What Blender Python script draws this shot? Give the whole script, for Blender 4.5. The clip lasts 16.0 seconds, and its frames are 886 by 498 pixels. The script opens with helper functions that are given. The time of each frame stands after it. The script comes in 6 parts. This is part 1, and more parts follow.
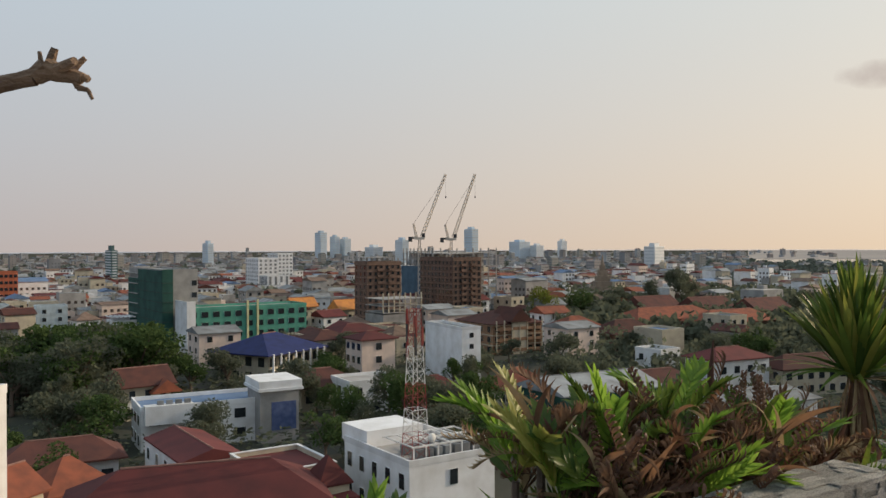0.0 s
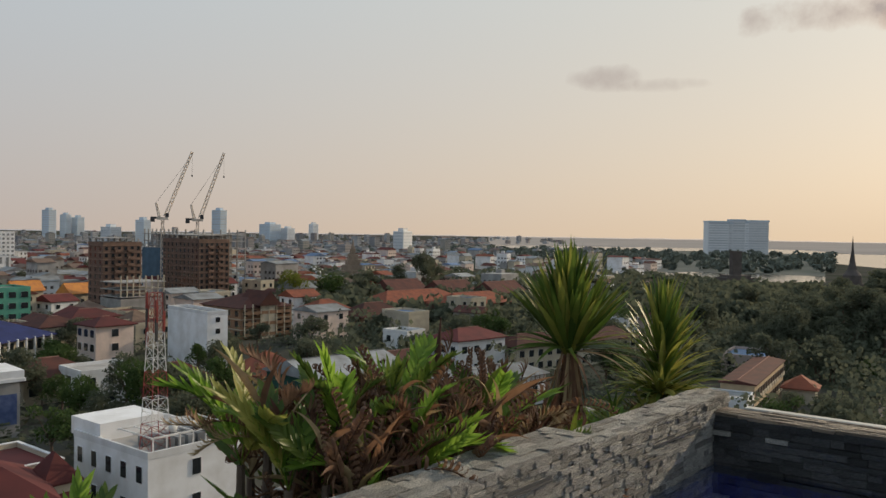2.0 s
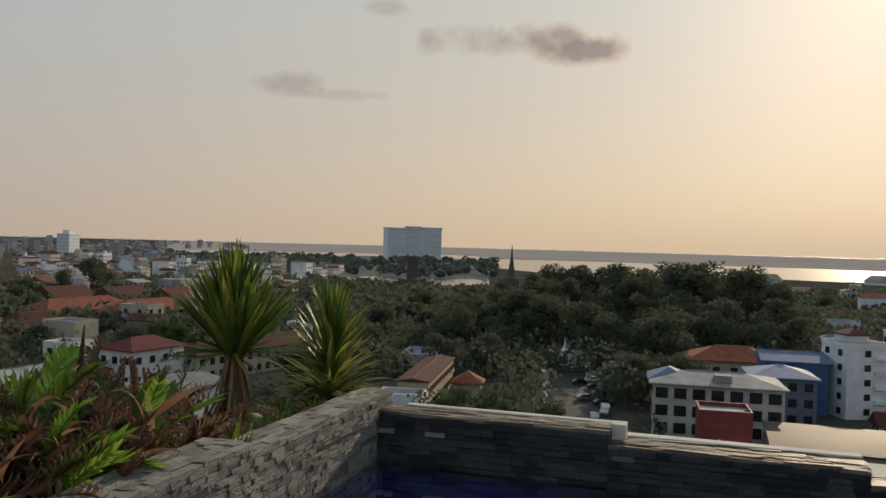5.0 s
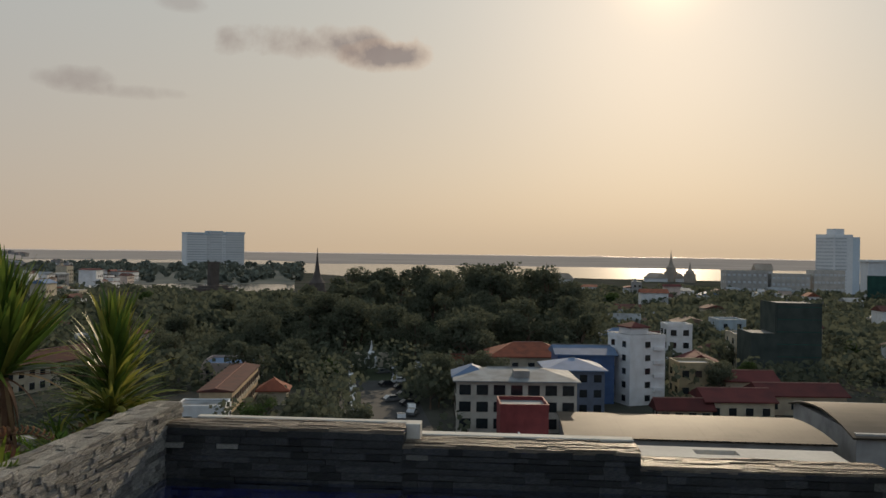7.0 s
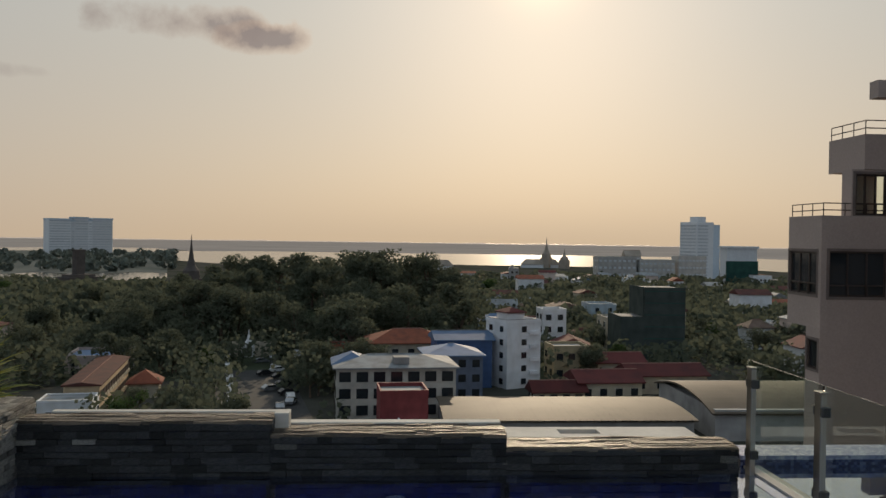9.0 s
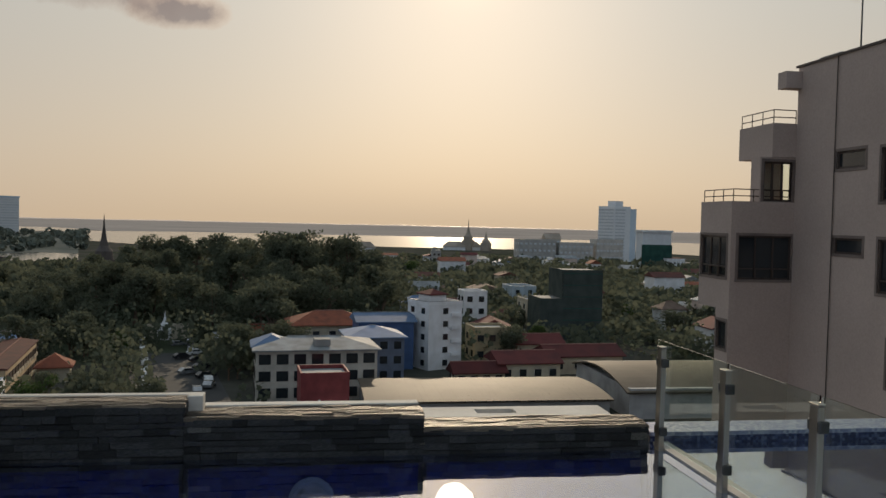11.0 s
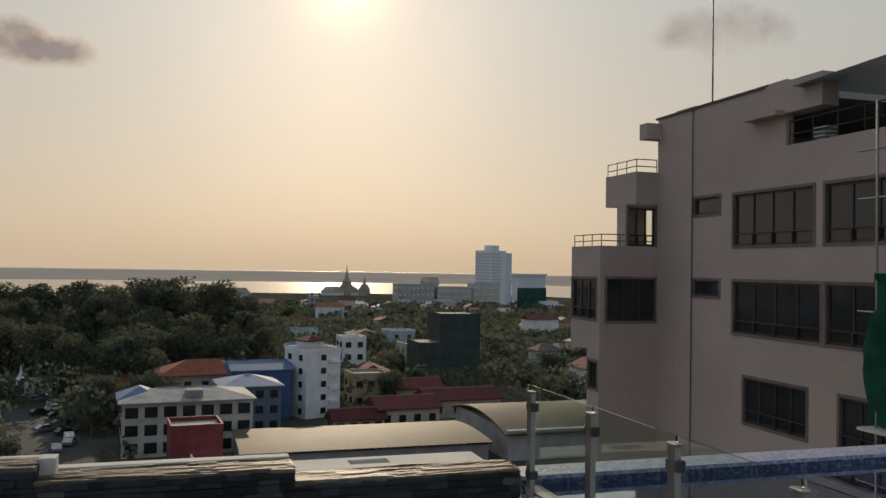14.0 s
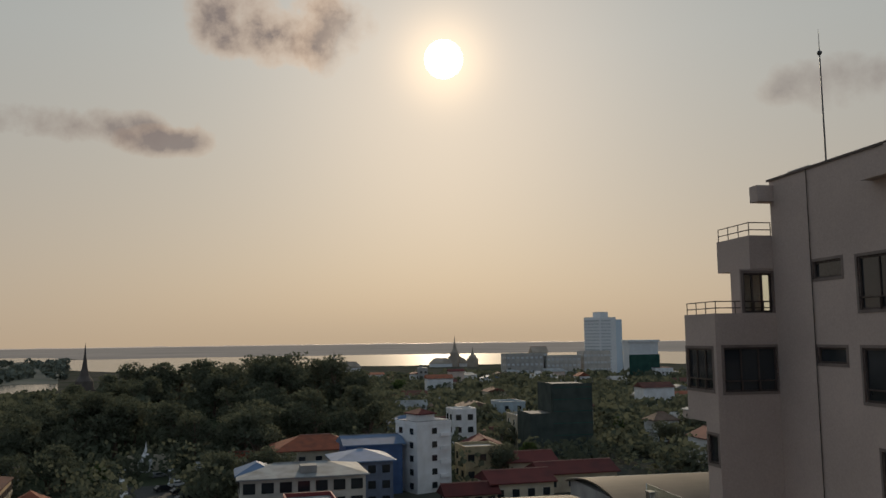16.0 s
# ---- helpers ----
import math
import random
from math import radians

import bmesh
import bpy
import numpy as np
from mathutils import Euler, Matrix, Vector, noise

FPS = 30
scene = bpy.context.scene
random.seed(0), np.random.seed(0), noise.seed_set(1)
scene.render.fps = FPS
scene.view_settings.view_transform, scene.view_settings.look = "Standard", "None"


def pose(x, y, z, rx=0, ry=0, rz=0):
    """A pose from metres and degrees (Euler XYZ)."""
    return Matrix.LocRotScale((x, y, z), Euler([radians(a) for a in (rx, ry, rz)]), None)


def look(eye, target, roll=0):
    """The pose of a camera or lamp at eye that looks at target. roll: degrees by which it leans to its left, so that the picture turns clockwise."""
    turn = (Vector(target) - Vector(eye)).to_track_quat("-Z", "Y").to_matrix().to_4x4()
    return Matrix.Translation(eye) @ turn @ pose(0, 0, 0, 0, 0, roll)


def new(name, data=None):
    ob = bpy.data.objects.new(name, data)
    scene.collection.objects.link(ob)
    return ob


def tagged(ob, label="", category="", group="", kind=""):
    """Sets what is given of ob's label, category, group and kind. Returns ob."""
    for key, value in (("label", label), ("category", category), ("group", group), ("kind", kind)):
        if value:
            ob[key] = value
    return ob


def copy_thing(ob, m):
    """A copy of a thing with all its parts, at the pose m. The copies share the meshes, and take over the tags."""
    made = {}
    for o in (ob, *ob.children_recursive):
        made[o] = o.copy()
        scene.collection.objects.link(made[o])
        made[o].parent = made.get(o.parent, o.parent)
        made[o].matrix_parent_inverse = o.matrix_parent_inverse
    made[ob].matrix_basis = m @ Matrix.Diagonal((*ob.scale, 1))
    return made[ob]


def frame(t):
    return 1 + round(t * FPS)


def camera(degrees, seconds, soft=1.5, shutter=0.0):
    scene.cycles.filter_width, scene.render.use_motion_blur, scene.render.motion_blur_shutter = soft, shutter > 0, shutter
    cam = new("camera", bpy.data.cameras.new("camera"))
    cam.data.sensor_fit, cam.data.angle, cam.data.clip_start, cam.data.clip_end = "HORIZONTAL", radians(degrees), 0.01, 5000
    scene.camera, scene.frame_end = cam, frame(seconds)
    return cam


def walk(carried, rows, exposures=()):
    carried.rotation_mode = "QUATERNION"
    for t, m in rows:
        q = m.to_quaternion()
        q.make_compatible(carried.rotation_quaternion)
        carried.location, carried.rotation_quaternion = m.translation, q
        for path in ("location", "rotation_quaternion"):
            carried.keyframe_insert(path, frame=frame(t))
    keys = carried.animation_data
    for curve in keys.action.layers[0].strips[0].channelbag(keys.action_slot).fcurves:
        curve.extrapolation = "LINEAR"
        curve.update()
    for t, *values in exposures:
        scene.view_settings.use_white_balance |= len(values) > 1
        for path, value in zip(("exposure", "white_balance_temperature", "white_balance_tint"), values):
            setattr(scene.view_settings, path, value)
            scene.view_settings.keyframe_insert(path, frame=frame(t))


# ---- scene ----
# camera: seconds, place, yaw, pitch, roll
cam = camera(55.83, 16.0)
PATH = [
    (0, 0.083, 0.072, 34.940, 0.04, -0.29, -0.24),
    (0.5, 0.091, 0.080, 34.934, -3.68, -0.51, -0.07),
    (1, 0.118, 0.088, 34.930, -7.91, -0.69, 0.30),
    (1.5, 0.151, 0.103, 34.924, -12.78, -0.99, 0.69),
    (2, 0.188, 0.124, 34.911, -16.89, -1.33, 0.86),
    (2.5, 0.231, 0.140, 34.905, -21.23, -1.64, 1.06),
    (3, 0.271, 0.178, 34.892, -25.63, -1.47, 1.36),
    (3.5, 0.286, 0.187, 34.889, -28.60, -1.14, 1.47),
    (6, 0.380, 0.145, 34.892, -45.69, -0.25, 1.27),
    (6.5, 0.394, 0.130, 34.893, -49.17, -0.09, 1.02),
    (7, 0.406, 0.120, 34.891, -51.51, -0.03, 0.82),
    (7.5, 0.417, 0.104, 34.891, -53.73, -0.05, 0.35),
    (8, 0.433, 0.090, 34.892, -55.92, -0.06, 0.12),
    (8.5, 0.438, 0.068, 34.892, -58.07, -0.41, 0.44),
    (11, 0.459, 0.038, 34.886, -65.05, -1.94, 1.32),
    (11.5, 0.462, 0.023, 34.885, -67.37, -2.05, 1.18),
    (12, 0.466, 0.008, 34.885, -69.83, -1.80, 0.97),
    (12.5, 0.469, -0.002, 34.886, -72.08, -1.36, 0.96),
    (13, 0.467, -0.002, 34.887, -73.88, -0.78, 1.15),
    (13.5, 0.462, -0.011, 34.894, -74.33, 0.10, 1.14),
    (14, 0.462, -0.011, 34.913, -73.29, 1.28, 0.94),
    (14.5, 0.463, -0.018, 34.966, -71.69, 2.26, -0.02),
    (15, 0.473, -0.019, 35.025, -70.08, 3.13, -0.56),
    (15.5, 0.489, -0.015, 35.060, -68.48, 4.20, -0.32),
    (16, 0.466, -0.012, 35.107, -66.05, 6.02, -0.69),
]
walk(cam, [(t, pose(x, y, z, 90 + pitch, 0, yaw) @ pose(0, 0, 0, 0, 0, roll)) for t, x, y, z, yaw, pitch, roll in PATH],
     [(0.0, 0.62), (1.5, 0.50), (3.5, 0.30), (7.0, -0.02), (12.5, 0.06), (14.5, -0.04), (16.0, -0.28)])

# ---- world, sun ----
SUN_AZ, SUN_EL = 66.25, 18.8
SUN = Vector((math.sin(radians(SUN_AZ)) * math.cos(radians(SUN_EL)), math.cos(radians(SUN_AZ)) * math.cos(radians(SUN_EL)), math.sin(radians(SUN_EL))))


def direction(az, el):
    return Vector((math.sin(radians(az)) * math.cos(radians(el)), math.cos(radians(az)) * math.cos(radians(el)), math.sin(radians(el))))


world = bpy.data.worlds.new("sky")
scene.world = world
world.use_nodes = True
WT = world.node_tree
WT.nodes.clear()


def wn(kind, **ins):
    n = WT.nodes.new(kind)
    for k, val in ins.items():
        if k.startswith("i"):
            s = n.inputs[int(k[1:])]
            if isinstance(val, bpy.types.NodeSocket):
                WT.links.new(val, s)
            else:
                s.default_value = val
    return n


def wmath(op, a, b=0.0, c=0.0, clamp=False):
    n = wn("ShaderNodeMath", i0=a, i1=b, i2=c)
    n.operation, n.use_clamp = op, clamp
    return n.outputs[0]


def wdot(a, vec):
    n = wn("ShaderNodeVectorMath", i0=a, i1=tuple(vec))
    n.operation = "DOT_PRODUCT"
    return n.outputs[1]


def wscale(col, fac):
    n = wn("ShaderNodeVectorMath", i0=col)
    n.operation = "SCALE"
    n.inputs[3].default_value = 1.0
    if isinstance(fac, bpy.types.NodeSocket):
        WT.links.new(fac, n.inputs[3])
    else:
        n.inputs[3].default_value = fac
    return n.outputs[0]


def wadd(a, b):
    n = wn("ShaderNodeVectorMath", i0=a, i1=b)
    n.operation = "ADD"
    return n.outputs[0]


def wmix(fac, a, b):
    return wadd(wscale(a, wmath("SUBTRACT", 1.0, fac)), wscale(b, fac))


coord = wn("ShaderNodeTexCoord").outputs["Generated"]
height = wdot(coord, (0, 0, 1))
toward = wdot(coord, SUN)
sky_tex = wn("ShaderNodeTexSky")
sky_tex.sky_type, sky_tex.sun_disc = "NISHITA", False
sky_tex.sun_elevation, sky_tex.sun_rotation = radians(SUN_EL), radians(SUN_AZ)
sky_tex.dust_density, sky_tex.air_density, sky_tex.ozone_density = 4.0, 1.0, 1.0
# evening haze: mauve grey at the horizon, blue grey above, warm round the sun
up = wmath("MULTIPLY", wmath("MAXIMUM", height, 0.0), 3.0, clamp=True)
haze = wmix(wmath("POWER", up, 0.8), (0.205, 0.213, 0.262), (0.255, 0.332, 0.415))
away = wmath("SUBTRACT", 1.0, toward)
wide = wmath("EXPONENT", wmath("MULTIPLY", away, -1.15))
ring = wmath("EXPONENT", wmath("MULTIPLY", away, -60.0))
wide = wmath("MULTIPLY", wide, wmath("SUBTRACT", 1.0, wmath("MULTIPLY", wmath("EXPONENT", wmath("MULTIPLY", away, -22.0)), 0.42)))
core = wmath("EXPONENT", wmath("MULTIPLY", away, -900.0))
low = wmath("EXPONENT", wmath("MULTIPLY", wmath("MAXIMUM", height, 0.0), -3.5))
warm = wmix(low, (0.122, 0.088, 0.006), (0.415, 0.255, 0.045))
col = wadd(haze, wscale(warm, wide))
col = wadd(col, wscale((0.07, 0.025, 0.0), ring))
col = wadd(col, wscale((0.62, 0.42, 0.22), core))
col = wadd(col, wscale(sky_tex.outputs[0], 0.006))
disc = wmath("GREATER_THAN", toward, math.cos(radians(1.3)))
col = wadd(col, wscale((2.4, 2.0, 1.5), disc))
# clouds: azimuth, elevation, half width, half height in degrees, depth
wob = wn("ShaderNodeTexNoise", i0=coord)
wob.inputs["Scale"].default_value, wob.inputs["Detail"].default_value = 11.0, 9.0
wob.inputs["Roughness"].default_value = 0.58
wobble = wmath("SUBTRACT", wob.outputs[0], 0.5)
for az, el, hw, hh, deep in ((42.8, 13.6, 5.6, 1.35, 0.85), (47.6, 12.9, 3.6, 0.95, 0.9), (27.9, 10.2, 2.6, 0.95, 0.6), (31.5, 9.7, 3.0, 0.55, 0.45),
                             (54.0, 20.8, 5.2, 2.5, 1.0), (58.6, 20.4, 3.0, 2.2, 0.6), (91.5, 15.4, 4.2, 1.7, 0.6), (33.9, 15.4, 1.8, 0.6, 0.35)):
    mid = direction(az, el)
    side = Vector((math.cos(radians(az)), -math.sin(radians(az)), 0))
    rise = side.cross(mid)
    a = wmath("DIVIDE", wdot(coord, side), math.sin(radians(hw)))
    b = wmath("DIVIDE", wdot(coord, rise), math.sin(radians(hh)))
    b = wmath("SUBTRACT", b, rise.dot(mid) / math.sin(radians(hh)))
    far = wmath("ADD", wmath("MULTIPLY", a, a), wmath("MULTIPLY", b, b))
    far = wmath("ADD", far, wmath("MULTIPLY", wobble, 4.6))
    soft = wmath("MULTIPLY", wmath("SUBTRACT", 1.0, far), 0.9, clamp=True)
    soft = wmath("MULTIPLY", soft, wmath("GREATER_THAN", wdot(coord, mid), 0.5))
    soft = wmath("MULTIPLY", soft, deep)
    lit = wmath("MULTIPLY", wmath("MULTIPLY", soft, wmath("SUBTRACT", deep, soft)), wmath("POWER", wmath("MAXIMUM", toward, 0.0), 20.0))
    col = wadd(wmix(soft, col, (0.29, 0.24, 0.22)), wscale((1.1, 0.62, 0.25), lit))
bg = wn("ShaderNodeBackground", i0=col)
bg.inputs[1].default_value = 1.0
wout = wn("ShaderNodeOutputWorld")
WT.links.new(bg.outputs[0], wout.inputs[0])

sun = new("sun", bpy.data.lights.new("sun", "SUN"))
sun.data.energy, sun.data.angle, sun.data.color = 2.3, radians(0.6), (1.0, 0.80, 0.56)
sun.matrix_world = look(SUN * 100, (0, 0, 0))

# ---- materials ----
MATS = {}


def mat(name, colour, rough=0.7, metal=0.0, second=None, scale=1.0, fine=20.0, bump=0.1, spec=0.4, vary=0.12, transmission=0.0, ior=1.45, stretch=(1, 1, 1), island=False):
    """A surface with blotches of a second colour, fine grain, relief and a shift of tone from object to object."""
    if name in MATS:
        return MATS[name]
    m = bpy.data.materials.new(name)
    m.use_nodes = True
    t = m.node_tree
    b = t.nodes["Principled BSDF"]
    N, K = t.nodes.new, t.links.new
    tc, mp = N("ShaderNodeTexCoord"), N("ShaderNodeMapping")
    mp.inputs["Scale"].default_value = stretch
    K(tc.outputs["Object"], mp.inputs[0])
    big, small = N("ShaderNodeTexNoise"), N("ShaderNodeTexNoise")
    big.inputs["Scale"].default_value, big.inputs["Detail"].default_value = scale, 5
    small.inputs["Scale"].default_value, small.inputs["Detail"].default_value = fine, 3
    K(mp.outputs[0], big.inputs[0]); K(mp.outputs[0], small.inputs[0])
    ramp = N("ShaderNodeMapRange")
    ramp.inputs[1].default_value, ramp.inputs[2].default_value = 0.38, 0.68
    K(big.outputs[0], ramp.inputs[0])
    mix = N("ShaderNodeMix"); mix.data_type = "RGBA"
    mix.inputs[6].default_value = (*colour, 1)
    mix.inputs[7].default_value = (*(second or [c * 0.7 for c in colour]), 1)
    K(ramp.outputs[0], mix.inputs[0])
    if island:
        rnd = N("ShaderNodeNewGeometry").outputs["Random Per Island"]
    else:
        rnd = N("ShaderNodeObjectInfo").outputs["Random"]
    tone = N("ShaderNodeMapRange")
    tone.inputs[3].default_value, tone.inputs[4].default_value = 1 - vary, 1 + vary
    K(rnd, tone.inputs[0])
    grain = N("ShaderNodeMapRange")
    grain.inputs[3].default_value, grain.inputs[4].default_value = 0.85, 1.15
    K(small.outputs[0], grain.inputs[0])
    mul = N("ShaderNodeMath"); mul.operation = "MULTIPLY"
    K(tone.outputs[0], mul.inputs[0]); K(grain.outputs[0], mul.inputs[1])
    sc = N("ShaderNodeVectorMath"); sc.operation = "SCALE"
    K(mix.outputs[2], sc.inputs[0]); K(mul.outputs[0], sc.inputs[3])
    K(sc.outputs[0], b.inputs["Base Color"])
    b.inputs["Roughness"].default_value, b.inputs["Metallic"].default_value = rough, metal
    b.inputs["Specular IOR Level"].default_value = spec
    b.inputs["Transmission Weight"].default_value, b.inputs["IOR"].default_value = transmission, ior
    if bump:
        bp = N("ShaderNodeBump")
        bp.inputs["Strength"].default_value, bp.inputs["Distance"].default_value = bump, 0.02
        K(small.outputs[0], bp.inputs["Height"]); K(bp.outputs[0], b.inputs["Normal"])
    MATS[name] = m
    return m


STONE = mat("ledger stone", (0.50, 0.475, 0.43), 0.7, second=(0.19, 0.185, 0.172), scale=13, fine=70, bump=0.9, vary=0.45)
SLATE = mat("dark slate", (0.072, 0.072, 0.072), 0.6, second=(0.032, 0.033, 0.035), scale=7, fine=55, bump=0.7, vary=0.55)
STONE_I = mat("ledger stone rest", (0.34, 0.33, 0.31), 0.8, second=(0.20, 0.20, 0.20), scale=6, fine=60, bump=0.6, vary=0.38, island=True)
# tan paints the low sun's warmth onto the slate wall tops
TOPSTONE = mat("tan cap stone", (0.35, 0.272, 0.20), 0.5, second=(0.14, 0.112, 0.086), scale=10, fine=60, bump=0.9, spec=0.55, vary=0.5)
MORTAR = mat("mortar", (0.07, 0.068, 0.065), 0.95, scale=8, fine=80, bump=0.4)
WHITE = mat("white paint", (0.74, 0.74, 0.75), 0.75, second=(0.60, 0.59, 0.58), scale=0.35, fine=12, bump=0.08)
CREAM = mat("cream plaster", (0.50, 0.44, 0.33), 0.8, second=(0.38, 0.33, 0.26), scale=0.4, fine=12)
PINKISH = mat("pale pink plaster", (0.66, 0.53, 0.46), 0.7, second=(0.52, 0.42, 0.37), scale=0.4, fine=12)
BEIGE = mat("beige render", (0.46, 0.372, 0.332), 0.8, second=(0.39, 0.315, 0.282), scale=0.25, fine=14, bump=0.1, vary=0.02)
CONCRETE = mat("grey concrete", (0.36, 0.345, 0.33), 0.85, second=(0.25, 0.24, 0.23), scale=0.3, fine=9)
BRICKRED = mat("raw brick infill", (0.19, 0.118, 0.09), 0.9, second=(0.13, 0.085, 0.066), scale=0.3, fine=7)
TERRACOTTA = mat("terracotta tiles", (0.26, 0.085, 0.05), 0.85, second=(0.17, 0.062, 0.042), spec=0.2, scale=0.5, fine=8)
REDROOF = mat("red metal roof", (0.125, 0.034, 0.032), 0.85, second=(0.085, 0.027, 0.027), spec=0.25, scale=0.25, fine=10, vary=0.2)
BROWNROOF = mat("brown tile roof", (0.11, 0.045, 0.036), 0.85, second=(0.075, 0.036, 0.032), spec=0.2, scale=0.4, fine=8, vary=0.3)
BLUEROOF = mat("blue glazed roof", (0.02, 0.028, 0.115), 0.6, second=(0.015, 0.02, 0.08), spec=0.2, scale=0.4, fine=8)
BLUEMETAL = mat("blue metal roof", (0.13, 0.20, 0.33), 0.7, second=(0.10, 0.16, 0.26), scale=0.3, fine=8)
GREYMETAL = mat("grey corrugated metal", (0.27, 0.285, 0.295), 0.75, 0.0, second=(0.17, 0.17, 0.17), spec=0.25, scale=0.3, fine=6, vary=0.25)
RUST = mat("rusty metal sheet", (0.20, 0.14, 0.11), 0.85, second=(0.13, 0.09, 0.07), spec=0.2, scale=0.4, fine=6, vary=0.3)
ORANGE = mat("orange temple tiles", (0.62, 0.25, 0.05), 0.5, second=(0.48, 0.18, 0.05), scale=0.5, fine=9)
GREENNET = mat("green building net", (0.03, 0.095, 0.075), 0.9, second=(0.018, 0.058, 0.05), scale=0.22, fine=4, vary=0.1)
GREENWALL = mat("green painted wall", (0.085, 0.30, 0.225), 0.75, second=(0.06, 0.22, 0.17), scale=0.3, fine=9)
# net colour raised towards grey to include haze
DARKNET = mat("dark green net", (0.075, 0.088, 0.080), 0.95, second=(0.050, 0.062, 0.057), spec=0.05, scale=0.3, fine=4)
YELLOW = mat("pale yellow paint", (0.70, 0.66, 0.38), 0.6, scale=0.5)
GLASS_D = mat("dark window glass", (0.025, 0.03, 0.035), 0.08, spec=0.6, bump=0.0, scale=1.0)
FRAME_D = mat("dark bronze frame", (0.06, 0.045, 0.04), 0.45, bump=0.0)
STEEL = mat("brushed steel", (0.42, 0.40, 0.36), 0.35, 1.0, scale=5, fine=150, bump=0.05, stretch=(1, 1, 0.05))
REDSTEEL = mat("red painted steel", (0.30, 0.06, 0.05), 0.5, bump=0.0)
WHITESTEEL = mat("white painted steel", (0.75, 0.74, 0.72), 0.5, bump=0.0)
CRANE = mat("pale crane steel", (0.72, 0.62, 0.52), 0.5, bump=0.0)
DARKSTEEL = mat("dark steel", (0.07, 0.07, 0.07), 0.5, bump=0.0)
# distance haze is mixed into these three pale colours
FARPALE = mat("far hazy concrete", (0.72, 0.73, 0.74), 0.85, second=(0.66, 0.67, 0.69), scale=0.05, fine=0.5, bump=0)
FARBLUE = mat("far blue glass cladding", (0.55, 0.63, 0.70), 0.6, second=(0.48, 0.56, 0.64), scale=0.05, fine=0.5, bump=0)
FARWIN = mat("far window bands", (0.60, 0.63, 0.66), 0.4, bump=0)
ASPHALT = mat("asphalt", (0.06, 0.06, 0.06), 0.9, second=(0.045, 0.045, 0.045), scale=0.2, fine=3)
EARTH = mat("city ground", (0.085, 0.082, 0.072), 0.95, second=(0.045, 0.052, 0.038), scale=0.02, fine=0.3, vary=0.0, spec=0.0)
# land colour lifted towards the horizon haze
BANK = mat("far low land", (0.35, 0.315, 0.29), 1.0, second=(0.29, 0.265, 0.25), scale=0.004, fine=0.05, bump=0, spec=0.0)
PANEL = mat("white coping", (0.62, 0.58, 0.52), 0.8, second=(0.50, 0.465, 0.415), scale=2, fine=30, bump=0.05, spec=0.1)
BARK = mat("bark", (0.14, 0.10, 0.075), 0.9, second=(0.09, 0.065, 0.05), scale=4, fine=40, bump=0.5)


def water_mat(name, colour, rough, wave, strength, body):
    m = bpy.data.materials.new(name)
    m.use_nodes = True
    t = m.node_tree
    b = t.nodes["Principled BSDF"]
    b.inputs["Base Color"].default_value = (*colour, 1)
    b.inputs["Roughness"].default_value, b.inputs["IOR"].default_value = rough, 1.33
    b.inputs["Transmission Weight"].default_value = body
    tc, mp, nz, bp = (t.nodes.new(k) for k in ("ShaderNodeTexCoord", "ShaderNodeMapping", "ShaderNodeTexNoise", "ShaderNodeBump"))
    mp.inputs["Scale"].default_value = (wave, wave, wave)
    t.links.new(tc.outputs["Object"], mp.inputs[0]); t.links.new(mp.outputs[0], nz.inputs[0])
    nz.inputs["Scale"].default_value, nz.inputs["Detail"].default_value = 1.0, 3
    bp.inputs["Strength"].default_value, bp.inputs["Distance"].default_value = strength, 0.01
    t.links.new(nz.outputs[0], bp.inputs["Height"]); t.links.new(bp.outputs[0], b.inputs["Normal"])
    if body:
        b.inputs["Coat Weight"].default_value, b.inputs["Coat IOR"].default_value, b.inputs["Coat Roughness"].default_value = 1.0, 2.1, 0.0
        t.links.new(bp.outputs[0], b.inputs["Coat Normal"])
    return m


POOLWATER = water_mat("pool water", (0.55, 0.68, 1.0), 0.0, 1.6, 0.05, 1.0)
RIVERWATER = water_mat("river water", (0.10, 0.10, 0.09), 0.16, 0.05, 0.6, 0.0)


def mosaic_mat(name, cols, size, rough=0.25):
    """Small square tiles in mixed blues with pale joints."""
    m = bpy.data.materials.new(name)
    m.use_nodes = True
    t = m.node_tree
    b = t.nodes["Principled BSDF"]
    N, K = t.nodes.new, t.links.new
    tc = N("ShaderNodeTexCoord")
    mp = N("ShaderNodeMapping")
    mp.inputs["Scale"].default_value = (1 / size,) * 3
    mp.inputs["Location"].default_value = (0.31, 0.37, 0.43)
    K(tc.outputs["Object"], mp.inputs[0])
    fl = N("ShaderNodeVectorMath"); fl.operation = "FLOOR"
    K(mp.outputs[0], fl.inputs[0])
    wnz = N("ShaderNodeTexWhiteNoise")
    K(fl.outputs[0], wnz.inputs[0])
    ramp = N("ShaderNodeValToRGB")
    ramp.color_ramp.interpolation = "CONSTANT"
    els = ramp.color_ramp.elements
    els[0].color, els[1].color = (*cols[0], 1), (*cols[1], 1)
    els[1].position = 0.35
    for k, c in enumerate(cols[2:]):
        e = els.new(0.6 + 0.22 * k)
        e.color = (*c, 1)
    K(wnz.outputs[0], ramp.inputs[0])
    K(ramp.outputs[0], b.inputs["Base Color"])
    b.inputs["Roughness"].default_value = rough
    return m


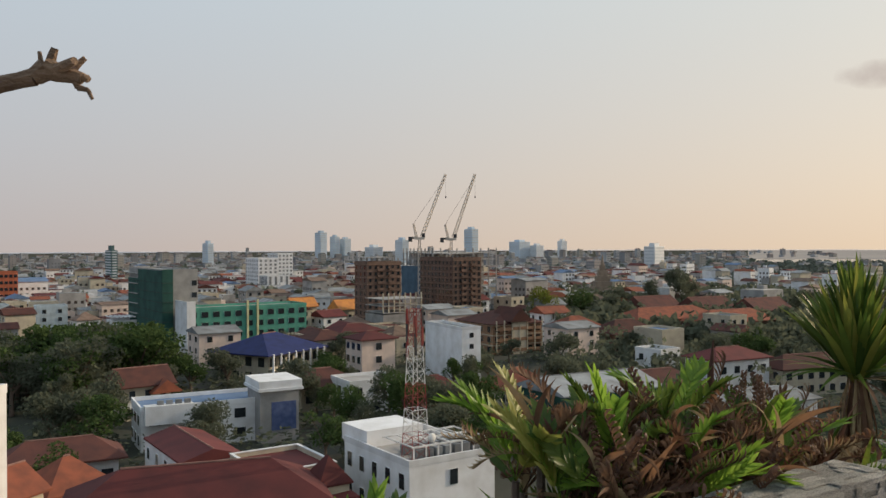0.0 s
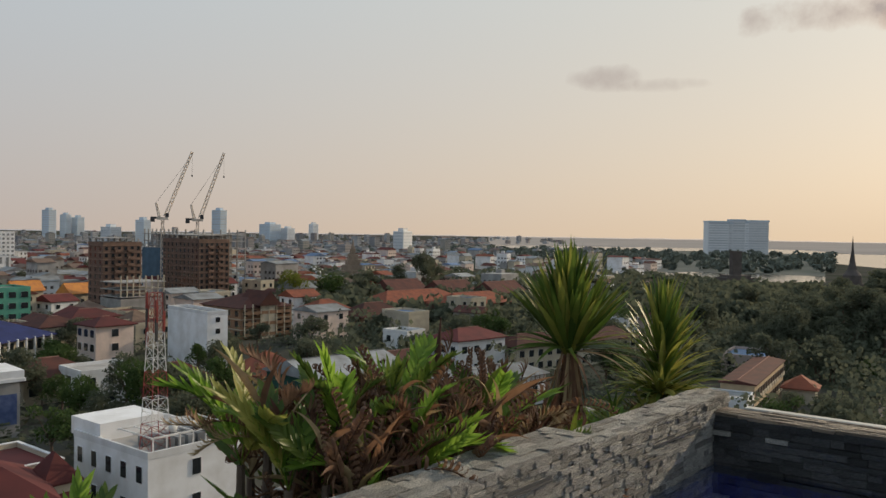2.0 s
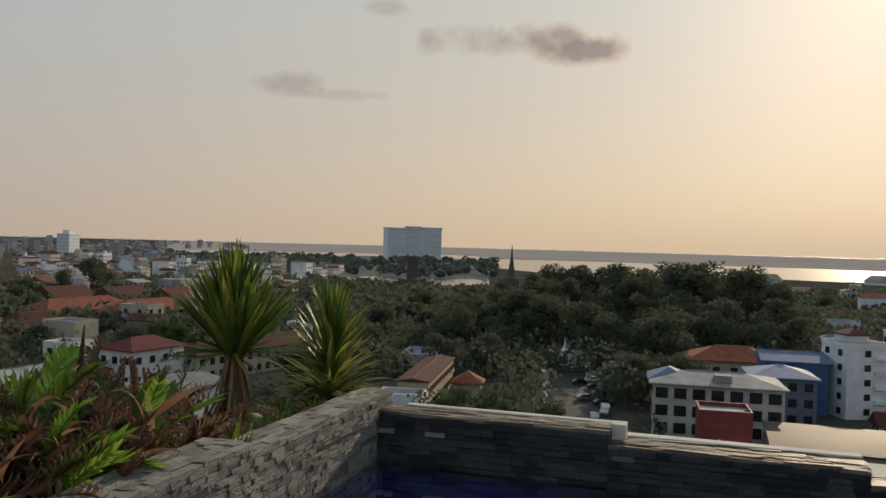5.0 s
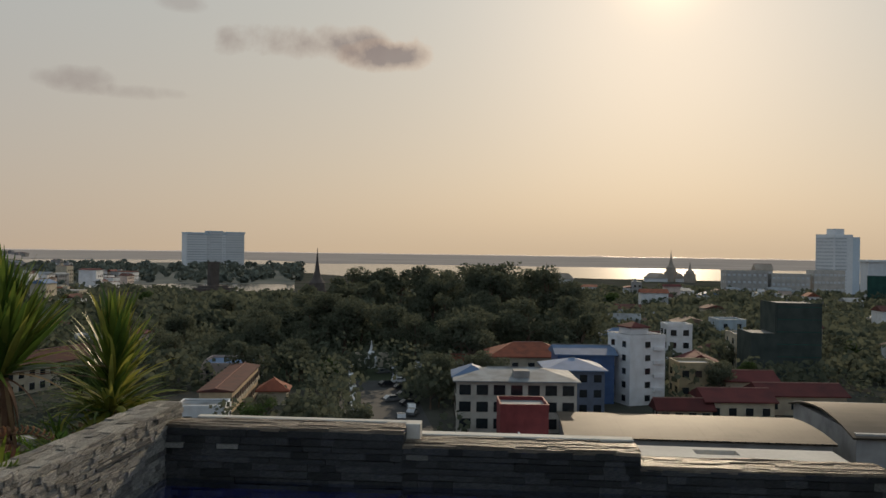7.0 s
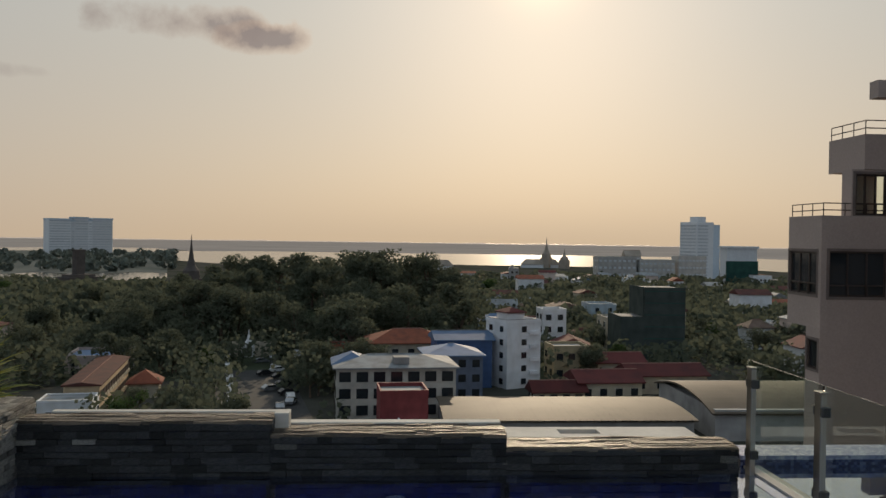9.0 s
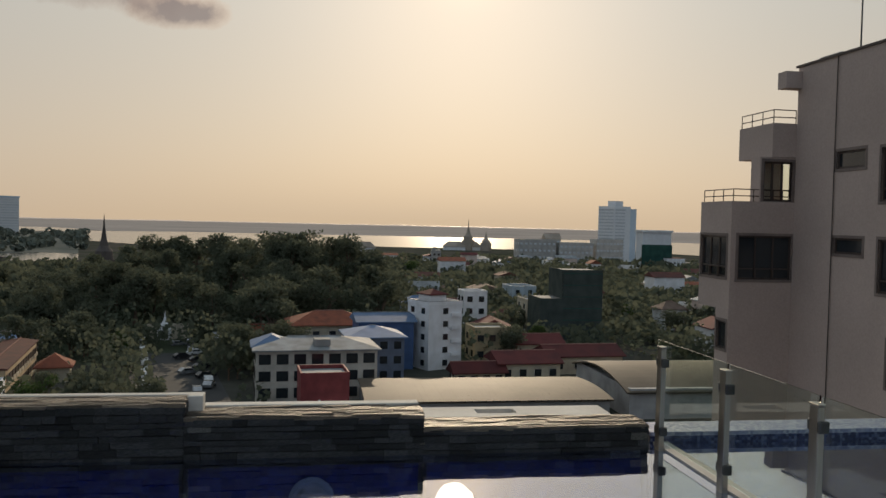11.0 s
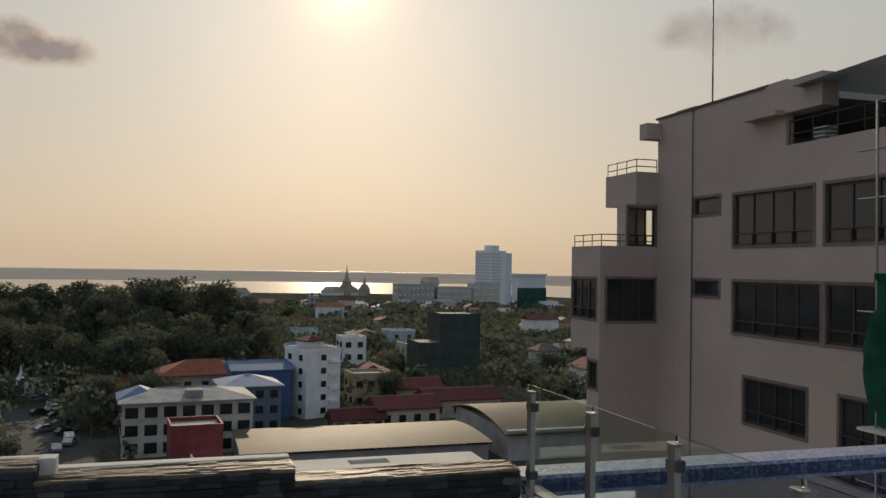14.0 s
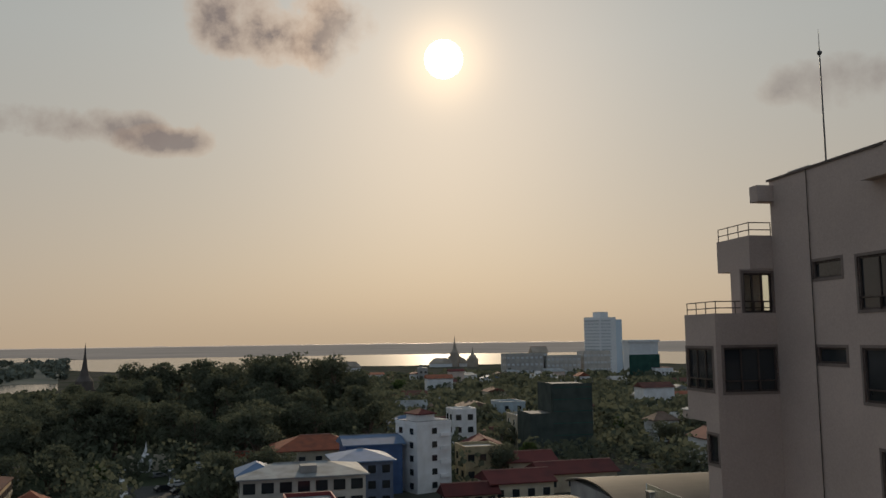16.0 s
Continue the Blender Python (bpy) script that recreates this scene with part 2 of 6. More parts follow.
MOSAIC = mosaic_mat("blue glass mosaic", ((0.012, 0.017, 0.065), (0.022, 0.03, 0.10), (0.05, 0.068, 0.155), (0.10, 0.12, 0.21)), 0.022)
MOSAIC_TOP = mosaic_mat("pale blue mosaic coping", ((0.20, 0.21, 0.32), (0.27, 0.28, 0.39), (0.36, 0.37, 0.46), (0.46, 0.46, 0.52)), 0.022, 0.35)
POOLTILE = mosaic_mat("deep blue pool tiles", ((0.016, 0.03, 0.21), (0.02, 0.04, 0.26), (0.024, 0.048, 0.30), (0.03, 0.06, 0.34)), 0.05)

GLASS = bpy.data.materials.new("clear fence glass")
GLASS.use_nodes = True
_t = GLASS.node_tree
_b = _t.nodes["Principled BSDF"]
_b.inputs["Base Color"].default_value = (0.84, 0.93, 0.87, 1)
_b.inputs["Roughness"].default_value, _b.inputs["Transmission Weight"].default_value, _b.inputs["IOR"].default_value = 0.0, 1.0, 1.45


# ---- mesh helpers ----
def add_box(bm, x0, y0, z0, x1, y1, z1, m=0):
    vs = [bm.verts.new((x, y, z)) for z in (z0, z1) for y in (y0, y1) for x in (x0, x1)]
    for q in ((0, 2, 3, 1), (4, 5, 7, 6), (0, 1, 5, 4), (2, 6, 7, 3), (0, 4, 6, 2), (1, 3, 7, 5)):
        bm.faces.new([vs[i] for i in q]).material_index = m
    return vs


def boxes(*rows):
    bm = bmesh.new()
    for r in rows:
        add_box(bm, *r)
    return bm


def add_tube(bm, a, b, r0, r1=None, n=6, m=0):
    """A tapered rod from a to b."""
    a, b = Vector(a), Vector(b)
    r1 = r0 if r1 is None else r1
    q = (b - a).to_track_quat("Z", "Y")
    rings = []
    for p, r in ((a, r0), (b, r1)):
        rings.append([bm.verts.new(p + q @ Vector((r * math.cos(2 * math.pi * k / n), r * math.sin(2 * math.pi * k / n), 0))) for k in range(n)])
    for k in range(n):
        bm.faces.new((rings[0][k], rings[0][(k + 1) % n], rings[1][(k + 1) % n], rings[1][k])).material_index = m
    bm.faces.new(rings[0][::-1]).material_index = m
    bm.faces.new(rings[1]).material_index = m


def tubes(*rows, n=6):
    bm = bmesh.new()
    for r in rows:
        add_tube(bm, *r, n=n)
    return bm


def add_poly(bm, pts, m=0):
    f = bm.faces.new([bm.verts.new(p) for p in pts])
    f.material_index = m
    return f


def prism(pts, z0, z1):
    """An upright prism over a plan outline that runs anticlockwise."""
    bm = bmesh.new()
    lo, hi = [bm.verts.new((x, y, z0)) for x, y in pts], [bm.verts.new((x, y, z1)) for x, y in pts]
    n = len(pts)
    for k in range(n):
        bm.faces.new((lo[k], lo[(k + 1) % n], hi[(k + 1) % n], hi[k]))
    bm.faces.new(hi); bm.faces.new(lo[::-1])
    return bm


def mesh_of(name, bm, *mats, bevel=0.0, smooth=False):
    if bevel:
        bmesh.ops.bevel(bm, geom=bm.edges[:], offset=bevel, segments=1, affect="EDGES", clamp_overlap=True)
    me = bpy.data.meshes.new(name)
    bm.to_mesh(me)
    bm.free()
    for m in mats:
        me.materials.append(m)
    if smooth:
        for p in me.polygons:
            p.use_smooth = True
    return me


def part(name, bm, material, parent, label="", m=None, bevel=0.0, smooth=False):
    """One mesh object under a thing or part; bm may be a mesh that is shared."""
    mats = material if isinstance(material, (tuple, list)) else (material,)
    me = bm if isinstance(bm, bpy.types.Mesh) else mesh_of(name, bm, *mats, bevel=bevel, smooth=smooth)
    ob = new(name, me)
    ob.parent = parent
    if m is not None:
        ob.matrix_basis = m
    return tagged(ob, label)


def thing(name, m, label, category, group="", kind=""):
    ob = new(name)
    ob.empty_display_size = 0.2
    ob.matrix_basis = m
    return tagged(ob, label, category, group, kind)


def solid(name, bm, material, m, label, category="", group="", kind="", bevel=0.0, smooth=False):
    mats = material if isinstance(material, (tuple, list)) else (material,)
    ob = new(name, mesh_of(name, bm, *mats, bevel=bevel, smooth=smooth))
    ob.matrix_basis = m
    return tagged(ob, label, category, group, kind)

# ---- the roof terrace: x along the back wall, y outward across it ----
POOL = pose(3.75, 5.13, 0, 0, 0, -55.84)
WATER = 33.31

solid("hotel_body", prism([(-1.62, -14), (11.5, -14), (11.5, 0.40), (4.7, 0.40), (4.7, 0.62), (-1.62, 0.62)], 0.0, 31.9), CONCRETE, POOL, "grey concrete body of the hotel under the roof pool", "building", kind="structure")
solid("terrace_deck", prism([(-1.62, -14), (11.5, -14), (11.5, -4.6), (-0.28, -4.6), (-0.28, -8.0), (-1.62, -8.0)], 31.9, WATER + 0.07), CONCRETE, POOL, "grey concrete deck behind the pool", "deck", kind="structure")
solid("pool_floor", prism([(-0.1, -4.6), (11.5, -4.6), (11.5, 0.62), (-0.1, 0.62)], 31.9, 32.15), POOLTILE, POOL, "deep blue tiled pool floor", "floor", kind="structure")
pool_water = solid("pool_water", boxes((-0.1, -4.6, WATER - 0.004, 11.5, 0.11, WATER)), POOLWATER, POOL, "still dark blue pool water reflecting wall and sky", "water", kind="structure")
pool_water.visible_shadow = False

# planter: soil, low outer wall
solid("planter_soil", boxes((-1.5, -8.0, 31.9, -0.28, 0.5, 33.36)), mat("dry soil", (0.10, 0.075, 0.055), 0.95, scale=5, fine=50, bump=0.6), POOL, "dry brown soil in the planter", "soil", kind="structure")
solid("planter_outer_wall", boxes((-1.62, -8.0, 31.9, -1.5, 0.62, 33.40), (-1.5, 0.5, 31.9, -0.28, 0.62, 33.40)), CONCRETE, POOL, "grey concrete outer edge of the planter", "wall", kind="structure")

rng = random.Random(5)
STONES = []
for k in range(10):
    bm = boxes((-0.5, -0.5, -0.5, 0.5, 0.5, 0.5))
    for vt in bm.verts:
        vt.co += Vector((rng.uniform(-0.03, 0.03), rng.uniform(-0.06, 0.06), rng.uniform(-0.07, 0.07)))
    bmesh.ops.bevel(bm, geom=bm.edges[:], offset=0.05, segments=1, affect="EDGES")
    STONES.append(mesh_of("stone", bm, STONE))
SLATES = []
for me in STONES:
    me = me.copy()
    me.materials[0] = SLATE
    SLATES.append(me)
TOPS = []
for me in STONES:
    me = me.copy()
    me.materials[0] = TOPSTONE
    TOPS.append(me)
REST = []


def stone_wall(name, label, x0, y0, x1, y1, z0, z1, faces, parts=True, seed=1, low=0.03, high=0.055, short=0.08, long=0.24, dark=False):
    """A wall core faced with ledger stones: 'f' front (-y), 'r' right (+x), 't' top, 'e' left end (-x)."""
    core = thing(name, POOL, label, "wall", kind="structure")
    part("core", boxes((x0 + 0.02, y0 + 0.02, z0, x1 - 0.02, y1 - 0.02, z1 - 0.02)), MORTAR, core)
    rg = random.Random(seed)

    def put(cx, cy, cz, sx, sy, sz, top=False):
        if not parts:
            REST.append((cx, cy, cz, sx, sy, sz))
            return
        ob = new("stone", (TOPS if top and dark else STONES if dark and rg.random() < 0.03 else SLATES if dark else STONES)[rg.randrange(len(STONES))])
        ob.parent = core
        ob.matrix_basis = Matrix.LocRotScale((cx, cy, cz), Euler((rg.uniform(-0.02, 0.02), rg.uniform(-0.02, 0.02), rg.uniform(-0.015, 0.015))), (sx, sy, sz))

    for f in faces:
        if f in "fre":
            z = z0
            along0, along1 = (x0, x1) if f == "f" else (y0, y1)
            while z < z1 - 0.02:
                hgt = min(rg.uniform(low, high), z1 - 0.012 - z)
                if hgt < 0.012:
                    break
                s = along0 - rg.uniform(0, 0.1)
                while s < along1:
                    ln = rg.uniform(short, long)
                    a, b = max(s, along0), min(s + ln, along1)
                    if b - a > 0.02:
                        out = rg.uniform(-0.005, 0.009)
                        if f == "f":
                            put((a + b) / 2, y0 + 0.012 - out / 2, z + hgt / 2, b - a - 0.003, 0.03 + out, hgt - 0.003)
                        elif f == "r":
                            put(x1 - 0.012 + out / 2, (a + b) / 2, z + hgt / 2, 0.03 + out, b - a - 0.003, hgt - 0.003)
                        else:
                            put(x0 + 0.012 - out / 2, (a + b) / 2, z + hgt / 2, 0.03 + out, b - a - 0.003, hgt - 0.003)
                    s += ln
                z += hgt
        if f == "t":
            across = x1 - x0 > y1 - y0
            w0, w1, l0, l1 = (y0, y1, x0, x1) if across else (x0, x1, y0, y1)
            w = w0
            while w < w1 - 0.015:
                wid = min(rg.uniform(0.018, 0.036) if dark else rg.uniform(0.045, 0.08), w1 - w)
                s = l0 - rg.uniform(0, 0.1)
                while s < l1:
                    ln = rg.uniform(0.12, 0.42) if dark else rg.uniform(0.07, 0.18)
                    a, b = max(s, l0), min(s + ln, l1)
                    if b - a > 0.02:
                        out = rg.uniform(-0.007, 0.007) if dark else rg.uniform(-0.006, 0.006)
                        if across:
                            put((a + b) / 2, w + wid / 2, z1 - 0.01 + out / 2, b - a + 0.004, wid + 0.003, 0.03 + out, True)
                        else:
                            put(w + wid / 2, (a + b) / 2, z1 - 0.01 + out / 2, wid + 0.003, b - a + 0.004, 0.03 + out)
                    s += ln
                w += wid
    return core


# the other buildings and the pool's right rim
rim = thing("pool_rim", POOL, "pale blue mosaic rim along the infinity pool", "pool rim", kind="structure")
part("rim_top", boxes((4.84, 0.10, WATER + 0.05, 11.5, 0.40, WATER + 0.08)), MOSAIC_TOP, rim)
part("rim_face", boxes((4.84, 0.10, 31.9, 11.5, 0.12, WATER + 0.05)), MOSAIC, rim)
part("rim_body", boxes((4.84, 0.12, 31.9, 11.5, 0.39, WATER + 0.05)), CONCRETE, rim)
solid("pool_divider", boxes((4.86, -4.6, 31.9, 4.98, 0.10, WATER + 0.012)), PANEL, POOL, "narrow white divider under the glass fence", "divider", kind="structure")

# white coping and trough outside the back wall
solid("coping_strip", boxes((0.10, 0.20, 33.0, 1.60, 0.27, WATER + 0.37)), PANEL, POOL, "white metal coping along the stone wall", "coping", kind="structure", bevel=0.004)
solid("coping_block", boxes((1.60, 0.10, 33.0, 1.70, 0.23, WATER + 0.38)), PANEL, POOL, "white coping block at the wall step", "coping", kind="structure", bevel=0.004)
solid("coping_strip_low", boxes((1.60, 0.24, 33.0, 3.16, 0.34, WATER + 0.285)), PANEL, POOL, "white metal coping along the lower stone wall", "coping", kind="structure", bevel=0.004)
solid("trough_slab", boxes((3.16, 0.30, 33.0, 3.62, 0.62, WATER + 0.165), (3.92, 0.30, 33.0, 4.62, 0.62, WATER + 0.165), (3.62, 0.30, 33.0, 3.92, 0.40, WATER + 0.165), (3.62, 0.54, 33.0, 3.92, 0.62, WATER + 0.165)), PANEL, POOL, "white slab with a square drain opening", "coping", kind="structure")

# pool lamp under water on the back wall
lamp = thing("pool_lamp", POOL @ pose(2.42, -0.10, WATER - 0.28), "round white underwater pool lamp, switched off", "pool lamp")
bm = bmesh.new()
bmesh.ops.create_cone(bm, cap_ends=True, segments=24, radius1=0.15, radius2=0.13, depth=0.05, matrix=Matrix.Rotation(radians(90), 4, "X"))
part("ring", bm, WHITESTEEL, lamp)
bm = bmesh.new()
bmesh.ops.create_uvsphere(bm, u_segments=16, v_segments=8, radius=0.11, matrix=Matrix.Translation((0, -0.02, 0)) @ Matrix.Diagonal((1, 0.35, 1, 1)))
part("lens", bm, PANEL, lamp)

# ---- glass fence ----
fence = thing("glass_fence", POOL, "clear glass pool fence on brushed steel posts", "fence")
FY = [-0.075 - 0.905 * k for k in range(8)]
post_me = mesh_of("post", boxes((-0.02, -0.036, 32.6, 0.02, 0.036, 34.03)), STEEL, bevel=0.004)
cap_me = mesh_of("cap", boxes((-0.024, -0.040, 34.03, 0.024, 0.040, 34.042)), STEEL, bevel=0.003)
clip_me = mesh_of("clamp", boxes((-0.03, -0.055, -0.03, 0.03, 0.055, 0.03)), DARKSTEEL, bevel=0.006)
for y in FY:
    p = part("post", post_me, STEEL, fence, m=pose(4.83, y, 0))
    part("cap", cap_me, STEEL, p)
    for z in (33.45, 33.93):
        part("clamp", clip_me, DARKSTEEL, p, "dark glass clamp", m=pose(0.01, 0, z))
for k, y in enumerate(FY[:-1]):
    top = boxes((4.846, FY[k + 1] + 0.012, WATER + 0.06, 4.856, (y - 0.012) if k else 0.03, 34.075))
    g = part("glass_panel", top, GLASS, fence, "clear greenish glass panel")
    g.visible_shadow = False

# ---- neighbouring beige building, parallel to the pool ----
FU = 20.4


def holed(x, thick, y0, y1, z0, z1, holes, along="y"):
    """A wall sheet with openings through it; holes are rows of along0, z0, along1, z1."""
    ys = sorted({y0, y1, *[h[0] for h in holes], *[h[2] for h in holes]})
    zs = sorted({z0, z1, *[h[1] for h in holes], *[h[3] for h in holes]})
    bm = bmesh.new()
    for a, b in zip(ys, ys[1:]):
        for c, d in zip(zs, zs[1:]):
            m = ((a + b) / 2, (c + d) / 2)
            if any(h[0] < m[0] < h[2] and h[1] < m[1] < h[3] for h in holes):
                continue
            if along == "y":
                add_box(bm, x, a, c, x + thick, b, d)
            else:
                add_box(bm, a, x, c, b, x + thick, d)
    bmesh.ops.remove_doubles(bm, verts=bm.verts[:], dist=0.001)
    return bm


WIN = [(14.85, 35.82, 18.6, 37.54), (10.5, 35.82, 14.35, 37.54), (6.2, 35.82, 10.0, 37.54), (14.55, 32.88, 18.6, 34.6), (10.4, 32.88, 14.3, 34.6), (6.2, 32.88, 10.0, 34.6),
       (15.1, 29.96, 18.0, 31.42), (10.9, 29.96, 13.76, 31.42), (15.1, 27.0, 18.0, 28.5), (10.9, 27.0, 13.76, 28.5)]
SMALL = [(19.4, 36.98, 20.94, 37.58), (19.4, 34.06, 20.94, 34.6)]
flats = thing("apartment_building", POOL, "beige rendered apartment block with bronze windows and stepped balconies", "building")
part("facade", holed(FU, 0.28, -6.0, 23.4, 0.0, 40.9, WIN + SMALL + [(-6.0, 38.9, 16.05, 41)]), BEIGE, flats)
part("end_wall", boxes((FU + 0.28, 23.15, 0, 34, 23.4, 40.9), (33.7, -6, 0, 34, 23.15, 40.9)), BEIGE, flats)
part("parapet_band", boxes((FU - 0.06, 16.9, 40.9, FU + 0.3, 23.5, 40.98)), FRAME_D, flats, "dark parapet flashing")
part("roof_deck", boxes((FU + 0.28, -6, 38.3, 33.7, 23.15, 38.5), (FU + 0.3, 16.2, 40.6, 33.7, 23.15, 40.85)), CONCRETE, flats)
# floors and partition get the frame's dark colour as room shade
part("inner_floor", boxes((FU + 0.3, -6, 34.85, 33.7, 23.1, 35.0), (FU + 0.3, -6, 31.8, 33.7, 23.1, 31.95), (FU + 2.2, -6, 25, FU + 2.4, 23.1, 38.3)), FRAME_D, flats, "dark slabs and partition coloured for unlit rooms")
part("corner_overhang", boxes((19.74, 23.15, 40.1, FU, 23.7, 40.72), (FU, 23.4, 40.1, 24, 23.7, 40.72)), BEIGE, flats)
part("parapet_step", boxes((FU - 0.1, 14.4, 39.9, FU + 0.5, 16.9, 40.9), (FU - 0.45, 16.0, 39.85, FU, 17.6, 40.0)), BEIGE, flats)
part("stair_head", boxes((FU + 0.5, 21.6, 40.85, 23.0, 22.9, 41.2)), CONCRETE, flats)
part("drain_pipe", tubes(((FU - 0.05, 20.98, 20), (FU - 0.05, 20.98, 40.9), 0.02)), FRAME_D, flats, "thin dark drain pipe")
# projecting bay with terrace on top
part("bay", holed(17.9, 0.25, 23.4, 25.86, 31.8, 35.87, [(23.7, 33.0, 25.75, 34.56)]), BEIGE, flats)
part("bay_side", holed(23.4, 0.25, 18.15, FU, 0.0, 35.87, [(18.2, 32.95, FU - 0.05, 34.59)], along="x"), BEIGE, flats)
part("bay_back", boxes((18.15, 25.6, 31.8, 24, 25.86, 35.87), (18.15, 23.65, 35.6, 24, 25.6, 35.85), (18.15, 23.65, 31.8, 24, 25.6, 32.0)), BEIGE, flats)
part("bay_lower", holed(17.9, 0.25, 23.4, 24.4, 0.0, 31.8, [(23.55, 30.3, 24.3, 31.35)]), BEIGE, flats)
part("bay_core", boxes((18.6, 24.38, 0, 24, 24.6, 31.8)), CREAM, flats)
part("upper_balcony", boxes((19.44, 23.4, 37.55, 19.6, 25.86, 38.82), (19.6, 23.4, 37.55, FU, 23.55, 38.82), (19.6, 23.55, 37.55, 24, 25.86, 37.75), (19.6, 25.7, 37.75, 24, 25.86, 38.82)), BEIGE, flats)
part("upper_room", boxes((19.0, 24.0, 35.87, 20.2, 24.1, 37.40), (19.0, 23.44, 37.40, 24, 24.1, 37.545), (20.34, 23.44, 35.87, FU, 23.6, 37.40), (19.0, 23.44, 35.87, 19.13, 24.0, 37.40)), BEIGE, flats)


TAUPE = mat("taupe window trim", (0.19, 0.15, 0.135), 0.6, second=(0.14, 0.11, 0.10), scale=2, fine=20, bump=0.05)


def flat_window(y0, z0, y1, z1, n, x=FU, along="y", rail=True, glass=GLASS_D):
    """A recessed window: bronze frame, mullions, panes and a low guard rail."""
    w = thing("window", Matrix(), "", "")
    w.parent = flats
    def bx(a, b, c, d, lo=0.06, hi=0.14):
        return (x + lo, a, c, x + hi, b, d) if along == "y" else (a, x + lo, c, b, x + hi, d)
    t = 0.07
    part("frame", boxes(bx(y0, y1, z0, z0 + t), bx(y0, y1, z1 - t, z1), bx(y0, y0 + t, z0 + t, z1 - t), bx(y1 - t, y1, z0 + t, z1 - t)), FRAME_D, w)
    part("surround", boxes(bx(y0 - 0.1, y1 + 0.1, z0 - 0.1, z0, -0.02, 0.05), bx(y0 - 0.1, y1 + 0.1, z1, z1 + 0.1, -0.02, 0.05), bx(y0 - 0.1, y0, z0, z1, -0.02, 0.05), bx(y1, y1 + 0.1, z0, z1, -0.02, 0.05)), TAUPE, w)
    for k in range(1, n):
        s = y0 + (y1 - y0) * k / n
        part("mullion", boxes(bx(s - 0.03, s + 0.03, z0 + t, z1 - t)), FRAME_D, w)
    for k in range(n):
        a, b = y0 + (y1 - y0) * k / n, y0 + (y1 - y0) * (k + 1) / n
        part("pane", boxes(bx(a + 0.035, b - 0.035, z0 + t, z1 - t, 0.095, 0.105)), glass, w)
    if rail:
        part("guard_rail", boxes(bx(y0 + t, y1 - t, z0 + 0.38, z0 + 0.43, 0.0, 0.04)), FRAME_D, w)
        for k in range(1, n):
            s = y0 + (y1 - y0) * k / n
            part("guard_post", boxes(bx(s - 0.025, s + 0.025, z0, z0 + 0.38, 0.005, 0.035)), FRAME_D, w)


for h in WIN:
    flat_window(*h, 4)
for h in SMALL:
    flat_window(*h, 1, rail=False)
flat_window(23.7, 33.0, 25.75, 34.56, 3, x=17.9)
flat_window(23.55, 30.3, 24.3, 31.35, 1, x=17.9, rail=False)
flat_window(18.2, 32.95, FU - 0.05, 34.59, 3, x=23.4, along="x")
flat_window(19.15, 35.9, FU - 0.07, 37.38, 3, x=23.44, along="x", glass=GLASS)


def railing(name, pts, hgt, step, z):
    """A slim metal railing along a plan line."""
    r = thing(name, Matrix(), "", "")
    r.parent = flats
    for a, b in zip(pts, pts[1:]):
        a, b = Vector((*a, z)), Vector((*b, z))
        for q in (0.45, 1.0):
            part("bar", tubes((a + Vector((0, 0, hgt * q)), b + Vector((0, 0, hgt * q)), 0.022)), FRAME_D, r)
        n = max(1, round((b - a).length / step))
        for k in range(n + 1):
            p = a.lerp(b, k / n)
            part("baluster", tubes((p, p + Vector((0, 0, hgt)), 0.02)), FRAME_D, r)


railing("bay_railing", [(18.0, 25.8), (18.0, 23.5), (FU, 23.5)], 0.45, 0.8, 35.87)
railing("balcony_railing", [(19.5, 25.8), (19.5, 23.48), (FU, 23.48)], 0.5, 0.8, 38.82)
railing("terrace_railing", [(FU + 0.1, 16.0), (FU + 0.1, 4.0)], 0.75, 1.0, 38.9)
mast = thing("roof_mast", POOL @ pose(FU + 0.2, 20.15, 40.9), "thin lightning mast on the roof", "mast")
part("pole", tubes(((0, 0, 0), (0, 0, 3.97), 0.035, 0.025)), DARKSTEEL, mast)
part("tip", tubes(((0, 0, 3.97), (0, 0, 4.88), 0.018, 0.006)), DARKSTEEL, mast)
bm = bmesh.new()
bmesh.ops.create_uvsphere(bm, u_segments=8, v_segments=6, radius=0.09, matrix=Matrix.Translation((0, 0, 4.0)))
part("ball", bm, DARKSTEEL, mast)
canopy = thing("terrace_canopy", POOL, "sloping metal canopy over the roof terrace", "canopy")
bm = bmesh.new()
vs = [bm.verts.new(p) for p in ((FU - 0.5, 15.2, 40.55), (FU - 0.5, -2, 41.2), (29, -2, 41.2), (29, 15.2, 40.55))]
f = bm.faces.new(vs)
bmesh.ops.solidify(bm, geom=[f], thickness=0.1)
part("sheet", bm, GREYMETAL, canopy)
for y in (3.5, 7.5, 11.5):
    part("post", boxes((FU + 0.15, y - 0.06, 38.5, FU + 0.27, y + 0.06, 40.62)), DARKSTEEL, canopy)
# dark sheet added for the shade inside the terrace
part("back_screen", boxes((FU + 4, -4, 38.5, FU + 4.1, 16.2, 40.6)), FRAME_D, canopy)
stack = thing("white_chair", POOL @ pose(FU + 0.9, 15.4, 38.5), "stack of white plastic chairs on the roof terrace", "chair")
for k in range(5):
    part("shell", boxes((-0.25, -0.28, 0.35 + 0.13 * k, 0.25, 0.28, 0.43 + 0.13 * k)), WHITESTEEL, stack, bevel=0.03)
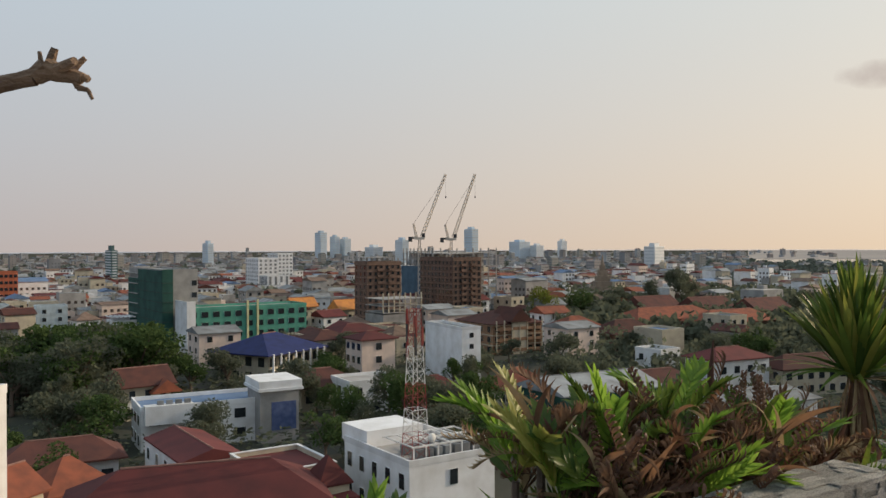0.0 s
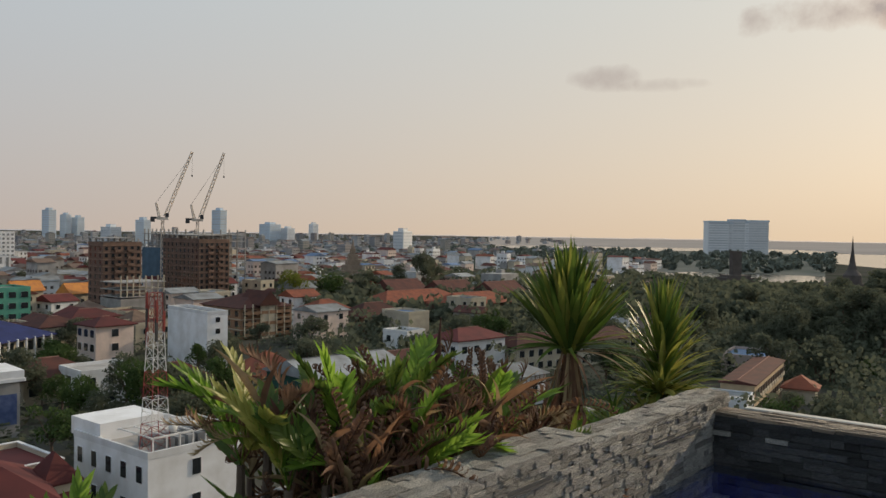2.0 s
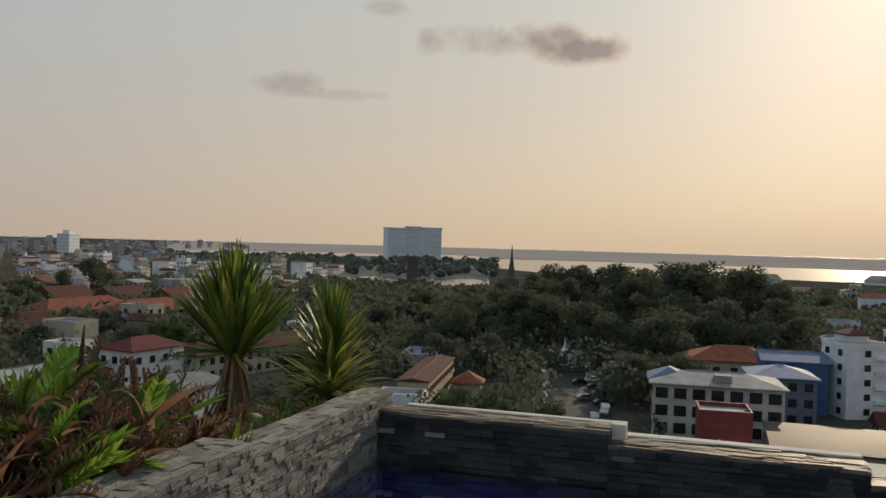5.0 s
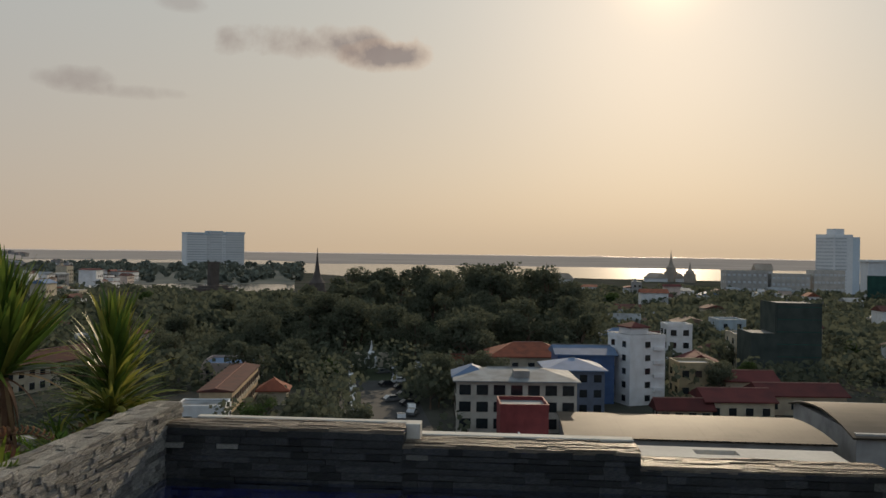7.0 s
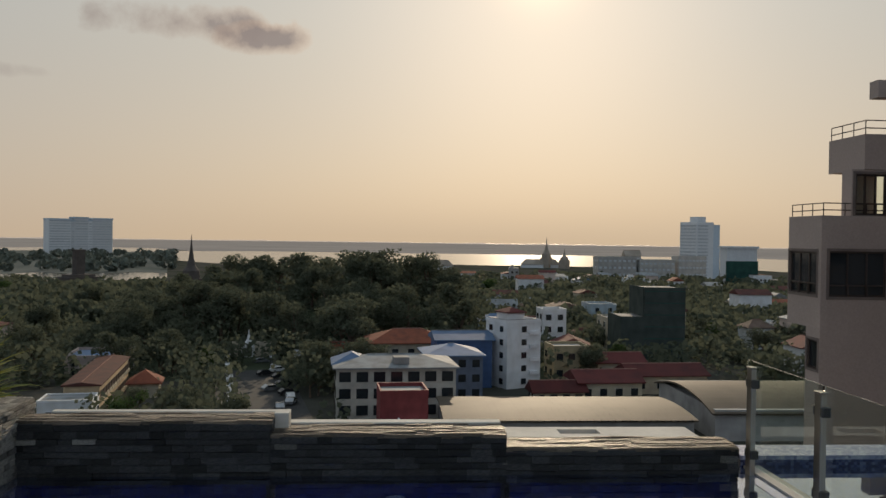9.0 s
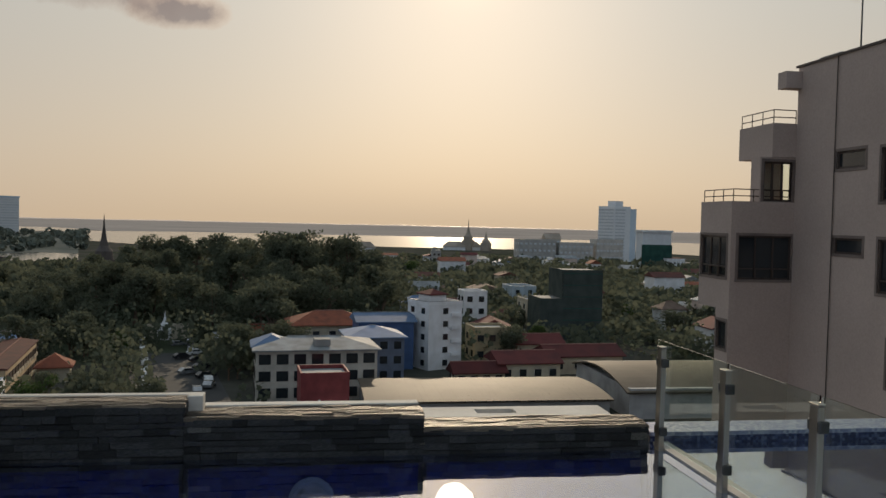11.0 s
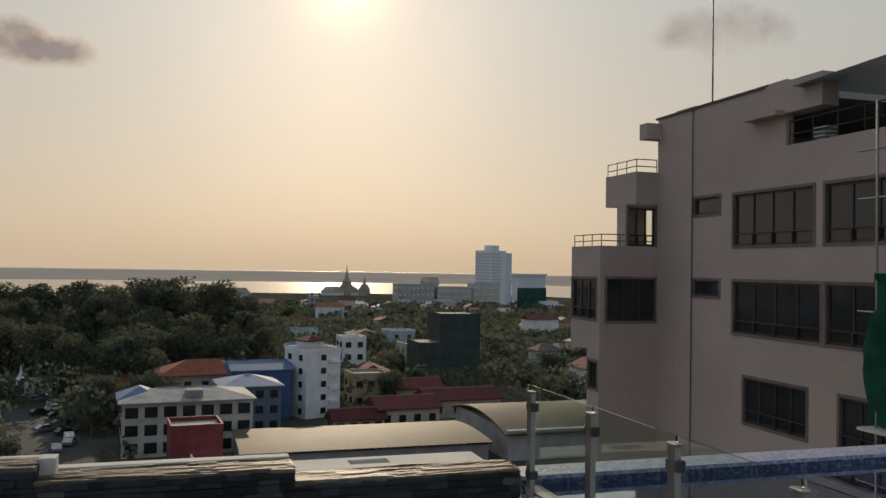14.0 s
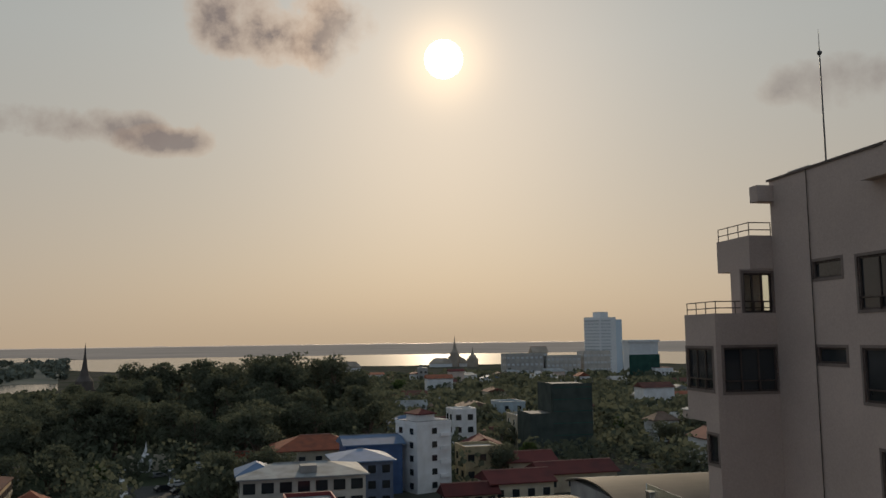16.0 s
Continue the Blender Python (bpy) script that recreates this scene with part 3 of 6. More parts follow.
part("legs", boxes((-0.25, -0.28, 0, -0.2, -0.23, 0.36), (0.2, -0.28, 0, 0.25, -0.23, 0.36), (-0.25, 0.23, 0, -0.2, 0.28, 0.36), (0.2, 0.23, 0, 0.25, 0.28, 0.36)), WHITESTEEL, stack)

# scaffold with a green net and a white plank beside the rim
scaf = thing("scaffold", POOL @ pose(18.6, 10.65, 0), "steel scaffold pole hung with a green safety net", "scaffold")
part("pole", tubes(((0, 0, 0), (0, 0, 39.2), 0.035)), STEEL, scaf)
part("pole", tubes(((0, -4, 0), (0, -4, 39.2), 0.035)), STEEL, scaf)
for z in (36.8, 38.0, 34.0):
    part("crossbar", tubes(((0, 0.6, z), (0, -4.5, z), 0.025)), STEEL, scaf)
bm = bmesh.new()
rows = []
for i in range(15):
    z = 34.95 - i * 0.265
    rows.append([bm.verts.new((0.10 * math.sin(j * 1.9 + i * 0.5) - 0.06, (0.02 if i < 4 else 0.34 if i < 8 else 0.22) + 0.05 * math.sin(i * 0.9) - j * 0.4, z)) for j in range(11)])
for a, b in zip(rows, rows[1:]):
    for j in range(10):
        bm.faces.new((a[j], a[j + 1], b[j + 1], b[j]))
bmesh.ops.solidify(bm, geom=bm.faces[:], thickness=0.02)
part("net", bm, mat("bright green net", (0.022, 0.15, 0.078), 0.85, second=(0.014, 0.085, 0.05), scale=1.5, fine=25, vary=0), scaf, "bright green safety net", smooth=True)
part("plank", boxes((-0.3, -4, 31.12, 0.3, 0.3, 31.19)), PANEL, scaf, "pale plank")

# ---- ground and water ----
def disc(r, z, n=96):
    bm = bmesh.new()
    bm.faces.new([bm.verts.new((r * math.cos(2 * math.pi * k / n), r * math.sin(2 * math.pi * k / n), z)) for k in range(n)])
    return bm


def polar(az, r):
    return (r * math.sin(radians(az)), r * math.cos(radians(az)))


def polar_sheet(az0, az1, near, far, z, thick=0.2, n=48):
    """A flat sheet between two banks; near and far give the distance at an azimuth."""
    bm = bmesh.new()
    rows = []
    for k in range(n + 1):
        a = az0 + (az1 - az0) * k / n
        rows.append((bm.verts.new((*polar(a, near(a)), z)), bm.verts.new((*polar(a, far(a)), z))))
    for (a, b), (c, d) in zip(rows, rows[1:]):
        bm.faces.new((a, c, d, b))
    return bm


solid("ground", disc(4700, 0.0), EARTH, Matrix(), "dusty grey-brown city ground with patches of green", "ground", kind="structure")
wave = lambda a, s, k: s * noise.noise(Vector((a * k, s * 0.01, 3.3)))
solid("river", polar_sheet(41.5, 130, lambda a: 940 + wave(a, 60, 0.4) + max(0, min(125, (a - 52) * 16)) + max(0, 47 - a) * 40, lambda a: 1800 + wave(a, 110, 0.15), 0.25), RIVERWATER, Matrix(), "wide pale river shining under the low sun", "water", kind="structure")
solid("river_channel", polar_sheet(31, 41.5, lambda a: 655 + wave(a, 40, 0.5), lambda a: 770 + wave(a, 30, 0.6), 0.25), RIVERWATER, Matrix(), "narrow river channel before the peninsula", "water", kind="structure")
solid("river_reach", polar_sheet(20, 41.5, lambda a: 1650 + wave(a, 120, 0.4), lambda a: 2050 + wave(a, 120, 0.3), 0.25), RIVERWATER, Matrix(), "far reach of the river", "water", kind="structure")
# far bank glows with painted haze: grey to the left, warm sunward
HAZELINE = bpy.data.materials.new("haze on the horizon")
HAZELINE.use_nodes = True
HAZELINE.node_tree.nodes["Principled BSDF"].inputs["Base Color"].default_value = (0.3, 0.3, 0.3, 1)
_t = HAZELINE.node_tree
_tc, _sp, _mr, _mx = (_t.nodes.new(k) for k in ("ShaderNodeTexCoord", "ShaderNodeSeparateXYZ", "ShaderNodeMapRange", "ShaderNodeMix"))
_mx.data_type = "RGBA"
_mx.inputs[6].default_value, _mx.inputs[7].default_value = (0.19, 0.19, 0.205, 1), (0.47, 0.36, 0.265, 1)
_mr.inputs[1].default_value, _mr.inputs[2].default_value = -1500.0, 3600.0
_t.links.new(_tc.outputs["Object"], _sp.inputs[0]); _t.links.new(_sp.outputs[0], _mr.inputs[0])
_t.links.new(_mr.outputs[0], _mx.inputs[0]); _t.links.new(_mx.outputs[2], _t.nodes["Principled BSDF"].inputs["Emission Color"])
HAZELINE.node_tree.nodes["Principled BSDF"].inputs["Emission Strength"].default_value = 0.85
# grass greyed in its colour for the haze over the peninsula
solid("peninsula", polar_sheet(15, 41.5, lambda a: 775 + wave(a, 30, 0.6), lambda a: 1640 + wave(a, 120, 0.4), 0.15), mat("peninsula grass", (0.17, 0.175, 0.16), 1.0, second=(0.12, 0.13, 0.115), scale=0.01, fine=0.1, bump=0, spec=0.0), Matrix(), "flat grey-green peninsula between the river arms", "ground", kind="structure")
bm = bmesh.new()
prev = None
for k in range(401):
    a = -60 + 200 * k / 400
    h = 3 + 6 * abs(noise.noise(Vector((a * 0.9, 0.3, 0)))) + 2.5 * noise.noise(Vector((a * 4.1, 1.3, 0)))
    cur = [bm.verts.new((*polar(a, 4550), -2)), bm.verts.new((*polar(a, 4550), h)), bm.verts.new((*polar(a, 4650), h))]
    if prev:
        bm.faces.new((prev[0], cur[0], cur[1], prev[1]))
        bm.faces.new((prev[1], cur[1], cur[2], prev[2]))
    prev = cur
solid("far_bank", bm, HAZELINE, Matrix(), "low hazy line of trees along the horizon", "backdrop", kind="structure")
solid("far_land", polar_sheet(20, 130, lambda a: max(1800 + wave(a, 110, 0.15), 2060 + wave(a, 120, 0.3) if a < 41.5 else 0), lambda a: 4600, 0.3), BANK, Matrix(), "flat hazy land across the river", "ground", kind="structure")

# ---- buildings ----
TAKEN = []


def place(cx, cy, a):
    """The pose of a building's near corner; x runs along azimuth a, y a quarter turn to its left."""
    return pose(cx, cy, 0, 0, 0, 90 - a)


WINDOWS = {}


def window_mesh(w, h, frame_m, glass_m):
    key = (round(w, 2), round(h, 2), frame_m.name, glass_m.name)
    if key not in WINDOWS:
        bm = bmesh.new()
        t = min(0.1, w * 0.12)
        add_box(bm, -w / 2 - t, -0.1, -h / 2 - t, w / 2 + t, 0.03, h / 2 + t)
        bm.faces.ensure_lookup_table()
        front = min(bm.faces, key=lambda f: f.calc_center_median().y)
        bmesh.ops.inset_region(bm, faces=[front], thickness=t, depth=-0.08)
        front.material_index = 1
        WINDOWS[key] = mesh_of("window", bm, frame_m, glass_m)
    return WINDOWS[key]


def put_window(me, parent, m):
    part("window", me, WHITE, parent, m=m)


def windows(parent, wr, wl, h, storeys, nr, nl, w=1.4, hh=1.4, frame_m=None, glass_m=None, base=0.0, every=1.0, rg=None):
    """Windows storey by storey on the right face (y = 0) and the left face (x = 0)."""
    me = window_mesh(w, hh, frame_m or WHITE, glass_m or GLASS_D)
    st = (h - base) / storeys
    for s in range(storeys):
        z = base + st * (s + 0.52)
        for k in range(nr):
            put_window(me, parent, pose(wr * (k + 0.5) / nr, -0.02, z))
        for k in range(nl):
            put_window(me, parent, pose(-0.02, wl * (k + 0.5) / nl, z, 0, 0, -90))


def hip_roof(x0, y0, x1, y1, z, rise, over=0.6, thick=0.25, gable=False):
    bm = bmesh.new()
    x0, y0, x1, y1 = x0 - over, y0 - over, x1 + over, y1 + over
    w, d = x1 - x0, y1 - y0
    if w >= d:
        ins = 0.0 if gable else d / 2 * 0.9
        r0, r1 = (x0 + ins, (y0 + y1) / 2), (x1 - ins, (y0 + y1) / 2)
    else:
        ins = 0.0 if gable else w / 2 * 0.9
        r0, r1 = ((x0 + x1) / 2, y0 + ins), ((x0 + x1) / 2, y1 - ins)
    lo = [bm.verts.new((x, y, z - thick)) for x, y in ((x0, y0), (x1, y0), (x1, y1), (x0, y1))]
    ea = [bm.verts.new((x, y, z)) for x, y in ((x0, y0), (x1, y0), (x1, y1), (x0, y1))]
    a, b = bm.verts.new((*r0, z + rise)), bm.verts.new((*r1, z + rise))
    for k in range(4):
        bm.faces.new((lo[k], lo[(k + 1) % 4], ea[(k + 1) % 4], ea[k]))
    bm.faces.new(lo[::-1])
    if w >= d:
        fs = ((ea[0], ea[1], b, a), (ea[1], ea[2], b), (ea[2], ea[3], a, b), (ea[3], ea[0], a))
    else:
        fs = ((ea[0], ea[1], a), (ea[1], ea[2], b, a), (ea[2], ea[3], b), (ea[3], ea[0], a, b))
    for f in fs:
        bm.faces.new(f)
    return bm


def ridge_run(x0, y0, x1, y1, z, rise, over, gable):
    """The run of ridge tiles along the top of a roof made by hip_roof."""
    x0, y0, x1, y1 = x0 - over, y0 - over, x1 + over, y1 + over
    w, d = x1 - x0, y1 - y0
    ins = 0.0 if gable else min(w, d) / 2 * 0.9
    xm, ym = (x0 + x1) / 2, (y0 + y1) / 2
    a, b = ((x0 + ins, ym), (x1 - ins, ym)) if w >= d else ((xm, y0 + ins), (xm, y1 - ins))
    a, b = Vector((*a, z + rise + 0.03)), Vector((*b, z + rise + 0.03))
    bm = tubes((a, b, 0.13), n=5)
    return bm


RIDGE = mat("pale ridge tiles", (0.30, 0.17, 0.14), 0.9, second=(0.22, 0.12, 0.10), scale=0.8, fine=9, spec=0.1)


def block(name, label, category, cx, cy, a, wr, wl, h, wall, storeys=3, nr=4, nl=3, roof="flat", roof_m=None, rise=2.5, w=1.4, hh=1.4, frame_m=None, glass_m=None, base=0.0, over=0.7, group="", bands=None, parapet=0.8):
    """A building from its near corner: walls, storey bands, windows and a flat, hipped or gabled roof."""
    b = thing(name, place(cx, cy, a), label, category, group)
    TAKEN.append((*(Vector((cx, cy)) + Vector((math.sin(radians(a)), math.cos(radians(a)))) * wr / 2 + Vector((-math.cos(radians(a)), math.sin(radians(a)))) * wl / 2), max(wr, wl) * 0.62))
    part("wall", boxes((0, 0, 0, wr, wl, h)), wall, b)
    if storeys:
        windows(b, wr, wl, h, storeys, nr, nl, w, hh, frame_m, glass_m, base)
    if bands:
        for s in range(1, storeys + 1):
            z = base + (h - base) / storeys * s
            part("floor_band", boxes((-0.25, -0.25, z - 0.25, wr + 0.02, -0.01, z), (-0.25, -0.01, z - 0.25, -0.01, wl + 0.02, z)), bands, b)
    if roof == "flat":
        t = 0.25
        part("parapet", boxes((-0.05, -0.05, h, wr + 0.05, t, h + parapet), (-0.05, wl - t, h, wr + 0.05, wl + 0.05, h + parapet), (-0.05, t, h, t, wl - t, h + parapet), (wr - t, t, h, wr + 0.05, wl - t, h + parapet)), wall, b)
        part("roof", boxes((t, t, h, wr - t, wl - t, h + 0.12)), roof_m or CONCRETE, b)
    else:
        part("roof", hip_roof(0, 0, wr, wl, h + 0.25, rise, over, gable=roof == "gable"), roof_m or REDROOF, b)
        part("ridge_cap", ridge_run(0, 0, wr, wl, h + 0.25, rise, over, roof == "gable"), GREYMETAL if roof_m in (GREYMETAL, BLUEMETAL) else RIDGE, b)
        if roof == "gable":
            bm = bmesh.new()
            if wr >= wl:
                for x in (0.0, wr):
                    add_poly(bm, ((x, 0, h), (x, wl, h), (x, wl / 2, h + rise * 0.9)))
            else:
                for y in (0.0, wl):
                    add_poly(bm, ((0, y, h), (wr, y, h), (wr / 2, y, h + rise * 0.9)))
            part("gable_wall", bm, wall, b)
    return b


def tower(label, cx, cy, a, wr, wl, h, m, bands, group="distant towers"):
    """A far tower: shaft, window bands, plant room."""
    b = thing("tower", place(cx, cy, a), label, "tower", group)
    part("shaft", boxes((0, 0, 0, wr, wl, h)), m, b)
    for s in range(bands):
        z = h * (s + 0.5) / bands
        part("window_band", boxes((0.8, -0.35, z - h / bands * 0.22, wr - 0.8, -0.02, z + h / bands * 0.22), (-0.35, 0.8, z - h / bands * 0.22, -0.02, wl - 0.8, z + h / bands * 0.22)), FARWIN, b)
    part("plant_room", boxes((wr * 0.25, wl * 0.25, h, wr * 0.75, wl * 0.75, h + 4)), m, b)
    return b


# green-netted tower and the green building beside it
gt = block("building_under_construction", "concrete tower wrapped in dark green building net", "building", -92.1, 274.5, 55.8, 11.5, 44, 26.4, CONCRETE, 9, 0, 0, roof_m=CONCRETE)
part("net", boxes((-0.4, -0.3, 0, -0.1, 30, 26.8), (-0.4, 30, 0, -0.1, 44, 23.4), (-0.3, -0.4, 0, 3.2, -0.1, 27.2)), GREENNET, gt, "dark green building net")
for s in range(7):
    z = 3.6 * s + 3.4
    part("floor_slab", boxes((-0.9, 30, z, 0.2, 44.5, z + 0.3)), CONCRETE, gt)
for s in range(8):
    part("net_seam", boxes((-0.52, 0, 3.2 * s + 0.2, -0.4, 42, 3.2 * s + 0.34), (-0.4, -0.52, 3.2 * s + 0.2, 3.2, -0.4, 3.2 * s + 0.34)), DARKNET, gt)
for s in range(6):
    put_window(window_mesh(1.5, 1.5, CONCRETE, GLASS_D), gt, pose(10.3, -0.02, 4 * s + 2.5))
gm = block("green_building", "green painted five-storey building with pale window strips", "building", -81.2, 265.1, 55.8, 41, 12, 14.4, GREENWALL, 4, 11, 0, frame_m=WHITE, w=2.0, hh=1.6, base=0.8)
part("end_wall", boxes((-0.4, -0.6, 0, 2.4, 0, 17.2), (-0.4, 0, 0, -0.02, 12, 17.2)), WHITE, gm, "pale grey end wall")
part("stair_strip", boxes((19.5, -0.5, 0, 20.1, -0.02, 17), (23, -0.5, 0, 23.6, -0.02, 17)), YELLOW, gm, "pale yellow stair strips")
part("plinth", boxes((0, -1.2, 0, 42, -0.62, 3.0)), CREAM, gm)

hall = block("villa", "cream villa with a dark blue hipped roof", "house", -43.7, 207.8, 30, 20, 17, 7.5, CREAM, 2, 6, 4, roof="hip", roof_m=BLUEROOF, rise=4.2, over=2.0, frame_m=CREAM, w=1.9, hh=2.1)
for k in range(8):
    part("column", tubes(((k * 20 / 7, -1.8, 0), (k * 20 / 7, -1.8, 7.9), 0.28), n=8), WHITE, hall)
part("balcony", boxes((0, -2.0, 3.8, 20, -0.05, 4.1), (0, -2.0, 4.1, 20, -1.85, 4.9)), CREAM, hall)

wm = block("white_house", "white flat-roofed house with a blue metal roof deck", "house", -51.1, 140.8, 62, 24, 11, 6.9, WHITE, 2, 5, 3, roof_m=BLUEMETAL, frame_m=WHITE, w=1.8, hh=1.5)
part("stair_tower", boxes((19.5, -3.5, 0, 26.5, 5, 9.2)), CONCRETE, wm)
part("stair_roof", boxes((19.0, -4.2, 9.2, 27.2, 5.6, 9.7), (19.2, -4.0, 9.7, 27.0, 5.4, 11.0)), WHITE, wm)
part("banner", boxes((21.5, -3.62, 2.2, 26.0, -3.52, 7.2)), mat("blue printed banner", (0.06, 0.09, 0.22), 0.6, second=(0.12, 0.16, 0.30), scale=0.8, fine=3), wm, "blue printed banner")
part("roof_box", boxes((0.5, -1.8, 4.8, 8.5, 0.4, 8.0)), WHITE, wm)
for k in range(4):
    part("roof_unit", boxes((2.6 + 1.5 * k, -1.0, 8.0, 3.6 + 1.5 * k, -0.3, 8.7)), GREYMETAL, wm)

ra = block("house", "white house with a dark red gabled roof behind a parapet", "house", -34.0, 108.0, 55.8, 8.5, 17.5, 6.6, WHITE, 2, 2, 4, roof="gable", roof_m=REDROOF, rise=1.3, frame_m=WHITE, w=1.0, hh=1.4, over=0.15)
rb = block("house", "cream house with a flat red roof terrace and white parapet", "house", -21.5, 100.0, 55.8, 9.5, 11.5, 6.9, CREAM, 2, 3, 3, roof_m=REDROOF, frame_m=WHITE, parapet=0.7)
part("parapet_cap", boxes((-0.15, -0.15, 7.6, 9.65, 0.32, 7.72), (-0.15, 0.32, 7.6, 0.32, 11.65, 7.72), (9.2, 0.32, 7.6, 9.65, 11.65, 7.72), (0.32, 11.2, 7.6, 9.2, 11.65, 7.72)), WHITE, rb)
part("roof_turret", hip_roof(5.2, -4.6, 9.0, -0.6, 6.4, 3.0, 0.4), REDROOF, rb)
part("turret_wall", boxes((5.2, -4.6, 0, 9.0, -0.6, 6.2)), CREAM, rb)
for k in range(3):
    t = thing("water_tank", Matrix.Translation((-25.6 + 1.7 * k, 100.6 - 0.7 * k, 0)), "round steel water tank on the roof edge", "water tank", "roof water tanks")
    part("stand", tubes(((0, 0, 0), (0, 0, 7.4), 0.5), n=8), WHITE, t)
    bm = bmesh.new()
    bmesh.ops.create_uvsphere(bm, u_segments=14, v_segments=8, radius=0.68, matrix=Matrix.Translation((0, 0, 8.0)) @ Matrix.Diagonal((1, 1, 0.9, 1)))
    part("tank", bm, STEEL, t, smooth=True)
rc = block("house", "long house under a wide dark red hipped roof", "house", -39.0, 85.1, 72, 27, 12, 6.4, CREAM, 2, 8, 4, roof="hip", roof_m=REDROOF, rise=3.6, over=1.0)
block("house", "low house with a red metal roof", "house", -19.0, 96.7, 62, 9, 9, 4.5, CREAM, 2, 3, 3, roof="hip", roof_m=REDROOF, rise=2.0)
block("house", "low house with a bright red gable roof", "house", -49.5, 90.0, 20, 8, 7, 6.4, CREAM, 2, 3, 2, roof="gable", roof_m=TERRACOTTA, rise=2.8)
block("white_building", "tall plain white house at the near street", "house", -43.2, 64.8, 100, 1.2, 12, 21.6, WHITE, 0)
pg = block("timber_house", "timber house with a tiered brown roof and white veranda", "house", -63.5, 166.0, 50, 9.5, 8, 6.6, CREAM, 2, 3, 2, roof="gable", roof_m=BROWNROOF, rise=3.2, over=1.0, w=1.0, hh=1.6)
part("porch_roof", hip_roof(5.5, -1.5, 10.5, 4.5, 5.4, 2.4, 0.6, gable=True), TERRACOTTA, pg)
part("veranda", boxes((0, -1.6, 2.6, 9, -0.05, 2.9), (0, -1.6, 2.9, 9, -1.45, 3.8)), WHITE, pg)
block("house", "low white house with a long brown tile roof", "house", -60.0, 113.0, 62, 15, 7, 4.6, WHITE, 1, 5, 2, roof="hip", roof_m=BROWNROOF, rise=2.6, over=1.2)
block("house", "square garden pavilion with a steep terracotta roof", "pavilion", -48.0, 102.0, 40, 7.5, 7.5, 4.2, CREAM, 1, 2, 2, roof="hip", roof_m=TERRACOTTA, rise=3.6, over=1.0)

# white building with the lattice mast on it
wa = block("white_building", "white four-storey building with roof plant and a lattice mast", "building", -4.1, 99.8, 55.8, 12.8, 16.7, 8.3, WHITE, 2, 1, 5, w=1.0, hh=1.7, frame_m=WHITE, roof_m=CONCRETE)
for i in range(7):
    for j in range(2):
        part("roof_unit", boxes((2.4 + 1.4 * i, 2 + 3 * j, 8.5, 3.4 + 1.4 * i, 3.1 + 3 * j, 9.6)), GREYMETAL, wa)
part("roof_frame", boxes((1, 1, 10.2, 12.2, 1.2, 10.4), (1, 4.6, 10.2, 12.2, 4.8, 10.4), (1, 8, 10.2, 12.2, 8.2, 10.4), *[(1.2 + 1.8 * k, 1, 8.5, 1.35 + 1.8 * k, 1.15, 10.3) for k in range(7)], *[(1.2 + 1.8 * k, 1.2, 10.25, 1.35 + 1.8 * k, 8, 10.38) for k in range(7)]), WHITESTEEL, wa)
part("penthouse", boxes((0.3, 11, 8.4, 9, 18, 10.6)), WHITE, wa)
lm = thing("lattice_mast", place(-3.5, 103.8, 55.8) @ Matrix.Translation((0, 0, 8.4)), "red and white steel lattice radio mast", "mast")
H1, B0, B1 = 18.6, 1.25, 0.5
n = 12
for s in range(n):
    z0, z1 = H1 * s / n, H1 * (s + 1) / n
    q0, q1 = B0 + (B1 - B0) * s / n, B0 + (B1 - B0) * (s + 1) / n
    c0 = [Vector((x * q0, y * q0, z0)) for x, y in ((-1, -1), (1, -1), (1, 1), (-1, 1))]
    c1 = [Vector((x * q1, y * q1, z1)) for x, y in ((-1, -1), (1, -1), (1, 1), (-1, 1))]
    sm = REDSTEEL if s in (0, 1, 4, 5, 9, 10, 11) else WHITESTEEL
    for k in range(4):
        part("leg", tubes((c0[k], c1[k], 0.055), n=4), sm, lm)
        part("brace", tubes((c0[k], c1[(k + 1) % 4], 0.028), n=4), sm, lm)
        part("brace", tubes((c0[(k + 1) % 4], c1[k], 0.028), n=4), sm, lm)
        part("girt", tubes((c1[k], c1[(k + 1) % 4], 0.032), n=4), sm, lm)
for k in range(14):
    ang = k * 2.1
    z = 12.2 + (k % 7) * 0.75
    part("antenna", boxes((1.1 * math.cos(ang) - 0.12, 1.1 * math.sin(ang) - 0.12, z, 1.1 * math.cos(ang) + 0.12, 1.1 * math.sin(ang) + 0.12, z + 1.9)), REDSTEEL if k % 2 else DARKSTEEL, lm)
bm = bmesh.new()
bmesh.ops.create_uvsphere(bm, u_segments=14, v_segments=8, radius=0.6, matrix=Matrix.Translation((1.6, -1.2, 2.6)) @ Matrix.Diagonal((1, 0.5, 1, 1)))
part("dish", bm, WHITESTEEL, lm, "white dish antenna", smooth=True)


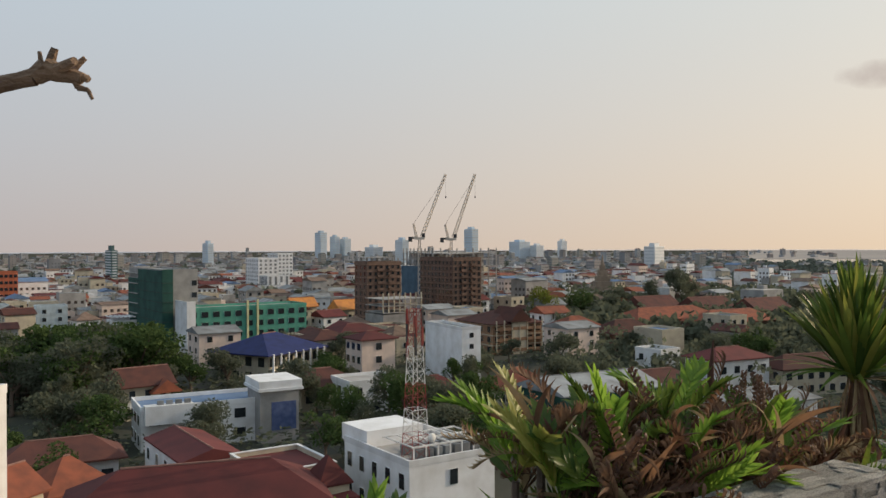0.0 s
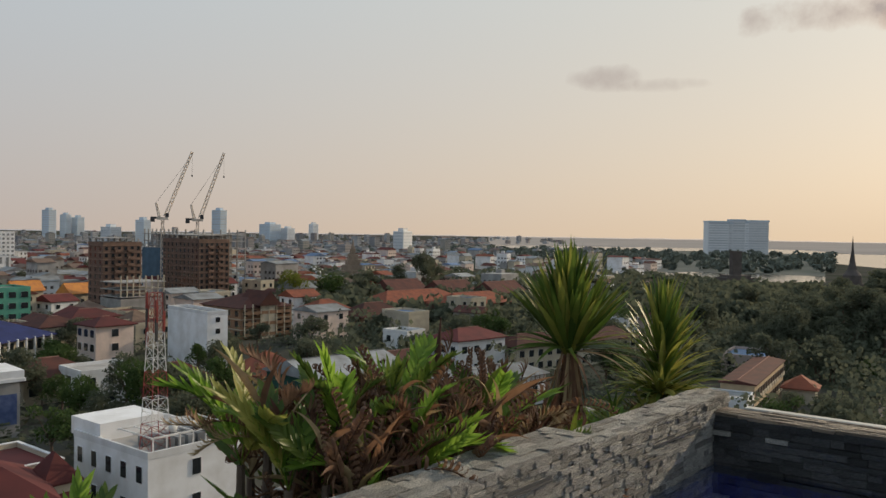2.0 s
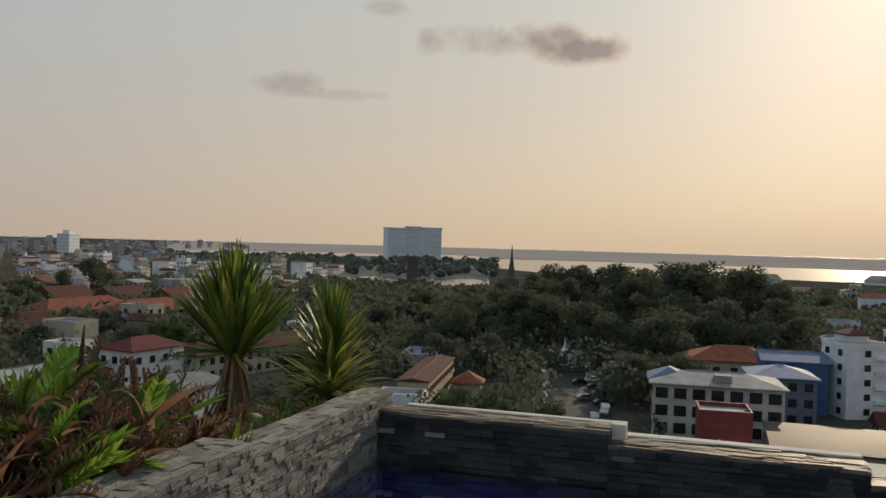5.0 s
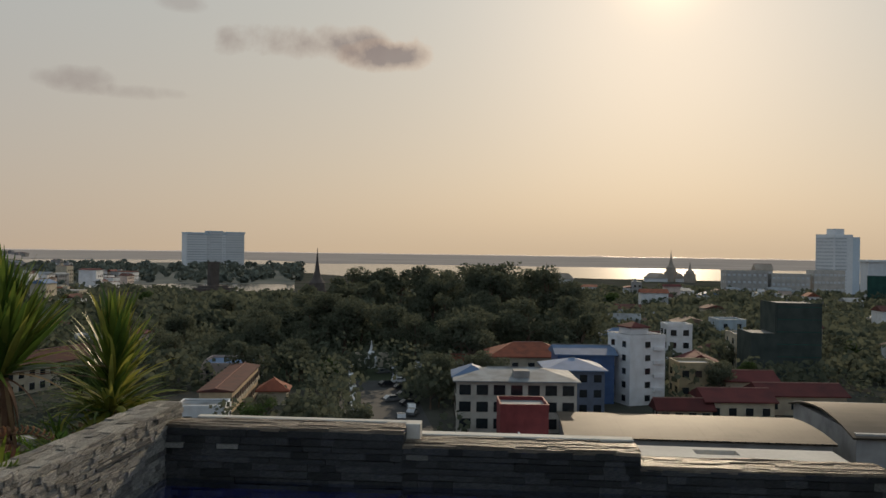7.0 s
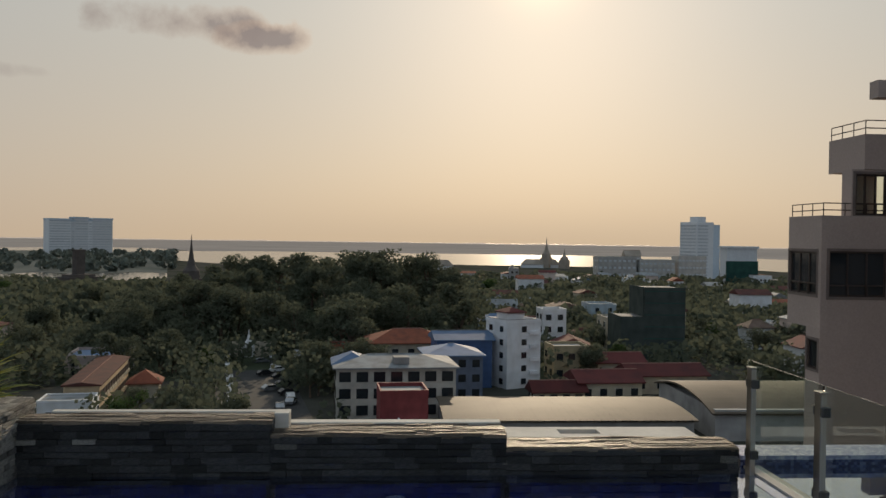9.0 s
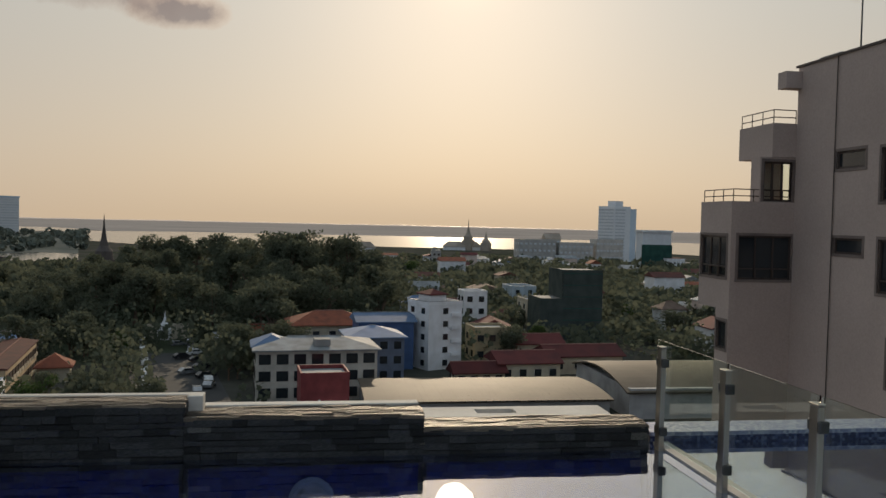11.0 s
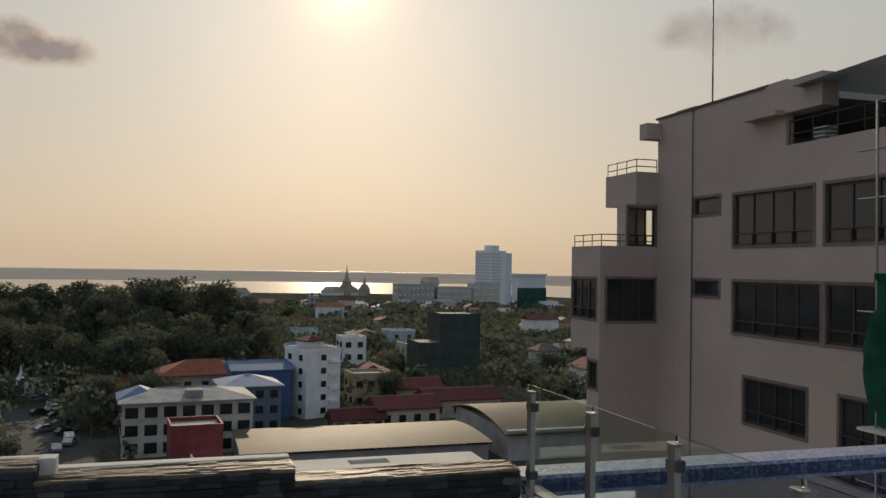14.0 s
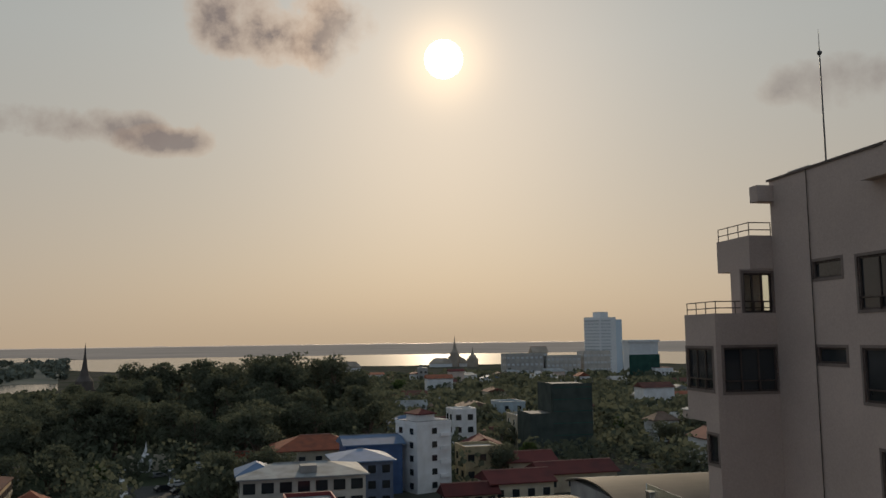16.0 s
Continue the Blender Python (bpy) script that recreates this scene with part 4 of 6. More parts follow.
# brick towers under construction with their cranes
def brick_tower(label, cx, cy, wr, wl, h, storeys, nr, nl):
    b = block("building_under_construction", label, "building", cx, cy, 55.8, wr, wl, h, BRICKRED, storeys, nr, nl, w=1.0, hh=1.25, frame_m=mat("brown band", (0.26, 0.17, 0.125), 0.9, scale=0.3), base=0.0, bands=mat("brown band", (0.26, 0.17, 0.125), 0.9, scale=0.3), parapet=1.2)
    for k in range(7):
        part("column_stub", boxes((wr * k / 6.5, 0.4, h, wr * k / 6.5 + 0.5, 0.9, h + 2.6)), CONCRETE, b)
        part("column_stub", boxes((wr * k / 6.5, wl - 1, h, wr * k / 6.5 + 0.5, wl - 0.5, h + 2.6)), CONCRETE, b)
    part("top_slab", boxes((-0.6, -0.6, h + 2.6, wr * 0.8, wl, h + 2.9)), CONCRETE, b)
    for s in range(storeys):
        z = h * s / storeys
        for x in (wr * 0.35, wr * 0.68):
            part("balcony", boxes((x - 1.2, -1.1, z + 0.05, x + 1.2, -0.3, z + 1.0)), BRICKRED, b)
    return b


brick_tower("brown brick tower under construction with concrete bands", -31.3, 343.2, 16.2, 10.9, 27, 10, 6, 3)
brick_tower("taller brown brick tower under construction beside a crane", 4.2, 363.9, 15.2, 26.6, 28.2, 11, 6, 9)
sk = thing("building_under_construction", place(-5.6, 418, 55.8), "bare concrete frame of an unfinished tower", "building")
for s in range(9):
    part("floor_slab", boxes((0, 0, 3.45 * s + 3.0, 41, 29, 3.45 * s + 3.35)), CONCRETE, sk)
for i in range(9):
    part("column", boxes((5.05 * i, 0.2, 0, 5.05 * i + 0.55, 0.7, 33.2), (0.2, 3.5 * i, 0, 0.75, 3.5 * i + 0.5, 33.2)), CONCRETE, sk)
part("inner_wall", boxes((4, 8, 0, 38, 22, 30.8)), CONCRETE, sk)
part("net", boxes((-0.4, 0, 0, -0.1, 29, 24)), mat("blue grey net", (0.07, 0.12, 0.17), 0.85, scale=0.3, fine=5), sk, "blue-grey building net")
low = block("building_under_construction", "raw concrete shell with unfinished upper floors", "building", -21.5, 297.1, 55.8, 17, 13, 9.2, CONCRETE, 3, 0, 0)
for s in range(3):
    part("floor_slab", boxes((0, 0, 10.5 + 2.4 * s, 17, 13, 10.8 + 2.4 * s)), CONCRETE, low)
    for i in range(8):
        part("column", boxes((2.3 * i, 0.1, 10.8 + 2.4 * s, 2.3 * i + 0.35, 0.5, 12.9 + 2.4 * s)), CREAM, low)


def crane(label, x, y, base, jib, lean):
    """A luffing tower crane: lattice mast, cab, raised jib, counter jib."""
    c = thing("tower_crane", pose(x, y, 0), label, "crane", "tower cranes")
    def lattice(a, b, r, steps):
        bm = bmesh.new()
        a, b = Vector(a), Vector(b)
        q = (b - a).to_track_quat("Z", "Y")
        cs = [q @ Vector((sx * r, sy * r, 0)) for sx, sy in ((-1, -1), (1, -1), (1, 1), (-1, 1))]
        for k in range(4):
            add_tube(bm, a + cs[k], b + cs[k] * 0.6, 0.22, n=4)
        for s in range(steps):
            p0, p1 = a.lerp(b, s / steps), a.lerp(b, (s + 1) / steps)
            for k in range(4):
                add_tube(bm, p0 + cs[k] * (1 - 0.4 * s / steps), p1 + cs[(k + 1) % 4] * (1 - 0.4 * s / steps), 0.13, n=4)
        return bm
    part("mast", lattice((0, 0, 0), (0, 0, base), 0.9, 14), CRANE, c)
    part("turntable", boxes((-2.6, -1.6, base, 2.6, 1.6, base + 1.2)), CRANE, c)
    part("cab", boxes((1.2, -1.4, base + 1.2, 2.8, 0.4, base + 3.2)), GLASS_D, c)
    part("jib", lattice((1.2, 0, base + 1.5), (jib * math.sin(radians(lean)), 0, base + jib * math.cos(radians(lean))), 0.75, 16), CRANE, c)
    part("counter_jib", boxes((-5.5, -1.1, base + 0.4, -1.5, 1.1, base + 1.4), (-5.5, -1.2, base - 1.0, -3.6, 1.2, base + 1.4)), DARKSTEEL, c)
    part("a_frame", lattice((-1.5, 0, base + 1.2), (-3.0, 0, base + 8.0), 0.5, 5), CRANE, c)
    part("stay_rope", tubes(((-3.0, 0, base + 8.0), (jib * 0.9 * math.sin(radians(lean)), 0, base + jib * 0.9 * math.cos(radians(lean))), 0.06), n=4), DARKSTEEL, c)
    part("hook_rope", tubes(((jib * math.sin(radians(lean)), 0, base + jib * math.cos(radians(lean))), (jib * math.sin(radians(lean)), 0, base + jib * math.cos(radians(lean)) - 11), 0.05), n=4), DARKSTEEL, c)
    part("hook", boxes((jib * math.sin(radians(lean)) - 0.3, -0.3, base + jib * math.cos(radians(lean)) - 12, jib * math.sin(radians(lean)) + 0.3, 0.3, base + jib * math.cos(radians(lean)) - 11)), DARKSTEEL, c)


crane("pale luffing tower crane with raised jib", -12.0, 420, 37.6, 35.4, 22)
crane("pale luffing tower crane with raised jib", 3.9, 420, 37.1, 35.4, 20)

wb = block("white_building", "narrow white building with a blank side wall", "building", 4.5, 206.3, 62, 5.4, 20, 13.8, WHITE, 5, 1, 0, frame_m=WHITE, w=1.0, hh=1.0)
bh = block("hotel", "brown hotel with tiled gables and cream balconies", "building", 15.5, 263.2, 60, 19, 22, 9.5, mat("tan plaster", (0.30, 0.17, 0.10), 0.8, scale=0.4, fine=9), 3, 6, 5, roof="hip", roof_m=BROWNROOF, rise=3.4, frame_m=CREAM, bands=CREAM, w=1.6, hh=1.6)
part("gable_roof", hip_roof(6, -1.5, 13, 10, 10.6, 4.2, 0.6, gable=True), BROWNROOF, bh)
part("gable_wall", boxes((7, -1.2, 0, 12, -0.3, 10.8)), CREAM, bh)

for s in range(3):
    z = 3.4 * s + 0.9
    part("balcony", boxes((0.5, -1.3, z, 18.5, -0.28, z + 0.2), (0.5, -1.3, z + 0.2, 18.5, -1.15, z + 1.0)), MATS["tan plaster"], bh)
    for k in range(7):
        part("pillar", boxes((0.5 + 2.95 * k, -1.35, z, 0.8 + 2.95 * k, -1.05, z + 3.2)), CREAM, bh)
block("building", "orange painted building among far roofs", "building", -234.2, 440.2, 55.8, 9, 13, 21.0, mat("orange plaster", (0.42, 0.12, 0.06), 0.8, scale=0.2, fine=3), 6, 4, 5)
aw = block("house", "white house with a pale striped roof awning", "house", -117.3, 296.4, 55.8, 9, 10, 7.7, WHITE, 2, 2, 2)
for k in range(7):
    part("awning_slat", boxes((-0.5 + 1.5 * k, -0.8, 9.4, 0.2 + 1.5 * k, 10, 9.7)), WHITE, aw)
part("awning_post", boxes((0, 0, 8.4, 0.2, 0.2, 9.4)), WHITE, aw)

# central blocks near the mast
block("house", "pale pink narrow town house with a red roof", "house", -19.1, 195.3, 55.8, 9, 8, 12.5, PINKISH, 4, 1, 3, roof="hip", roof_m=REDROOF, rise=1.6)
block("house", "cream three-storey house with red roof terraces", "house", -35.0, 226.8, 55.8, 12, 11, 8.9, CREAM, 3, 4, 3, roof="hip", roof_m=BROWNROOF, rise=2.0)
block("house", "cream town house with balconies", "house", -30.1, 246.4, 55.8, 14, 10, 8.9, CREAM, 3, 4, 3, roof="hip", roof_m=REDROOF, rise=2.0)
block("house", "white villa with roof terrace", "house", -19.2, 170.7, 60, 12, 10, 6.3, WHITE, 2, 3, 3)
block("house", "low house with a dark red hipped roof", "house", -29.7, 174.3, 58, 14, 11, 4.9, CREAM, 1, 4, 3, roof="hip", roof_m=BROWNROOF, rise=3.0)
block("house", "house with a dark red roof behind the mast", "house", -4.8, 168.9, 62, 12, 11, 4.2, BRICKRED, 1, 3, 3, roof="hip", roof_m=REDROOF, rise=3.0)
block("warehouse", "dark green walled shed with a pale metal roof", "warehouse", 23.1, 159.6, 62, 24, 16, 5.7, GREENNET, 0, roof="gable", roof_m=GREYMETAL, rise=2.6)
block("house", "house with a steep terracotta roof", "house", 14.4, 178.0, 60, 12, 12, 3.4, CREAM, 1, 3, 2, roof="hip", roof_m=TERRACOTTA, rise=4.0)
block("warehouse", "long white shed with a pale flat roof", "warehouse", 45.1, 143.1, 62, 28, 14, 5.9, WHITE, 1, 4, 3, roof="gable", roof_m=GREYMETAL, rise=1.2)
block("house", "white two-storey house with a red roof", "house", 60.5, 185.3, 64, 16, 10, 8.7, WHITE, 2, 4, 3, roof="hip", roof_m=REDROOF, rise=2.2)
block("house", "long low house with a brown roof", "house", 38.5, 173.5, 64, 20, 10, 4.4, CREAM, 1, 5, 2, roof="hip", roof_m=BROWNROOF, rise=3.0)
block("school", "long two-storey school with brown roofs", "building", 76.9, 189.3, 70, 44, 9, 6.1, CREAM, 2, 14, 2, roof="hip", roof_m=BROWNROOF, rise=2.6)
block("house", "brick house with a bright terracotta hipped roof", "house", 41.1, 276.2, 60, 15, 12, 6.9, BRICKRED, 2, 5, 3, roof="hip", roof_m=TERRACOTTA, rise=3.4)
block("house", "large house with a brown pyramid roof", "house", 54.5, 268.0, 62, 20, 14, 5.6, BRICKRED, 2, 6, 3, roof="hip", roof_m=BROWNROOF, rise=4.0)
for k, (x, y, a, w, d) in enumerate(((74, 318, 62, 42, 15), (98, 306, 62, 34, 14))):
    block("museum_hall", "long low hall under a terracotta tile roof", "building", x, y, a, w, d, 5.5, BRICKRED, 1, 10, 3, roof="hip", roof_m=TERRACOTTA, rise=4.2, over=1.2)
for k, (x, y) in enumerate(((90, 372), (112, 364), (134, 356))):
    block("museum_hall", "dark red museum hall with steep stacked gables", "building", x, y, 62, 20, 14, 6.0, BRICKRED, 1, 5, 3, roof="gable", roof_m=BROWNROOF, rise=5.0, over=1.2)

# temple and orange roofs in the town
for x, y, w, d, h in ((-68, 380, 12, 8, 6.5), (-46, 372, 17, 9, 6.0)):
    block("temple", "temple hall with a bright orange tiled roof", "temple", x, y, 50, w, d, h, CREAM, 1, 5, 3, roof="gable", roof_m=ORANGE, rise=4.2, over=0.8)
st = thing("temple_spire", pose(95, 500, 0), "weathered stepped temple tower", "temple", "")
for k in range(7):
    r = 9 - 1.25 * k
    part("tier", boxes((-r, -r, 3.2 * k, r, r, 3.2 * k + 3.2)), mat("weathered sandstone", (0.30, 0.23, 0.17), 0.9, scale=0.3, fine=4), st)
part("finial", tubes(((0, 0, 22), (0, 0, 29), 1.2, 0.1), n=8), MATS["weathered sandstone"], st)

# white blocks and far towers
for cx, cy, wr, wl, h in ((-134, 605, 15, 25, 25.1), (-136, 687, 13, 22, 27.9), (-118, 560, 16, 14, 14)):
    block("apartment_block", "white apartment block with rows of balconies", "building", cx, cy, 55.8, wr, wl, h, WHITE, 9, 4, 6, w=1.5, hh=1.3, glass_m=mat("grey far glass", (0.20, 0.21, 0.22), 0.4, bump=0), group="white apartment blocks")
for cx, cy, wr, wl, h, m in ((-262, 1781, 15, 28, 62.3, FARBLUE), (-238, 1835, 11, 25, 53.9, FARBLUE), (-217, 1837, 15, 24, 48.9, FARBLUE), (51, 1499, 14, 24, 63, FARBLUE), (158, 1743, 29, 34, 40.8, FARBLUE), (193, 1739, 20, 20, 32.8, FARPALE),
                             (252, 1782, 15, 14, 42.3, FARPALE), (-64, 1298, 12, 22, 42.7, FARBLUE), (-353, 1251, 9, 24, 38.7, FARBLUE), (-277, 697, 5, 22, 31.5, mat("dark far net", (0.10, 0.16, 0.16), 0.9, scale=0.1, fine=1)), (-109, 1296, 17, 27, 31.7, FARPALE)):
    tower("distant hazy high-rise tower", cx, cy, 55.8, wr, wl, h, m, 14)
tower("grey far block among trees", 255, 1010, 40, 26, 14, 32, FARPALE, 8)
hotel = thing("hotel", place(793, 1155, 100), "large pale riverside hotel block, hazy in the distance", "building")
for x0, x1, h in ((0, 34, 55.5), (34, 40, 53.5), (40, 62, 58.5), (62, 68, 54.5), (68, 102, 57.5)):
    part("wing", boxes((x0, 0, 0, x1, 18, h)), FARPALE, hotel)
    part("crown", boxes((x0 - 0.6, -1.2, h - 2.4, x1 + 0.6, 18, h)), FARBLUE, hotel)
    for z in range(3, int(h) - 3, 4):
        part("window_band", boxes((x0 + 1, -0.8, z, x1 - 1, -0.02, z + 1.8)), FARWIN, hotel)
mon = thing("monument", pose(325, 444, 0), "dark stepped stone monument tower", "monument")
mdark = mat("dark laterite", (0.12, 0.10, 0.09), 0.9, scale=0.3, fine=3)
for k, (r, z0, z1) in enumerate(((11, 0, 8), (8, 8, 9.5), (3.1, 9.5, 23.6), (3.5, 23.6, 24.4))):
    part("tier", boxes((-r, -r * 0.6, z0, r, r * 0.6, z1)), mdark, mon)


def spire(x, y, base, top, r, label, m=None):
    m = m or mdark
    s = thing("stupa_spire", pose(x, y, 0), label, "stupa")
    zs = [base + (top - base) * q for q in (0, 0.18, 0.30, 0.45, 0.7, 1.0)]
    rs = [r, r * 0.9, r * 0.5, r * 0.3, r * 0.13, 0.05]
    for a, b, c, d in zip(zs, zs[1:], rs, rs[1:]):
        part("tier", tubes(((0, 0, a), (0, 0, b), c, d), n=12), m, s)
    part("base", boxes((-r, -r, 0, r, r, base)), m, s)


spire(277, 297, 14, 34.5, 4.2, "dark pointed stupa rising from the wooded hill")
spire(276, 272, 16, 23.5, 2.0, "small dark stupa on the hill")
# brown lightened in the colour itself for haze over the river
FARROOF = mat("far brown roof", (0.40, 0.34, 0.28), 0.95, spec=0.05, scale=0.1)
spire(925, 397, 12, 37, 6, "pointed palace roof against the bright river", FARROOF)
spire(920, 372, 10, 24, 5, "small palace spire by the river", FARROOF)
spire(770, 470, 8, 22, 4, "small pagoda roof by the river", FARROOF)
for x, y, w in ((905, 420, 26), (918, 402, 24), (765, 480, 40)):
    block("palace_hall", "dark palace hall with a steep roof by the river", "palace", x, y, 150, w, 12, 4, FARPALE, 0, roof="hip", roof_m=mat("far brown roof", (0.22, 0.19, 0.17), 0.9, spec=0.1, scale=0.1), rise=6)

# right-hand quarter
sc = block("school", "cream three-storey building with dark windows and grey hipped roof", "building", 127, 97, 141, 23, 14, 9.6, mat("off-white render", (0.58, 0.54, 0.47), 0.75, scale=0.4, fine=10), 3, 7, 3, roof="hip", roof_m=GREYMETAL, rise=1.6, frame_m=FRAME_D, w=2.0, hh=1.7)
TAKEN.append((136, 92, 16))
part("corner_roof", hip_roof(-0.5, 4, 7, 13, 9.9, 1.9, 0.4), BLUEMETAL, sc)
part("roof_vent", boxes((11, 1, 10.3, 14, 4, 11.6)), CONCRETE, sc)
rd = block("house", "dark red rendered shop house with a white roof edge", "house", 117, 80, 141, 8.2, 8, 8.0, mat("dark red render", (0.24, 0.05, 0.05), 0.7, scale=0.5, fine=9), 0, roof_m=GREYMETAL)
part("terrace", boxes((3, -6, 0, 13, -0.1, 2.6), (3, -6, 2.6, 3.3, -0.1, 4.2), (12.7, -6, 2.6, 13, -0.1, 4.4), (3.3, -6, 2.6, 12.7, -5.7, 3.6)), WHITE, rd)
wh = block("white_house", "tall white town house with balconies and a red roof", "house", 174, 84, 120, 9.5, 9, 15.2, WHITE, 5, 1, 2, roof_m=REDROOF, frame_m=FRAME_D, w=1.15, hh=1.15)
part("stair_house", boxes((1.0, 1.0, 15.2, 5.5, 6.0, 17.6)), WHITE, wh)
part("stair_roof", hip_roof(1.0, 1.0, 5.5, 6.0, 17.7, 1.0, 0.4), REDROOF, wh)
part("roof_rail", boxes((0, 0, 16.0, 9.5, 0.06, 16.08), (0, 0.06, 16.0, 0.06, 9, 16.08)), FRAME_D, wh)
for s in range(1, 5):
    part("balcony", boxes((6.2, -0.5, 3.1 * s, 8.8, -0.05, 3.1 * s + 0.8)), WHITE, wh)
bl = block("house", "house with blue metal roofs beside the white town house", "house", 152, 92, 141, 12, 12, 9.5, mat("blue grey render", (0.16, 0.19, 0.26), 0.7, scale=0.4), 3, 4, 3, roof="hip", roof_m=BLUEMETAL, rise=1.8, frame_m=FRAME_D)
block("house", "low blue metal shed", "shed", 166, 98, 141, 13, 10, 11.0, mat("blue sheet", (0.07, 0.13, 0.28), 0.5, scale=0.4), 0, roof="gable", roof_m=BLUEMETAL, rise=1.6)
block("house", "house with a terracotta hipped roof behind the school", "house", 168, 118, 140, 20, 14, 8.5, CREAM, 2, 5, 3, roof="hip", roof_m=TERRACOTTA, rise=2.8)
wh2 = thing("warehouse", place(122, 70, 145.8), "long warehouse with a curved grey metal roof", "warehouse")
def vault(x0, x1, y0, y1, z, rise, n=14):
    bm = bmesh.new()
    prev = None
    for k in range(n + 1):
        y = y0 + (y1 - y0) * k / n
        h = z + rise * (1 - (2 * k / n - 1) ** 2)
        cur = (bm.verts.new((x0, y, h)), bm.verts.new((x1, y, h)), bm.verts.new((x0, y, h - 0.3)), bm.verts.new((x1, y, h - 0.3)))
        if prev:
            bm.faces.new((prev[0], prev[1], cur[1], cur[0]))
            bm.faces.new((prev[2], cur[2], cur[3], prev[3]))
            bm.faces.new((prev[0], cur[0], cur[2], prev[2])); bm.faces.new((prev[1], prev[3], cur[3], cur[1]))
        prev = cur
    return bm
part("wall", boxes((0, -2, 0, 42, -1.6, 4.6), (0, 17.6, 0, 42, 18, 4.6), (0, -1.6, 0, 0.4, 17.6, 4.6), (41.6, -1.6, 0, 42, 17.6, 4.6)), CONCRETE, wh2)
METALROOF = mat("standing seam roof", (0.13, 0.104, 0.078), 0.62, 0.0, second=(0.10, 0.081, 0.062), spec=0.1, scale=0.12, fine=5, bump=0.12)
part("roof", vault(-0.6, 42.6, -2.6, 18.6, 4.6, 0.6), METALROOF, wh2)
for k in range(36):
    bm = vault(-0.5 + 1.2 * k, -0.40 + 1.2 * k, -2.6, 18.6, 4.615, 0.6, 6)
    part("roof_seam", bm, METALROOF, wh2)
solid("yard_wall", boxes((0, 20.5, 0, 42, 20.8, 2.4)), CONCRETE, place(122, 70, 145.8), "grey concrete wall behind the warehouse", "wall", kind="structure")
wh3 = thing("warehouse", place(150, 32, 145.8), "second warehouse with a curved pale metal roof", "warehouse")
part("wall", boxes((0, 0, 0, 60, 30, 5.5)), CONCRETE, wh3)
part("roof", vault(-0.8, 60, -0.8, 30.8, 5.0, 2.2), METALROOF, wh3)
TAKEN += [(150, 62, 40), (180, 30, 40)]
dt = thing("building_under_construction", place(232.3, 76.0, 145.8), "tower wrapped in dark green net", "building")
part("core", boxes((0.4, 0.4, 0, 6.4, 14, 12.6), (6.5, 0.4, 0, 18.3, 14, 21.0)), CONCRETE, dt)
part("net", boxes((0, 0, 0, 6.5, 0.3, 13), (6.5, 0, 0, 18.5, 0.3, 21.4), (-0.3, 0, 0, 0, 14, 13), (6.2, 0.3, 13, 6.48, 14, 21.4)), DARKNET, dt, "dark green building net")
for k in range(6):
    part("net_seam", boxes((6.6, -0.06, 3.4 * k + 3.2, 18.4, -0.01, 3.4 * k + 3.4)), GREENNET, dt)
TAKEN.append((240, 75, 16))
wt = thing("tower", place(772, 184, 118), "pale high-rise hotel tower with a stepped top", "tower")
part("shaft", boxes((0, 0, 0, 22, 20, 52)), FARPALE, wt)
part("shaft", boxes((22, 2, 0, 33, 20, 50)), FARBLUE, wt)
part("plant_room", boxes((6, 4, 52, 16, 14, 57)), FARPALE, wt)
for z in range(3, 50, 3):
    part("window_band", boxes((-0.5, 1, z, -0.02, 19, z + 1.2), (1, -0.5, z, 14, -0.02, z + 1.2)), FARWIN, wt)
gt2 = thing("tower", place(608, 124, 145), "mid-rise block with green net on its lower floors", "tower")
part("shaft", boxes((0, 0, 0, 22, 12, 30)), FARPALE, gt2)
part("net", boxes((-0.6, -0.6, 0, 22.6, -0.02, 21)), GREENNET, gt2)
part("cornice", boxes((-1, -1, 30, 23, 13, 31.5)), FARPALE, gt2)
for x, y, w, h in ((616, 221, 30, 21), (634, 194, 28, 19), (652, 169, 22, 22), (668, 212, 24, 15)):
    block("building", "pale riverside office building", "building", x, y, 145, w, 16, h, mat("pale far plaster", (0.50, 0.48, 0.45), 0.8, scale=0.2, fine=3), 4, 8, 3, w=1.8, hh=1.5, glass_m=FARWIN, group="riverside offices")
block("building", "pale riverside hall with a gabled centre", "building", 640, 207, 145, 12, 10, 22, MATS["pale far plaster"], 5, 3, 2, roof="gable", roof_m=FARROOF, rise=4.5, w=1.6, hh=1.6, glass_m=FARWIN, group="riverside offices")

# apartment row seen past the stone wall
lf = block("apartment_row", "long tan apartment row with arcaded balconies and a red-brown roof", "building", 101.5, 132.0, 47, 36, 6.2, 6.6, mat("tan render", (0.46, 0.35, 0.22), 0.75, scale=0.4, fine=9), 0, roof="gable", roof_m=BROWNROOF, rise=0.5, over=0.4)
for s in range(2):
    for k in range(12):
        # dark box on the solid wall for the shade of a balcony opening
        part("balcony_opening", boxes((1 + 3 * k, -0.12, 3.0 * s + 0.9, 3.2 + 3 * k, 0.02, 3.0 * s + 2.5)), FRAME_D, lf)
        part("balcony_rail", boxes((1 + 3 * k, -0.3, 3.0 * s + 0.6, 3.2 + 3 * k, -0.13, 3.0 * s + 1.3)), CREAM, lf)
block("shed", "low white shed with a flat pale roof", "shed", 96.0, 126.8, 47, 7, 9, 5.2, WHITE, 1, 2, 2, roof_m=GREYMETAL, parapet=0.3)
block("house", "stepped house with blue-grey roofs", "house", 137.7, 169.6, 47, 16, 14, 4.2, BEIGE, 2, 5, 3, roof_m=BLUEMETAL)
